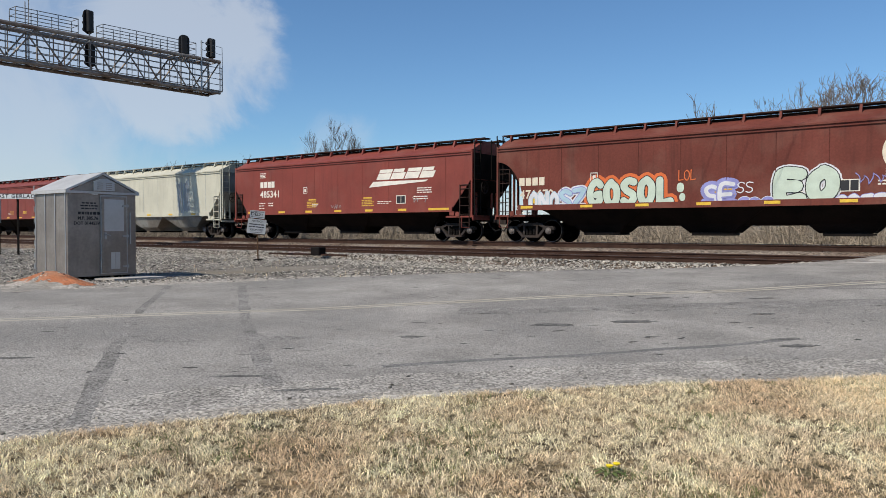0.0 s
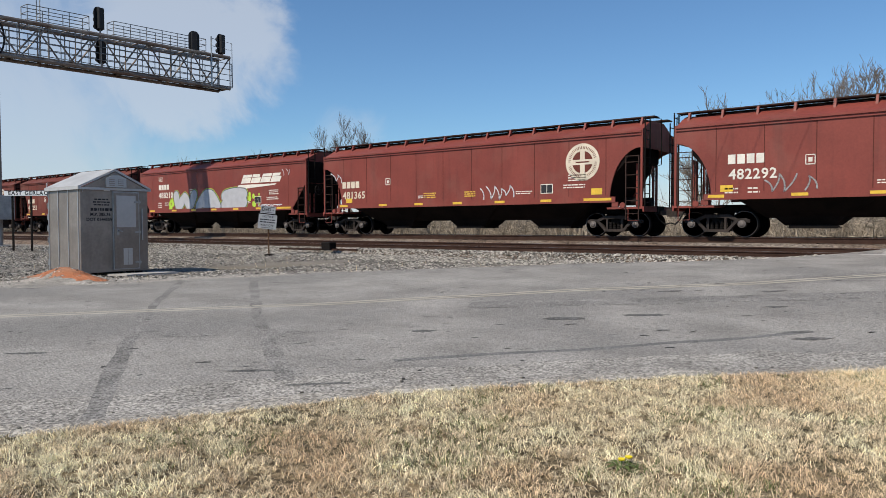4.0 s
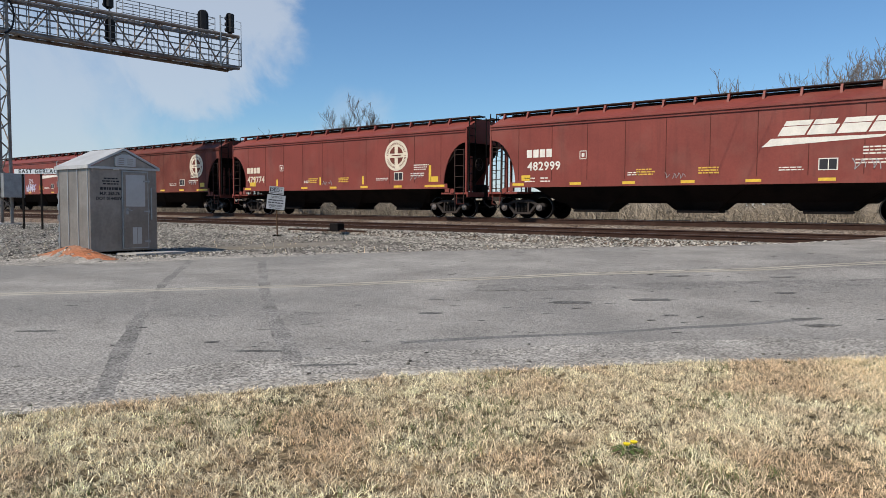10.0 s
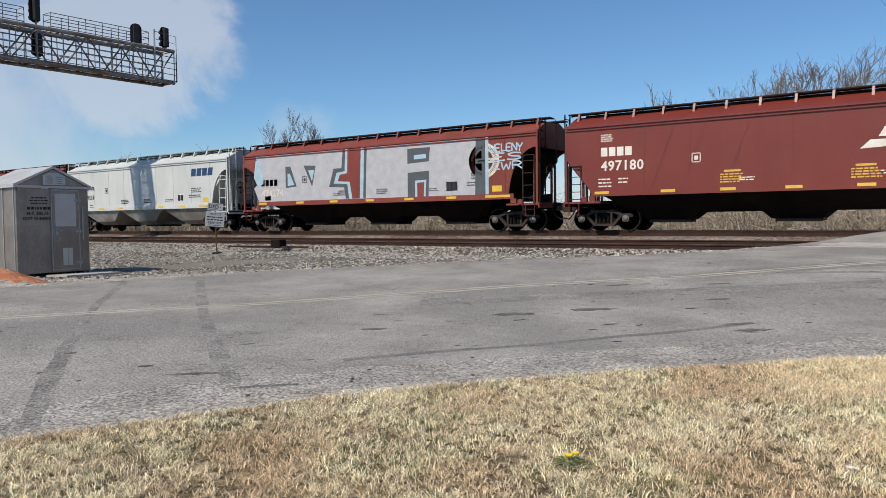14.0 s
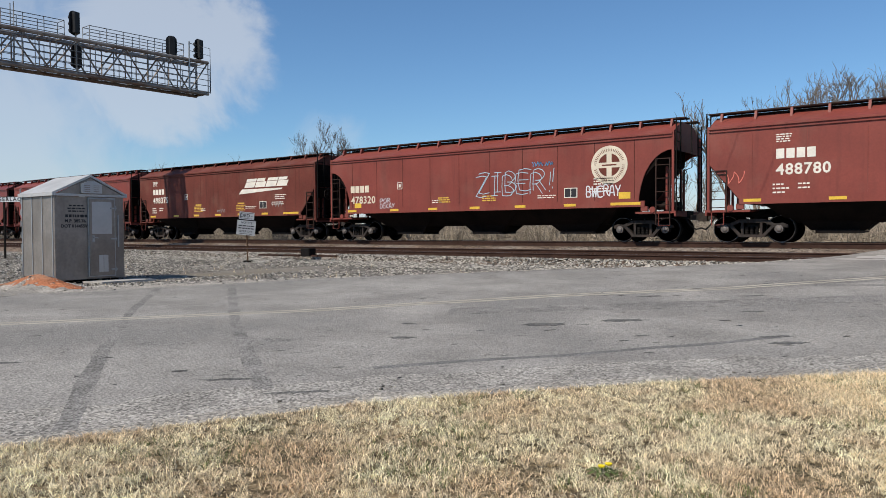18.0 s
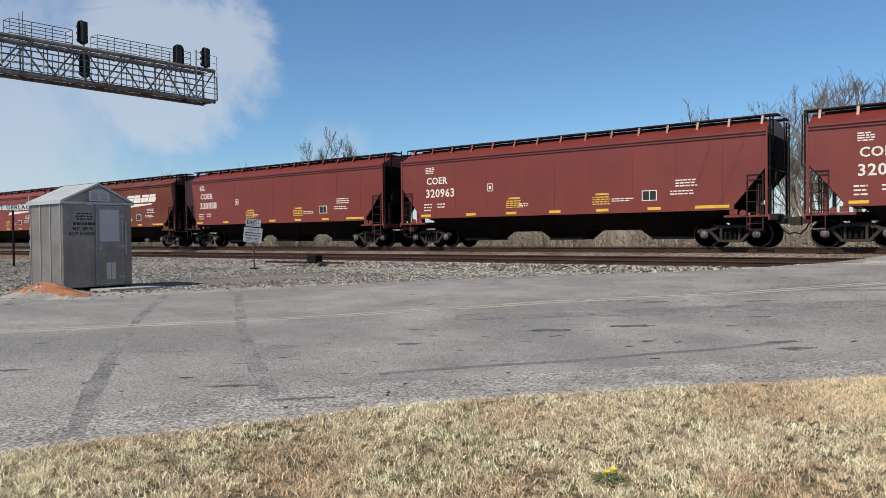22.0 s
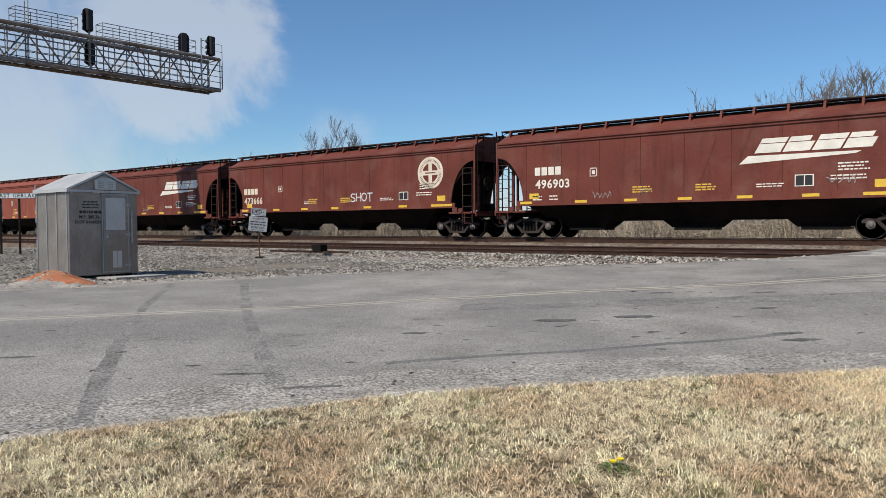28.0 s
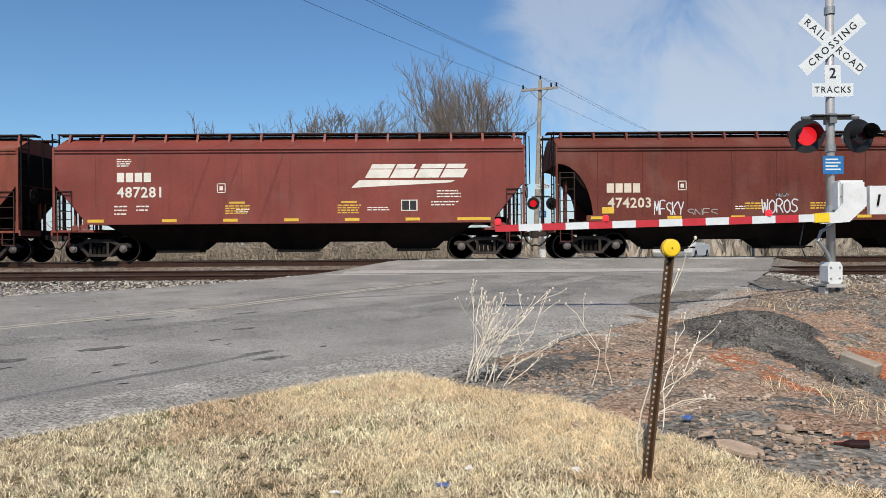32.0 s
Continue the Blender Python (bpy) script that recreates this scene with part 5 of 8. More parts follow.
        tag_line(car, rng, "RES", xl + 12.0, xl + 12.8, 1.8, 2.3, "black", 0.03)
    elif tag == "mural":
        decal("mural_ground", [[(xl + 1.15, 1.40), (hx - 2.3, 1.40), (hx - 2.3, 3.82), (xl + 0.9, 3.82), (xl + 1.35, 2.6), (xl + 0.75, 2.2)]], SPRAY["silver"], car, "broad white painted ground")
        def slab(pts, c, o):
            decal("mural_shape", [pts], PAINT["red"] if c == "car" else SPRAY[c], car, "", o)
        e = xl
        slab([(e + 0.9, 3.6), (e + 0.75, 2.75), (e + 1.0, 2.35), (e + 1.45, 2.4), (e + 1.45, 2.75), (e + 1.25, 3.0), (e + 1.3, 3.6)], "paleblue", 0.008)
        slab([(e + 3.05, 3.2), (e + 3.4, 3.2), (e + 3.8, 2.2), (e + 3.05, 2.15)], "slate", 0.008)
        slab([(e + 4.3, 3.2), (e + 5.1, 3.15), (e + 4.85, 2.15)], "slate", 0.008)
        slab([(e + 3.2, 2.85), (e + 3.35, 2.85), (e + 3.65, 2.28), (e + 3.2, 2.25)], "paleblue", 0.011)
        slab([(e + 4.6, 2.95), (e + 5.0, 2.95), (e + 4.85, 2.4)], "paleblue", 0.011)
        slab([(e + 6.85, 3.82), (e + 8.3, 3.82), (e + 8.2, 1.52), (e + 7.0, 1.52), (e + 6.9, 2.05), (e + 5.95, 2.1), (e + 6.25, 2.95), (e + 6.75, 2.95)], "slate", 0.008)
        slab([(e + 7.0, 3.82), (e + 8.15, 3.82), (e + 8.05, 1.52), (e + 7.2, 1.52), (e + 7.1, 2.2), (e + 6.25, 2.25), (e + 6.45, 2.75), (e + 6.95, 2.8)], "paleblue", 0.011)
        slab([(e + 7.15, 3.82), (e + 7.95, 3.82), (e + 7.85, 1.52), (e + 7.4, 1.52), (e + 7.25, 2.3), (e + 6.5, 2.35), (e + 6.65, 2.65), (e + 7.1, 2.7)], "car", 0.014)
        slab([(e + 10.6, 3.6), (e + 11.8, 3.6), (e + 11.75, 3.0), (e + 10.6, 2.95)], "slate", 0.008)
        slab([(e + 10.95, 3.3), (e + 11.6, 3.32), (e + 11.6, 3.14), (e + 10.95, 3.12)], "paleblue", 0.011)
        slab([(e + 10.6, 2.55), (e + 11.75, 2.6), (e + 11.7, 1.42), (e + 10.6, 1.42)], "slate", 0.008)
        slab([(e + 11.0, 2.2), (e + 11.6, 2.22), (e + 11.55, 1.42), (e + 11.0, 1.42)], "paleblue", 0.011)
        slab([(e + 11.12, 2.1), (e + 11.5, 2.12), (e + 11.45, 1.42), (e + 11.12, 1.42)], "car", 0.014)
        slab([(e + 14.1, 3.82), (e + 14.55, 3.82), (e + 14.55, 1.42), (e + 14.05, 1.42)], "slate", 0.008)
        slab([(e + 14.55, 3.82), (e + 14.7, 3.82), (e + 14.7, 1.42), (e + 14.55, 1.42)], "paleblue", 0.011)
        tag_line(car, rng, "KST", e + 7.15, e + 7.95, 1.65, 2.0, "white", 0.04)
        for k in range(3):
            tag_line(car, rng, ("HELENY", "ES", "KWR")[k], hx - 2.1, hx - 0.6, 3.2 - 0.36 * k, 3.48 - 0.36 * k, "paleblue", 0.06)
    elif tag == "zig":
        for d in (-0.07, 0.07):
            tag_line(car, random.Random(4), "ZIBER!", xl + 8.55 + d, xl + 12.45 + d, 1.98 + d, 2.78 + d, "paleblue", 0.03)
        scrawl(car, rng, xl + 11.2, 2.98, 1.0, 0.2, "blue")
        tag_line(car, rng, "BWERAY", xl + 13.55, xl + 14.95, 1.72, 2.1, "white", 0.045)
        tag_line(car, rng, "POR", xl + 3.15, xl + 3.8, 1.76, 1.95, "white", 0.026)
        tag_line(car, rng, "DEKAY", xl + 3.15, xl + 4.05, 1.52, 1.71, "white", 0.026)
    elif tag == "i":
        for x in (3.95, 4.65):
            decal("graffiti_fill", [[(xl + x, 2.5), (xl + x + 0.25, 2.48), (xl + x + 0.6, 1.75), (xl + x + 0.45, 1.6), (xl + x + 0.1, 1.9)]], SPRAY["blue"], car, "blue spray-painted stroke")
        sprayed("graffiti_line", [rounded([(xl + 3.9, 2.5), (xl + 4.3, 1.7), (xl + 4.6, 2.45), (xl + 5.0, 1.65), (xl + 5.25, 2.4)])], 0.05, SPRAY["paleblue"], car, 0.01)
    elif tag == "b":
        ring = [(xl + 11.05 + 0.42 * math.cos(math.tau * k / 16), 2.1 + 0.36 * math.sin(math.tau * k / 16)) for k in range(17)]
        legs = [[(xl + 10.75, 1.85), (xl + 10.8, 1.45), (xl + 11.05, 1.6), (xl + 11.3, 1.42), (xl + 11.35, 1.85)], [(xl + 10.7, 2.05), (xl + 10.45, 1.95), (xl + 10.5, 1.7)], [(xl + 10.95, 2.1), (xl + 11.2, 2.2)], [(xl + 11.05, 2.0), (xl + 11.05, 2.25)]]
        tagged(decal("graffiti_tag", ribbon([ring] + legs, 0.045), SPRAY["white"], car, "white sprayed outline", 0.010), kind="stuff")
    elif tag == "t":
        tag_line(car, rng, "PARS", xl + 1.1, xl + 2.1, 1.5, 1.95, "white", 0.045)
        tag_line(car, rng, "GARO", xl + 3.9, xl + 5.2, 1.5, 1.9, "white", 0.045)
        piece(car, rng, "SIDE", xl + 7.5, xl + 9.2, 1.55, 2.0, "lilac", "white", None, 0.2, 0.03)
        tag_line(car, rng, "NHLTE", xl + 9.5, xl + 12.0, 1.5, 2.2, "white", 0.05)
    elif tag == "v":
        tag_line(car, rng, "MESKY", xl + 3.35, xl + 4.4, 1.42, 1.95, "white", 0.04)
        tag_line(car, rng, "SNES", xl + 4.5, xl + 5.6, 1.45, 1.7, "grey", 0.03)
        tag_line(car, rng, "WOROS", xl + 7.1, xl + 8.4, 1.55, 2.0, "white", 0.045)
        scrawl(car, rng, xl + 7.6, 2.1, 0.5, 0.12, "white", 0.03)
    elif tag == "c":
        scrawl(car, rng, xl + 0.5, 2.5, 1.0, 0.7, "white", 0.05)
        scrawl(car, rng, xl + 9.6, 1.5, 1.9, 0.6, "white", 0.05)
    elif tag == "d":
        scrawl(car, rng, xl + 2.9, 1.5, 1.9, 0.6, "grey", 0.05, 8)
        scrawl(car, rng, xl + 6.4, 1.6, 0.9, 0.3, "white")
        scrawl(car, rng, xl + 10.2, 1.6, 1.2, 0.4, "white")
    elif tag == "e":
        tag_line(car, rng, "NET", xl + 4.6, xl + 5.3, 1.6, 2.0, "white", 0.035)
        tag_line(car, rng, "ZEND", xl + 7.9, xl + 8.6, 2.32, 2.5, "white", 0.03)
        tag_line(car, rng, "HOLTZ", xl + 7.9, xl + 8.7, 2.08, 2.26, "white", 0.03)
        for d in (0.0, 0.06):
            tag_line(car, random.Random(8), "WNMBE", xl + 7.3 + d, xl + 9.2 + d, 1.42, 2.0 + d, "lilac" if d else "white", 0.05)
    elif tag == "l":
        scrawl(car, rng, xl + 0.5, 1.9, 0.8, 0.5, "pink", 0.025)
        scrawl(car, rng, xl + 5.6, 1.5, 2.0, 0.3, "white", 0.04)
    elif tag == "m":
        tag_line(car, rng, "APES", xl + 0.05, xl + 1.1, 2.3, 3.1, "pink", 0.05)
    elif tag == "q":
        tag_line(car, rng, "SHOT", xl + 9.5, xl + 11.0, 1.72, 2.1, "white", 0.05)
    elif tag in ("g", "r", "p", "k", "f", "a", "h", "s"):
        scrawl(car, rng, hx - 3.3, 1.7, 0.9, 0.35, "grey", 0.025)
        scrawl(car, rng, xl + rng.uniform(4, 8), 1.52, 0.8, 0.25, "grey", 0.02)
        if tag == "g":
            decal("safety_bar", [rect(xl + 1.95, 1.55, 0.12, 0.55), rect(xl + 3.9, 1.55, 0.12, 0.35), rect(xl + 7.4, 1.55, 0.12, 0.4), rect(xl + 10.5, 1.55, 0.12, 0.4), rect(hx - 2.1, 1.6, 0.14, 0.75)], M["yellow"], car, "yellow upright safety bar")
    elif tag == "w2":
        scrawl(car, rng, xl + 4.0, 1.65, 0.8, 0.3, "pink", 0.04)


for car, hx, i in train:
    tag, mark, number, kind, paint, emblem = FLEET[i]
    rng = random.Random(100 + i)
    dress(car, hx, tag, mark, number, kind, paint, emblem, rng)
    extra = {"coral": " with bubble graffiti", "was": " with silver and lime graffiti", "green": " with green graffiti", "cyan": " with cyan-edged graffiti", "mural": " with a broad white mural", "zig": " with blue sprayed outline"}.get(tag, "")
    shape = "straight-ended" if kind == "straight" else "round-ended"
    mk = {"ring": ", round cream emblem", "swoosh": ", slanted white emblem", "blue": ", dark blue emblem", None: ""}[emblem]
    tagged(car, COLOUR_WORD[paint] + " " + shape + " covered hopper wagon" + extra + (mk if not extra else ""), "train wagon", "wagons of the train")

# ---- equipment cabinet ----
def make_cabinet():
    x1, y0, z0 = -18.34, 8.73, -0.82
    w, d, h = 1.76, 1.82, 2.27
    cab = empty("equipment_cabinet", pose(x1, y0, z0))
    tagged(cab, "weathered aluminium railway equipment cabinet with a gabled roof", "equipment cabinet")
    bm = bmesh.new()
    box(bm, -w, 0, 0, d, 0.08, h)
    bmesh.ops.bevel(bm, geom=[e for e in bm.edges], offset=0.012, segments=1, affect="EDGES")
    part("body", bm, M["alu"], cab)
    bm = bmesh.new()
    for a in (0.12, d - 0.22):
        box(bm, -w + 0.1, -0.1, a, a + 0.1, -0.08, 0.08)
    part("skid", bm, M["black"], cab, "dark base rail under the cabinet")
    for k in range(4):
        xx = -w + 0.05 + (w - 0.14) * k / 3
        bm = bmesh.new()
        box(bm, xx, xx + 0.03, -0.02, 0.002, 0.1, h - 0.03)
        part("wall_rib", bm, M["alu_light"], cab)
    for k in range(7):
        bm = bmesh.new()
        box(bm, -w - 0.006, -w + 0.02, -0.024, -0.004, 0.25 + 0.3 * k, 0.40 + 0.3 * k)
        part("hinge_knuckle", bm, M["steel"], cab)
    rise, ov = 0.47, 0.05
    bm = bmesh.new()
    prism(bm, [(-ov, h - 0.03), (d / 2, h + rise - 0.03), (d + ov, h - 0.03), (d + ov, h + 0.03), (d / 2, h + rise + 0.03), (-ov, h + 0.03)], -w - ov, ov, "x")
    roof = part("roof", bm, M["alu_roof"], cab, "pale sheet metal gable roof")
    bm = bmesh.new()
    box(bm, -w - ov, ov + 0.004, -ov - 0.012, -ov, h - 0.06, h + 0.03)
    box(bm, -w - ov, ov + 0.004, d + ov, d + ov + 0.012, h - 0.06, h + 0.03)
    box(bm, ov, ov + 0.012, -ov - 0.012, d + ov + 0.012, h - 0.06, h - 0.0)
    part("fascia", bm, M["alu_roof"], roof)
    bm = bmesh.new()
    prism(bm, [(0.02, h - 0.02), (d / 2, h + rise - 0.05), (d - 0.02, h - 0.02)], -0.02, 0.03, "x")
    part("gable", bm, M["alu"], cab)
    bm = bmesh.new()
    prism(bm, [(d / 2 - 0.27, h + 0.02), (d / 2 - 0.27, h + 0.25), (d / 2 - 0.08, h + 0.33), (d / 2 + 0.08, h + 0.33), (d / 2 + 0.27, h + 0.25), (d / 2 + 0.27, h + 0.02)], 0.03, 0.10, "x")
    vent = part("gable_vent", bm, M["alu_light"], cab, "hooded louvre vent in the gable")
    for k in range(4):
        for c in (-0.12, 0.12):
            bm = bmesh.new()
            box(bm, 0.10, 0.112, d / 2 + c - 0.07, d / 2 + c + 0.07, h + 0.06 + 0.05 * k, h + 0.075 + 0.05 * k)
            part("louvre", bm, M["alu"], vent)
    y2, y3 = 0.86, 1.53
    bm = bmesh.new()
    box(bm, 0.0, 0.035, y2 - 0.03, y3 + 0.03, 0.14, 2.19)
    part("door_frame", bm, M["steel"], cab)
    bm = bmesh.new()
    box(bm, 0.03, 0.055, y2, y3, 0.17, 2.15)
    bmesh.ops.bevel(bm, geom=[e for e in bm.edges], offset=0.006, segments=1, affect="EDGES")
    door = part("door", bm, M["alu"], cab, "closed flush metal door")
    bm = bmesh.new()
    box(bm, 0.055, 0.058, y2 + 0.06, y3 - 0.08, 1.25, 2.08)
    part("rubbed_panel", bm, M["alu_light"], door, "brighter metal panel on the upper door")
    bm = bmesh.new()
    box(bm, 0.055, 0.066, y2 + 0.06, y2 + 0.12, 1.04, 1.22)
    tube(bm, [(0.066, y2 + 0.09, 1.16), (0.10, y2 + 0.09, 1.16), (0.105, y2 + 0.20, 1.14)], 0.013, 6)
    part("door_handle", bm, M["steel"], door, "lever handle")
    for k in range(2):
        bm = bmesh.new()
        for j in range(6):
            box(bm, 0.055, 0.064, y2 + 0.24 + 0.13 * k, y2 + 0.34 + 0.13 * k, 0.28 + 0.07 * j, 0.32 + 0.07 * j)
        box(bm, 0.055, 0.060, y2 + 0.23 + 0.13 * k, y2 + 0.35 + 0.13 * k, 0.26, 0.70)
        part("door_vent", bm, M["alu_light"], door)
    for z in (0.32, 1.12, 1.92):
        bm = bmesh.new()
        box(bm, 0.05, 0.075, y3 - 0.12, y3 + 0.05, z - 0.02, z + 0.02)
        tube(bm, [(0.06, y3 + 0.02, z - 0.06), (0.06, y3 + 0.02, z + 0.06)], 0.016, 6)
        part("hinge", bm, M["steel"], door)
    bm = bmesh.new()
    box(bm, 0.0, 0.02, y3 + 0.10, y3 + 0.14, 0.9, 1.75)
    part("conduit", bm, M["steel"], cab)
    bm = bmesh.new()
    box(bm, 0.0, 0.008, 0.62, 0.78, 2.19, 2.25)
    part("name_plate", bm, M["sign_white"], cab, "small white plate over the door")
    rng = random.Random(5)
    for r, (zz, hh, ww) in enumerate(((1.97, 0.035, 0.36), (1.90, 0.035, 0.44), (1.83, 0.035, 0.40), (1.71, 0.07, 0.56))):
        a = 0.55 - ww / 2
        while a < 0.55 + ww / 2:
            b = a + rng.uniform(0.03, 0.1)
            bm = bmesh.new()
            box(bm, 0.0, 0.004, a, min(b, 0.55 + ww / 2), zz - hh / 2, zz + hh / 2)
            part("stencil_bar", bm, M["ink"], cab)
            a = b + 0.022
    for text, zz in (("M.P. 385.76", 1.58), ("DOT 014455W", 1.45)):
        words(text, 0.112, M["ink"], cab, pose(0.003, 0.52, zz, 90, 0, 90), "lettering", 0.03, 1.0)
    bm = bmesh.new()
    tube(bm, [(0.02, 0.06, h - 0.12), (0.05, 0.06, h - 0.05), (0.02, 0.06, h - 0.02)], 0.012, 5)
    part("lifting_eye", bm, M["steel"], cab)
    bm = bmesh.new()
    tube(bm, [(-w + 0.1, -0.06, h + 0.05), (-w + 0.1, -0.06, h + 0.16), (-w + 0.16, -0.06, h + 0.16)], 0.014, 5)
    part("lifting_eye", bm, M["steel"], cab)
    return cab


make_cabinet()


def ground_at(x, y):
    return float(ground_z(x, y))


# concrete step slab at the door
bm = bmesh.new()
prism(bm, [(-18.26, 9.35), (-17.55, 9.5), (-17.5, 10.9), (-18.22, 10.8)], -0.84, -0.775, "z")
tagged(link("door_slab", bm, M["panel_board"]), "pale concrete slab before the cabinet door", "concrete slab")


# ---- notice sign ----
def make_notice():
    x, y = -23.4, 18.65
    z = ground_at(x, y)
    top = empty("notice_sign", pose(x, y, z, 0, 0, 52))
    tagged(top, "weathered private property notice on a thin leaning steel post", "notice sign")
    bm = bmesh.new()
    tube(bm, [(0.02, 0.02, -0.2), (-0.02, 0.02, 1.95)], 0.03, 6)
    part("post", bm, M["post_rust"], top)
    tilt = pose(-0.03, -0.02, 1.38, 0, 6, 0)
    bm = bmesh.new()
    box(bm, -0.36, 0.36, -0.012, 0.0, -0.29, 0.29)
    face = part("sign_face", bm, M["sign_grey"], top)
    face.matrix_basis = tilt
    words("NOTICE", 0.12, M["ink"], face, pose(0, -0.014, 0.20, 90, 0, 0), "lettering", 0.01)
    rng = random.Random(2)
    for r in range(2):
        bm = bmesh.new()
        a = -0.3
        while a < 0.3:
            b = a + rng.uniform(0.04, 0.14)
            box(bm, a, min(b, 0.31), -0.015, -0.011, 0.055 - 0.1 * r, 0.10 - 0.1 * r)
            a = b + 0.025
        part("text_row", bm, M["ink"], face)
    words("KEEP OFF", 0.12, M["ink"], face, pose(0, -0.014, -0.15, 90, 0, 0), "lettering", 0.01)
    bm = bmesh.new()
    box(bm, -0.24, 0.24, -0.015, -0.011, -0.25, -0.235)
    part("text_row", bm, M["ink"], face)
    bm = bmesh.new()
    box(bm, -0.29, 0.29, -0.012, 0.0, -0.15, 0.15)
    up = part("upper_plate", bm, M["sign_grey"], top)
    up.matrix_basis = pose(0.0, -0.02, 1.86, 0, 6, 0)
    for a, b, c, d in ((-0.25, 0.25, 0.10, 0.115), (-0.25, 0.25, -0.115, -0.10), (-0.25, -0.235, -0.115, 0.115)):
        bm = bmesh.new()
        box(bm, a, b, -0.015, -0.011, c, d)
        part("border", bm, M["ink"], up)
    words("DED", 0.19, M["ink"], up, pose(-0.06, -0.014, 0, 90, 0, 0), "lettering", 0.015)
    bm = bmesh.new()
    lathe(bm, [(-0.015, 0.022), (-0.011, 0.022)], 8, "y", (0.2, 0, 0))
    part("bolt", bm, M["ink"], up)
    bm = bmesh.new()
    prism(bm, [(-0.16, -0.1), (0.14, -0.14), (0.2, 0.08), (-0.1, 0.15)], -0.05, 0.07, "z")
    part("base_block", bm, M["dark"], top, "dark lump at the foot of the post")


make_notice()


# ---- station name board ----
def make_board():
    a, b = Vector((-34.6, 13.45)), Vector((-33.2, 14.55))
    mid, turn = (a + b) / 2, math.degrees(math.atan2(b.y - a.y, b.x - a.x))
    z = ground_at(mid.x, mid.y)
    top = empty("station_name_board", pose(mid.x, mid.y, z, 0, 0, turn))
    tagged(top, "white station name board with black letters on three dark posts", "name board")
    for k in (-0.82, 0.0, 0.82):
        bm = bmesh.new()
        box(bm, k - 0.035, k + 0.035, 0.02, 0.08, -0.3, 2.5)
        part("post", bm, M["dark"], top)
    bm = bmesh.new()
    box(bm, -1.15, 1.15, -0.02, 0.02, 2.45, 2.68)
    face = part("board", bm, M["sign_white"], top)
    bm = bmesh.new()
    for s in (2.445, 2.675):
        box(bm, -1.16, 1.16, -0.03, 0.03, s, s + 0.012)
    part("board_edge", bm, M["dark"], top)
    words("EAST GERLACH", 0.24, M["ink"], face, pose(0, -0.024, 2.565, 90, 0, 0), "lettering", 0.02, 1.2)


make_board()


# ---- cantilever signal bridge over the tracks ----
def make_bridge():
    X, Y0, Y1 = -39.4, 14.3, 28.05
    zg = ground_at(X, Y0)
    top = empty("signal_bridge", pose(X, Y0, 0))
    tagged(top, "weathered galvanised cantilever signal bridge over the tracks", "signal bridge")
    L = Y1 - Y0
    H = 0.6   # half width along the track
    ZB, ZT = 8.86, 10.64

    def zb(y):
        return ZB + 0.018 * y

    def zt(y):
        return ZT + 0.030 * y
    bm = bmesh.new()
    prism(bm, [(-1.0, -0.6), (1.0, -0.6), (1.0, 0.6), (-1.0, 0.6)], zg - 0.3, zg + 0.08, "z")
    part("foundation", bm, M["panel_board"], top, "concrete foundation block")
    # lattice mast
    for sx in (-H, H):
        for sy in (-0.35, 0.35):
            bm = bmesh.new()
            tube(bm, [(sx, sy, zg), (sx, sy, ZT + 0.3)], 0.085, 8)
            part("mast_leg", bm, M["gantry"], top)
    for sx in (-H, H):
        for k in range(14):
            z = 0.3 + 0.7 * k
            bm = bmesh.new()
            s = 1 if k % 2 else -1
            tube(bm, [(sx, -0.35 * s, z), (sx, 0.35 * s, z + 0.7)], 0.035, 5)
            part("mast_brace", bm, M["gantry"], top)
    for sy in (-0.35, 0.35):
        for k in range(7):
            z = 0.6 + 1.4 * k
            bm = bmesh.new()
            s = 1 if k % 2 else -1
            tube(bm, [(-H * s, sy, z), (H * s, sy, z + 1.4)], 0.03, 5)
            part("mast_brace", bm, M["gantry"], top)
    # equipment box on the mast
    bm = bmesh.new()
    box(bm, 0.69, 1.05, -0.15, 0.80, 0.80, 1.98)
    part("junction_box", bm, M["steel"], top, "grey steel junction box")
    # truss chords
    for sx in (-H, H):
        for z, r in ((zb, 0.10), (zt, 0.115)):
            bm = bmesh.new()
            tube(bm, [(sx, -0.5, z(-0.5)), (sx, L, z(L))], r, 8)
            part("chord", bm, M["gantry"], top)
        n = 10
        for k in range(n):
            a, b = L * k / n, L * (k + 1) / n
            bm = bmesh.new()
            tube(bm, [(sx, a, zb(a) if k % 2 else zt(a)), (sx, b, zt(b) if k % 2 else zb(b))], 0.045, 5)
            part("diagonal", bm, M["gantry"], top)
            bm = bmesh.new()
            tube(bm, [(sx, b, zb(b)), (sx, b, zt(b))], 0.032, 5)
            part("upright", bm, M["gantry"], top)
    for k in range(15):
        y = L * k / 14
        for z in (zb, zt):
            bm = bmesh.new()
            tube(bm, [(-H, y, z(y)), (H, y, z(y))], 0.035, 5)
            part("cross_tie", bm, M["gantry"], top)
    # walkway decks of close grating bars on bearers
    for zf, x0, x1, n in ((zb, -0.62, 0.62, 24), (zt, -1.40, -0.62, 15)):
        bm = bmesh.new()
        for k in range(n):
            x = x0 + (x1 - x0) * k / (n - 1)
            prism(bm, [(0, zf(0) + 0.12), (L + 0.15, zf(L) + 0.12), (L + 0.15, zf(L) + 0.16), (0, zf(0) + 0.16)], x - 0.017, x + 0.017, "x")
        tagged(part("grating", bm, M["gantry"], top, "close steel bar grating"), kind="stuff")
        for k in range(11):
            y = L * k / 10
            bm = bmesh.new()
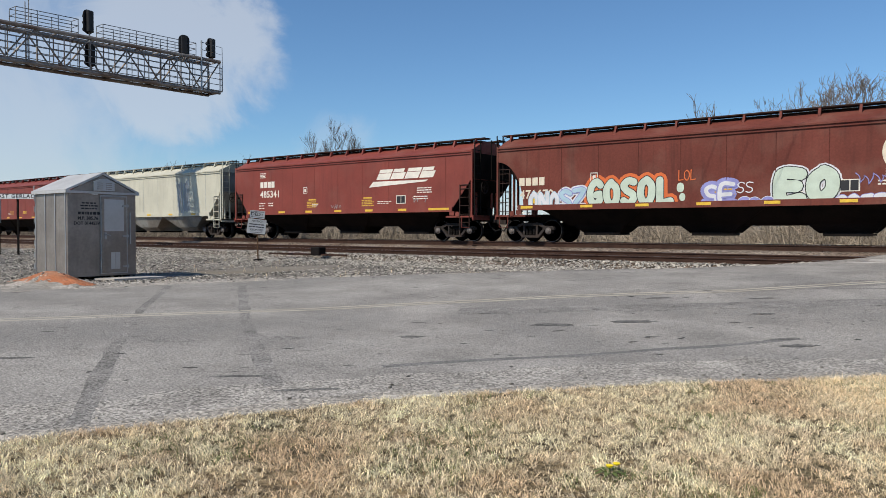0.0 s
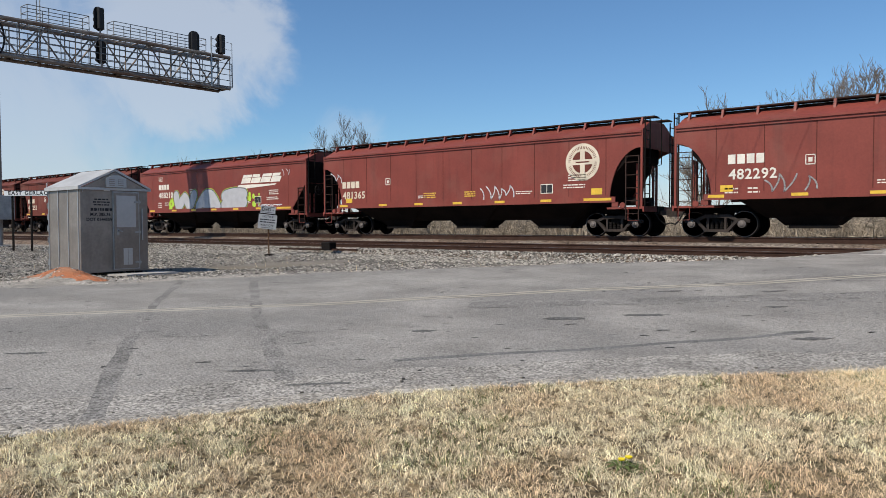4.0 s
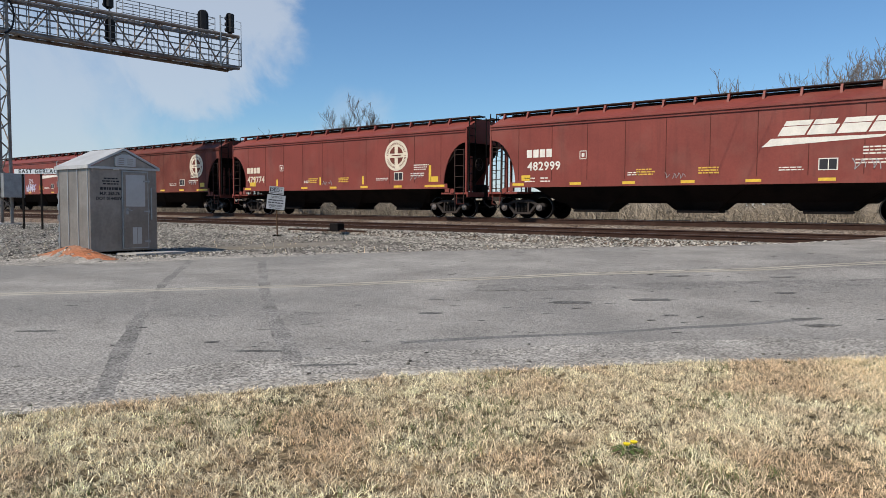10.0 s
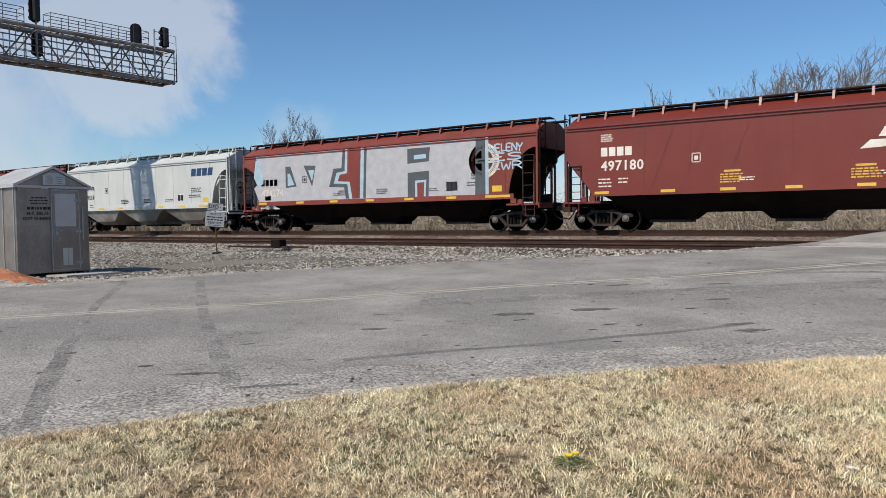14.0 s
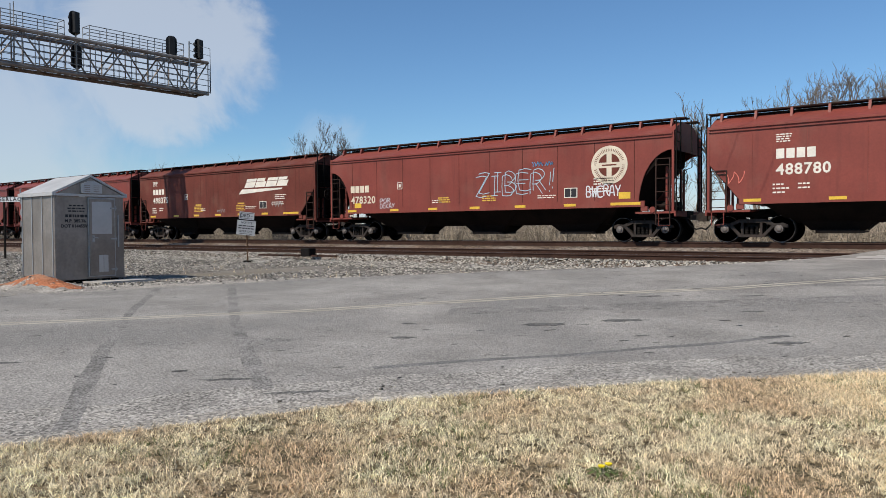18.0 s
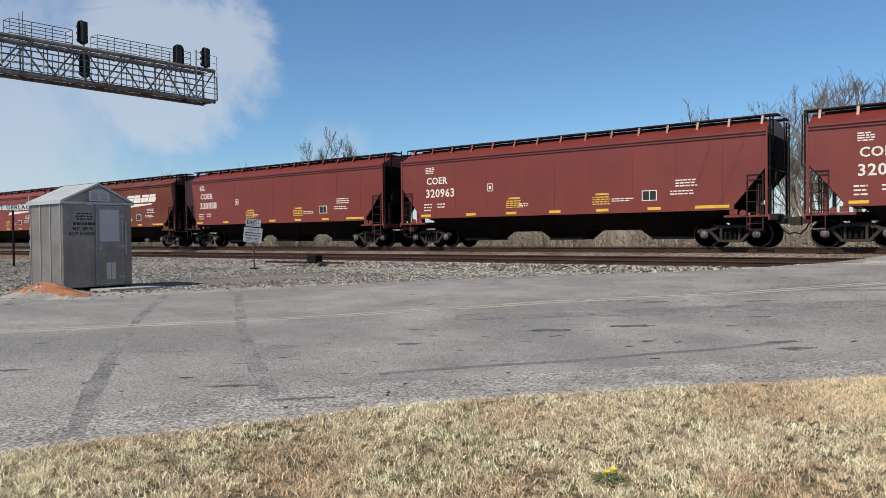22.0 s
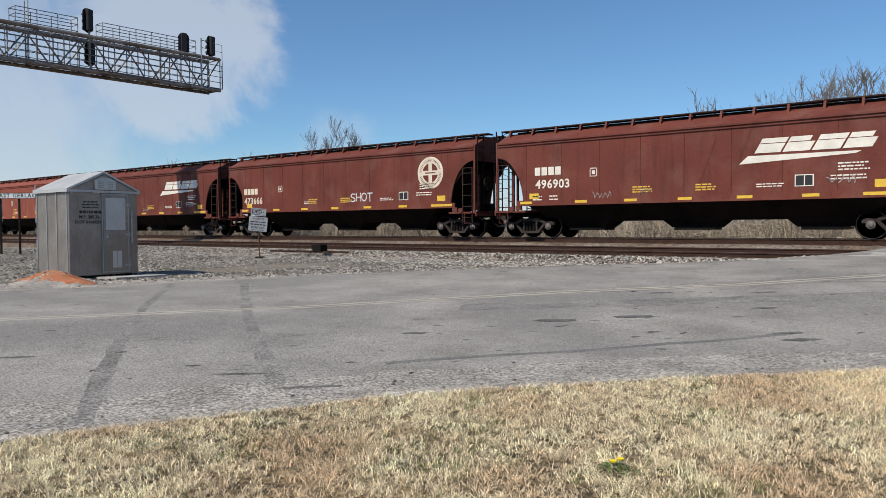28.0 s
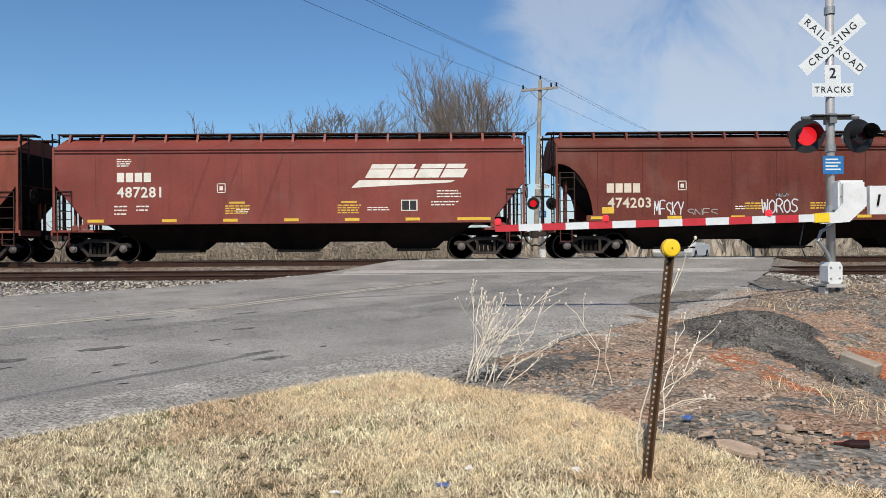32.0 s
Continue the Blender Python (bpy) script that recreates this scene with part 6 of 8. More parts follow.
            box(bm, x0 - 0.03, x1 + 0.03, y - 0.04, y + 0.04, zf(y) + 0.05, zf(y) + 0.118)
            part("bearer", bm, M["gantry"], top)

    # handrails on the lower and upper walks
    def rails(x, ya, yb, zf, levels, step):
        for h in levels:
            bm = bmesh.new()
            tube(bm, [(x, ya, zf(ya) + h), (x, yb, zf(yb) + h)], 0.022, 5)
            part("handrail", bm, M["rail_steel"], top)
        n = max(1, round((yb - ya) / step))
        for k in range(n + 1):
            y = ya + (yb - ya) * k / n
            bm = bmesh.new()
            tube(bm, [(x, y, zf(y) + 0.03), (x, y, zf(y) + levels[-1])], 0.022, 5)
            part("stanchion", bm, M["rail_steel"], top)
    for x in (-0.66, 0.66):
        rails(x, 0.2, L + 0.1, zb, (0.5, 0.85, 1.2, 1.55), 1.05)
    for ya, yb in ((2.3, 5.5), (6.9, 12.9)):
        for x in (-1.42, -0.68):
            rails(x, ya, yb, zt, (0.5, 0.87, 1.24), 1.05)
        for y in (ya, yb):
            for h in (0.5, 0.87, 1.24):
                bm = bmesh.new()
                tube(bm, [(-1.42, y, zt(y) + h), (-0.68, y, zt(y) + h)], 0.02, 5)
                part("handrail", bm, M["rail_steel"], top)
    # access ladder standing up through the upper walk
    for x in (-1.25, -0.85):
        bm = bmesh.new()
        tube(bm, [(x, 3.0, zb(3) + 0.1), (x, 3.0, zt(3) + 1.75)], 0.025, 5)
        part("ladder_stile", bm, M["rail_steel"], top)
    for k in range(9):
        bm = bmesh.new()
        tube(bm, [(-1.25, 3.0, zb(3) + 0.35 + 0.3 * k), (-0.85, 3.0, zb(3) + 0.35 + 0.3 * k)], 0.015, 5)
        part("ladder_rung", bm, M["rail_steel"], top)
    # end ladder post
    bm = bmesh.new()
    tube(bm, [(0.7, L - 1.4, zb(L) - 0.05), (0.7, L - 1.4, zt(L) + 1.05)], 0.05, 6)
    part("end_post", bm, M["steel"], top, "bright galvanised post")
    for h in (0.5, 0.95):
        bm = bmesh.new()
        tube(bm, [(0.7, L - 1.4, zt(L) + h), (0.7, L + 0.1, zt(L) + h - 0.05), (0.7, L + 0.12, zb(L) + 0.1)], 0.022, 5)
        part("handrail", bm, M["rail_steel"], top)
    # cable loop at the mast
    bm = bmesh.new()
    tube(bm, [(0.7, 0.15 + 0.5 * math.sin(a / 10), ZT - 1.0 + 0.9 * math.cos(a / 10)) for a in range(0, 32, 3)], 0.05, 6)
    part("cable_loop", bm, M["black"], top, "black cable loop")
    # signal heads, backs towards the road
    def head(y, z, turn):
        s = empty("signal_head")
        s.parent = top
        s.matrix_basis = pose(0.0, y, z, 0, 0, turn)
        bm = bmesh.new()
        pts = []
        for k in range(16):
            a = math.pi * k / 15
            pts.append((0.32 * math.cos(a), 0.36 + 0.30 * math.sin(a)))
        for k in range(16):
            a = math.pi + math.pi * k / 15
            pts.append((0.32 * math.cos(a), -0.36 + 0.30 * math.sin(a)))
        prism(bm, pts, -0.02, 0.02, "x")
        part("background", bm, M["black"], s, "black oval background plate")
        bm = bmesh.new()
        box(bm, 0.02, 0.26, -0.17, 0.17, -0.58, 0.58)
        bmesh.ops.bevel(bm, geom=list(bm.edges), offset=0.03, segments=1, affect="EDGES")
        part("housing", bm, M["black"], s)
        for zz in (0.36, 0.0, -0.36):
            bm = bmesh.new()
            tube(bm, [(-0.02, 0, zz), (-0.30, 0, zz - 0.02)], 0.13, 10)
            part("visor", bm, M["black"], s)
        bm = bmesh.new()
        tube(bm, [(0.1, 0, -0.85), (0.1, 0, -0.5)], 0.045, 6)
        part("stub_post", bm, M["gantry"], s)
    head(5.7, 11.82, 14)
    head(5.78, 10.02, 14)
    head(11.6, 11.74, -25)
    head(13.5, 11.94, 14)


make_bridge()


# ---- crossing signal with gate ----
def make_signal(base, turn, lowered, lit_left=True, buck=True):
    sig = empty("crossing_signal", pose(*base, 0, 0, turn))
    bm = bmesh.new()
    lathe(bm, [(-0.3, 0.07), (5.6, 0.065)], 16, "z")
    part("mast", bm, M["mast_grey"], sig, "", True)
    for z in (4.62, 2.34, 1.32):
        bm = bmesh.new()
        lathe(bm, [(z - 0.06, 0.085), (z + 0.06, 0.085)], 16, "z")
        part("mast_collar", bm, M["steel"], sig)
    bm = bmesh.new()
    prism(bm, [(-0.12, 0.13), (-0.09, 0.09), (0.09, 0.09), (0.12, 0.13), (0.12, 0.38), (0.08, 0.45), (-0.08, 0.45), (-0.12, 0.38)], -0.13, 0.13)
    shoe = part("base_shoe", bm, M["gate_white"], sig, "white cast junction base")
    bm = bmesh.new()
    box(bm, -0.16, 0.16, -0.16, 0.16, 0.03, 0.085)
    for q in (-0.13, 0.13):
        box(bm, q - 0.03, q + 0.03, -0.1, 0.1, -0.15, 0.05)
    part("base_plate", bm, M["panel_board"], sig)
    for zz in (0.2, 0.4):
        for xx in (-0.12, 0.12):
            bm = bmesh.new()
            lathe(bm, [(-0.145, 0.014), (-0.125, 0.014)], 6, "y", (xx * 0.62, 0, zz * 0.9))
            part("bolt", bm, M["steel"], shoe)
    # crossbuck
    for ang, text in ((41, ("CROSSING",)), (-41, ("RAIL", "ROAD"))) if buck else ():
        bm = bmesh.new()
        off = -0.085 if ang > 0 else -0.079
        box(bm, -0.66, 0.66, off - 0.004, off, -0.112, 0.112)
        bl = part("crossbuck_blade", bm, M["sign_white"], sig)
        bl.matrix_basis = pose(0, 0, 4.04, 0, -ang, 0)
        if len(text) == 1:
            words(text[0], 0.17, M["ink"], bl, pose(0, off - 0.006, 0, 90, 0, 0), "lettering", 0.0, 1.35)
        else:
            words(text[0], 0.17, M["ink"], bl, pose(-0.38, off - 0.006, 0, 90, 0, 0), "lettering", 0.0, 1.35)
            words(text[1], 0.17, M["ink"], bl, pose(0.38, off - 0.006, 0, 90, 0, 0), "lettering", 0.0, 1.3)
    bm = bmesh.new()
    box(bm, -0.135, 0.135, -0.084, -0.08, 3.40, 3.70)
    p2 = part("count_plate", bm, M["sign_white"], sig)
    words("2", 0.24, M["ink"], p2, pose(0, -0.087, 3.56, 90, 0, 0), "lettering", 0.012)
    bm = bmesh.new()
    box(bm, -0.345, 0.345, -0.084, -0.08, 3.18, 3.40)
    p3 = part("tracks_plate", bm, M["sign_white"], sig)
    words("TRACKS", 0.145, M["ink"], p3, pose(0, -0.087, 3.29, 90, 0, 0), "lettering", 0.0, 1.2)
    # lamps
    bm = bmesh.new()
    tube(bm, [(-0.48, 0, 2.84), (0.48, 0, 2.84)], 0.03, 6)
    box(bm, -0.34, 0.34, -0.13, 0.12, 2.87, 2.885)
    box(bm, -0.06, 0.06, -0.1, 0.1, 2.74, 2.90)
    part("lamp_bracket", bm, M["rail_steel"], sig)
    for s in (-1, 1):
        lp = empty("flashing_lamp")
        lp.parent = sig
        lp.matrix_basis = pose(s * 0.43, -0.06, 2.53, 0, 0, s * 10)
        bm = bmesh.new()
        lathe(bm, [(-0.02, 0.28), (0.0, 0.28), (0.01, 0.16), (0.14, 0.12)], 28)
        part("backing_disc", bm, M["black"], lp)
        bm = bmesh.new()
        rows = 16
        outer = []
        for k in range(rows + 1):
            a = radians(-20) + radians(220) * k / rows
            outer.append((0.17 * math.cos(a), 0.17 * math.sin(a)))
        va = [bm.verts.new((x, -0.02, z)) for x, z in outer]
        vb = [bm.verts.new((x * 1.04, -0.30 if z > 0 else -0.16, z)) for x, z in outer]
        vc = [bm.verts.new((x * 0.97, -0.02, z * 0.97)) for x, z in outer]
        vd = [bm.verts.new((x * 1.01, -0.30 if z > 0 else -0.16, z * 0.97)) for x, z in outer]
        for k in range(rows):
            bm.faces.new((va[k], va[k + 1], vb[k + 1], vb[k]))
            bm.faces.new((vc[k], vd[k], vd[k + 1], vc[k + 1]))
            bm.faces.new((vb[k], vb[k + 1], vd[k + 1], vd[k]))
        part("hood", bm, M["black"], lp)
        bm = bmesh.new()
        lathe(bm, [(-0.022, 0.155), (-0.035, 0.12), (-0.04, 0.04)], 24)
        on = (s < 0) == lit_left
        part("lens", bm, M["red_lit"] if on else M["red_lens"], lp, "lit red lens" if on else "unlit dark lens")
        bm = bmesh.new()
        tube(bm, [(0, 0.05, 0.0), (0, 0.06, 0.31)], 0.025, 6)
        part("hanger", bm, M["rail_steel"], lp)
        bm = bmesh.new()
        lathe(bm, [(0.14, 0.115), (0.26, 0.10)], 16)
        part("rear_housing", bm, M["gate_white"] if s > 0 else M["black"], lp)
    bm = bmesh.new()
    box(bm, -0.17, 0.17, -0.088, -0.084, 1.90, 2.20)
    idp = part("information_plate", bm, M["blue_sheet"], sig, "small blue information plate")
    for k in range(4):
        bm = bmesh.new()
        box(bm, -0.13, 0.08 + 0.04 * (k % 2), -0.091, -0.087, 2.13 - 0.055 * k, 2.155 - 0.055 * k)
        part("text_row", bm, M["sign_white"], idp)
    if lowered:
        bm = bmesh.new()
        box(bm, -0.02, 0.42, -0.28, -0.02, 1.28, 1.78)
        bmesh.ops.bevel(bm, geom=list(bm.edges), offset=0.03, segments=2, affect="EDGES")
        mech = part("gate_mechanism", bm, M["gate_white"], sig, "white gate mechanism housing")
        bm = bmesh.new()
        lathe(bm, [(-0.30, 0.05), (-0.275, 0.05)], 12, "y", (0.11, 0, 1.58))
        part("pivot_cap", bm, M["steel"], mech)
        for k in range(4):
            bm = bmesh.new()
            a = math.tau * k / 4 + 0.6
            lathe(bm, [(-0.295, 0.016), (-0.275, 0.016)], 6, "y", (0.11 + 0.11 * math.cos(a), 0, 1.58 + 0.11 * math.sin(a)))
            part("bolt", bm, M["steel"], mech)
        bm = bmesh.new()
        prism(bm, [(-0.34, 1.07), (0.12, 1.10), (0.40, 1.36), (0.40, 1.66), (0.10, 1.74), (0.02, 1.72), (0.02, 1.40), (-0.10, 1.26), (-0.34, 1.25)], -0.34, -0.29)
        part("arm_support", bm, M["gate_white"], sig, "white bent arm support plate")
        bm = bmesh.new()
        box(bm, 0.44, 1.05, -0.36, -0.28, 1.22, 1.68)
        cw = part("counterweight", bm, M["gate_white"], sig, "white counterweight plate")
        for k in range(3):
            bm = bmesh.new()
            tube(bm, [(0.56 + 0.20 * k, -0.37, 1.36), (0.59 + 0.20 * k, -0.375, 1.54)], 0.018, 5)
            part("handle", bm, M["dark"], cw)
        arm = empty("gate_arm")
        arm.parent = sig
        arm.matrix_basis = pose(-0.33, -0.315, 1.17, 0, -1.5, 0)
        n, seg = 14, 0.378
        for k in range(n):
            bm = bmesh.new()
            hh = 0.062 - 0.0006 * k
            box(bm, -seg * (k + 1), -seg * k, -0.02, 0.02, -hh, hh)
            part("stripe", bm, M["red_sheet"] if k % 2 else M["sign_white"], arm, "red stripe" if k % 2 else "white stripe")
        for k in (1.2, 9.0, 13.6):
            bm = bmesh.new()
            lathe(bm, [(0.06, 0.045), (0.085, 0.055), (0.14, 0.05), (0.16, 0.02)], 12, "z", (-seg * k - 0.4 if k < 2 else -seg * k - 0.1, 0, 0))
            part("arm_lamp", bm, M["red_small"], arm, "small red arm lamp")
        bm = bmesh.new()
        box(bm, -0.12, 0.12, -0.035, 0.035, -0.075, 0.075)
        part("arm_clamp", bm, M["reflector"], arm, "yellow arm clamp")
        bm = bmesh.new()
        tube(bm, [(-0.55, -0.2, 1.1), (-0.62, -0.2, 0.75), (-0.5, -0.15, 0.52), (-0.25, -0.1, 0.45), (-0.12, -0.05, 0.6)], 0.013, 5)
        part("arm_cable", bm, M["black"], sig)
        bm = bmesh.new()
        tube(bm, [(-0.02, -0.08, 1.05), (-0.22, -0.1, 0.95), (-0.27, -0.1, 0.8), (-0.12, -0.08, 0.62), (-0.04, -0.07, 0.45)], 0.03, 7)
        part("flexible_conduit", bm, M["steel"], sig)
    return sig


tagged(make_signal((6.83, 12.42, -0.30), 0, True), "railroad crossing signal with crossbuck, red lamps and lowered striped gate", "crossing signal", "crossing signals")
tagged(make_signal((5.2, 33.2, -0.15), 8, False, True, False), "railroad crossing signal beyond the tracks with red lamps", "crossing signal", "crossing signals")


# ---- marker post and weeds ----
def make_marker():
    x, y = 1.31, 4.31
    z = ground_at(x, y)
    top = empty("marker_post", pose(x, y, z, 0, 6.3, 0))
    tagged(top, "rusty punched steel marker post with a yellow reflector", "marker post")
    bm = bmesh.new()
    prism(bm, [(0.68 * px, py) for px, py in ((-0.035, -0.02), (-0.022, -0.02), (-0.012, 0.012), (0.012, 0.012), (0.022, -0.02), (0.035, -0.02), (0.035, -0.012), (0.028, -0.012), (0.016, 0.02), (-0.016, 0.02), (-0.028, -0.012), (-0.035, -0.012))], -0.2, 1.25, "z")
    post = part("post", bm, M["post_rust"], top)
    for k in range(38):
        bm = bmesh.new()
        box(bm, -0.0045, 0.0045, 0.0105, 0.0118, 0.08 + 0.03 * k, 0.092 + 0.03 * k)
        h = part("punched_hole", bm, M["sign_grey"] if k % 3 else M["steel"], post)
    bm = bmesh.new()
    lathe(bm, [(-0.026, 0.045), (-0.036, 0.042), (-0.038, 0.0425), (-0.04, 0.036), (-0.042, 0.008)], 24, "y", (0, 0, 1.27))
    part("reflector", bm, M["reflector"], top, "round yellow reflector")
    bm = bmesh.new()
    lathe(bm, [(-0.026, 0.049), (0.0, 0.049)], 24, "y", (0, 0, 1.27))
    part("reflector_back", bm, M["gold"], top)
    bm = bmesh.new()
    lathe(bm, [(-0.045, 0.004), (-0.04, 0.004)], 6, "y", (0, 0, 1.27))
    part("screw", bm, M["post_rust"], top)


make_marker()


def weed(x, y, height, lean, stems, spread, seed):
    rng = random.Random(seed)
    z = ground_at(x, y)
    top = empty("dry_weed", pose(x, y, z))
    tagged(top, "bleached dry branching weed standing beside the road", "weed", "dry weeds")
    heads = bmesh.new()

    def shoot(bm, p, d, length, r, level):
        """A crooked stem that forks and ends in a seed head."""
        pts, n = [p], 7 if level == 0 else 4
        for k in range(n):
            d = (d + Vector((rng.gauss(0.05, 0.20), rng.gauss(0, 0.16), rng.gauss(0.0, 0.12)))).normalized()
            pts.append(pts[-1] + d * length / n)
        tube(bm, pts, r, 4, r * 0.55)
        lathe(heads, [(-0.010, 0.003), (-0.003, 0.008), (0.005, 0.009), (0.012, 0.003)], 5, "z", tuple(pts[-1]))
        if level < 2:
            for k in range(rng.randint(2, 4) if level == 0 else rng.randint(0, 2)):
                q = pts[rng.randint(2, n - 1)]
                side = Vector((rng.uniform(-0.5, 1.2), rng.uniform(-0.8, 0.8), rng.uniform(0.2, 0.9)))
                shoot(bm, q, (d + side).normalized(), length * rng.uniform(0.22, 0.42), r * 0.6, level + 1)
    for s in range(stems):
        bm = bmesh.new()
        d0 = Vector((lean * rng.uniform(0.2, 1.2) + spread * rng.uniform(-0.9, 0.9), spread * rng.uniform(-0.9, 0.9), 1)).normalized()
        shoot(bm, Vector((rng.uniform(-0.14, 0.14), rng.uniform(-0.08, 0.08), -0.03)), d0, height * rng.uniform(0.6, 1.08), 0.0052, 0)
        part("stem", bm, M["weed"], top)
    tagged(part("seed_heads", heads, M["weed"], top), kind="stuff")


weed(0.62, 7.25, 1.08, 0.42, 17, 0.30, 1)
weed(1.72, 6.9, 0.95, 0.22, 2, 0.05, 2)
weed(1.95, 6.35, 0.75, 0.5, 2, 0.1, 3)
weed(1.55, 5.2, 0.85, 0.95, 2, 0.15, 4)
weed(0.72, 7.1, 0.45, 1.5, 3, 0.25, 5)
weed(1.45, 4.75, 1.3, 0.2, 1, 0.05, 6)


# ---- bare trees ----
def tree(x, y, height, spread, seed, depth=5, trunk_r=None, up=0.75, clump=False):
    rng = random.Random(seed)
    z = ground_at(x, y)
    top = empty("bare_tree", pose(x, y, z - 0.2))
    limbs, twigs = bmesh.new(), bmesh.new()
    trunk_r = trunk_r or height * 0.017

    def grow(p, d, length, r, level):
        n = 3
        pts = [p]
        for k in range(n):
            d = (d + Vector((rng.uniform(-1, 1), rng.uniform(-1, 1), rng.uniform(-0.5, 0.9) * up)) * (0.16 + 0.05 * level)).normalized()
            pts.append(pts[-1] + d * length / n)
        thin = level >= 3
        tube(twigs if thin else limbs, pts, r, 3 if thin else 6, max(r * 0.6, 0.009))
        if level >= depth:
            return
        kids = rng.randint(2, 3) if level < 2 else rng.randint(3, 4)
        for k in range(kids):
            a = rng.uniform(0, math.tau)
            side = Vector((math.cos(a), math.sin(a), 0))
            nd = (d * rng.uniform(0.5, 1.0) + side * spread * rng.uniform(0.45, 1.0) + Vector((0, 0, up * rng.uniform(0.1, 0.6)))).normalized()
            start = pts[-1] if k == 0 else pts[rng.randint(1, n)]
            grow(start, nd, length * rng.uniform(0.58, 0.84), max(r * rng.uniform(0.5, 0.7), 0.016), level + 1)
    stems = 3 if clump else 1
    for s in range(stems):
        d0 = Vector((rng.uniform(-0.25, 0.25) * stems, rng.uniform(-0.2, 0.2), 1)).normalized()
        grow(Vector((rng.uniform(-0.3, 0.3) * (stems - 1), 0, 0)), d0, height * rng.uniform(0.32, 0.4), trunk_r, 0)
    k = height / max(v.co.z for b in (limbs, twigs) for v in b.verts)
    for b in (limbs, twigs):
        for v in b.verts:
            v.co *= k
    part("trunk", limbs, M["bark"], top)
    tagged(part("crown", twigs, M["twig"], top), kind="stuff")
    return top


def at_az(az, dist):
    return -dist * math.sin(radians(az)), dist * math.cos(radians(az))


for i, (az, dist, h, sp, dp, cl) in enumerate((
        (-2.4, 62, 19.0, 0.36, 6, True), (-0.6, 60, 14.8, 0.5, 6, True), (-5.2, 61, 15.2, 0.7, 6, False), (3.2, 58, 13.8, 0.55, 6, False), (6.2, 60, 13.4, 0.6, 6, False), (8.3, 58, 12.2, 0.6, 6, True),
        (10.0, 66, 12.6, 0.5, 6, False), (12.5, 72, 14.4, 0.5, 5, False), (14.0, 72, 14.0, 0.5, 5, False), (43.4, 74, 13.4, 0.28, 6, True), (47.6, 78, 10.0, 0.5, 5, True), (40.5, 78, 10.0, 0.5, 5, True), (51.0, 80, 9.6, 0.6, 5, True),
        (53.0, 84, 10.2, 0.5, 5, True), (57.5, 86, 9.5, 0.5, 5, True), (9.4, 47, 8.5, 0.6, 5, True), (4.6, 52, 9.0, 0.6, 5, True), (17.0, 75, 10.0, 0.5, 5, True))):
    t = tree(*at_az(az, dist), h, sp, 40 + i, dp, None, 0.75, cl)
    tagged(t, "bare leafless tree with grey branching twigs behind the tracks", "tree", "bare trees")


# ---- dry brush behind the tracks ----
def make_brush():
    rng = np.random.default_rng(7)
    n = 60000
    x = rng.uniform(-95, 32, n)
    y = rng.uniform(33.0, 50, n)
    keep = ~inside(x, y, ROAD_POLY) & ((x < 3) | (y > 40))
    x, y = x[keep], y[keep]
    n = len(x)
    clump = 0.5 + 0.5 * lumps(x, y, 0.9, 3)
    h = (0.6 + 3.1 * clump * rng.random(n)) * np.where(x > 3, 0.55, 1)
    z = ground_z(x, y)
    a = rng.uniform(0, np.pi, n)
    w = rng.uniform(0.01, 0.04, n)
    lx, ly = rng.normal(0, 0.4, n) * h, rng.normal(0, 0.4, n) * h
    v = np.stack([np.stack([x - w * np.cos(a), y - w * np.sin(a), z - 0.05], -1), np.stack([x + w * np.cos(a), y + w * np.sin(a), z - 0.05], -1), np.stack([x + lx, y + ly, z + h], -1)], 1)
    # crooked side twigs at all heights
    m = 90000
    k = rng.integers(0, n, m)
    bx, by, bz = x[k] + rng.normal(0, 0.25, m), y[k] + rng.normal(0, 0.25, m), z[k] + h[k] * rng.random(m) ** 1.2
    d = rng.normal(0, 1, (m, 3)) * (0.5, 0.4, 0.35)
    tw = rng.uniform(0.008, 0.025, m)
    v2 = np.stack([np.stack([bx, by, bz - tw], -1), np.stack([bx + tw, by, bz + tw], -1), np.stack([bx, by, bz], -1) + d], 1)
    v = np.concatenate([v, v2]).reshape(-1, 3)
    n += m
    tagged(soup("dry_brush", v, np.arange(3 * n).reshape(-1, 3), M["brush"]), "tangled dry brush and tall dead grass", "brush", kind="stuff")


make_brush()


def make_far_thicket():
    """Low far woods that close the view under the wagons."""
    rng = np.random.default_rng(17)
    n = 26000
    x = rng.uniform(-330, 190, n)
    y = rng.uniform(88, 125, n) + 0.12 * np.abs(x)
    keep = ~inside(x, y, ROAD_POLY)
    x, y = x[keep], y[keep]
    n = len(x)
    h = 1.2 + 3.4 * (0.55 + 0.45 * lumps(x, y, 5.0, 3)) * rng.random(n)
    z = ground_z(x, y) - 0.1
    a, w = rng.normal(0, 0.5, n), rng.uniform(0.08, 0.5, n)
    lx = rng.normal(0, 0.3, n) * h
    c, s = np.cos(a) * w, np.sin(a) * w
    v = np.stack([np.stack([x - c, y - s, z], -1), np.stack([x + c, y + s, z], -1), np.stack([x + c * 0.6 + lx, y + s, z + h], -1), np.stack([x - c * 0.5 + lx, y - s, z + h * 0.9], -1)], 1).reshape(-1, 3)
    tagged(soup("far_thicket", v, np.arange(4 * n).reshape(-1, 4), M["brush"]), "low grey-brown winter thicket far behind the tracks", "thicket", kind="stuff")


make_far_thicket()


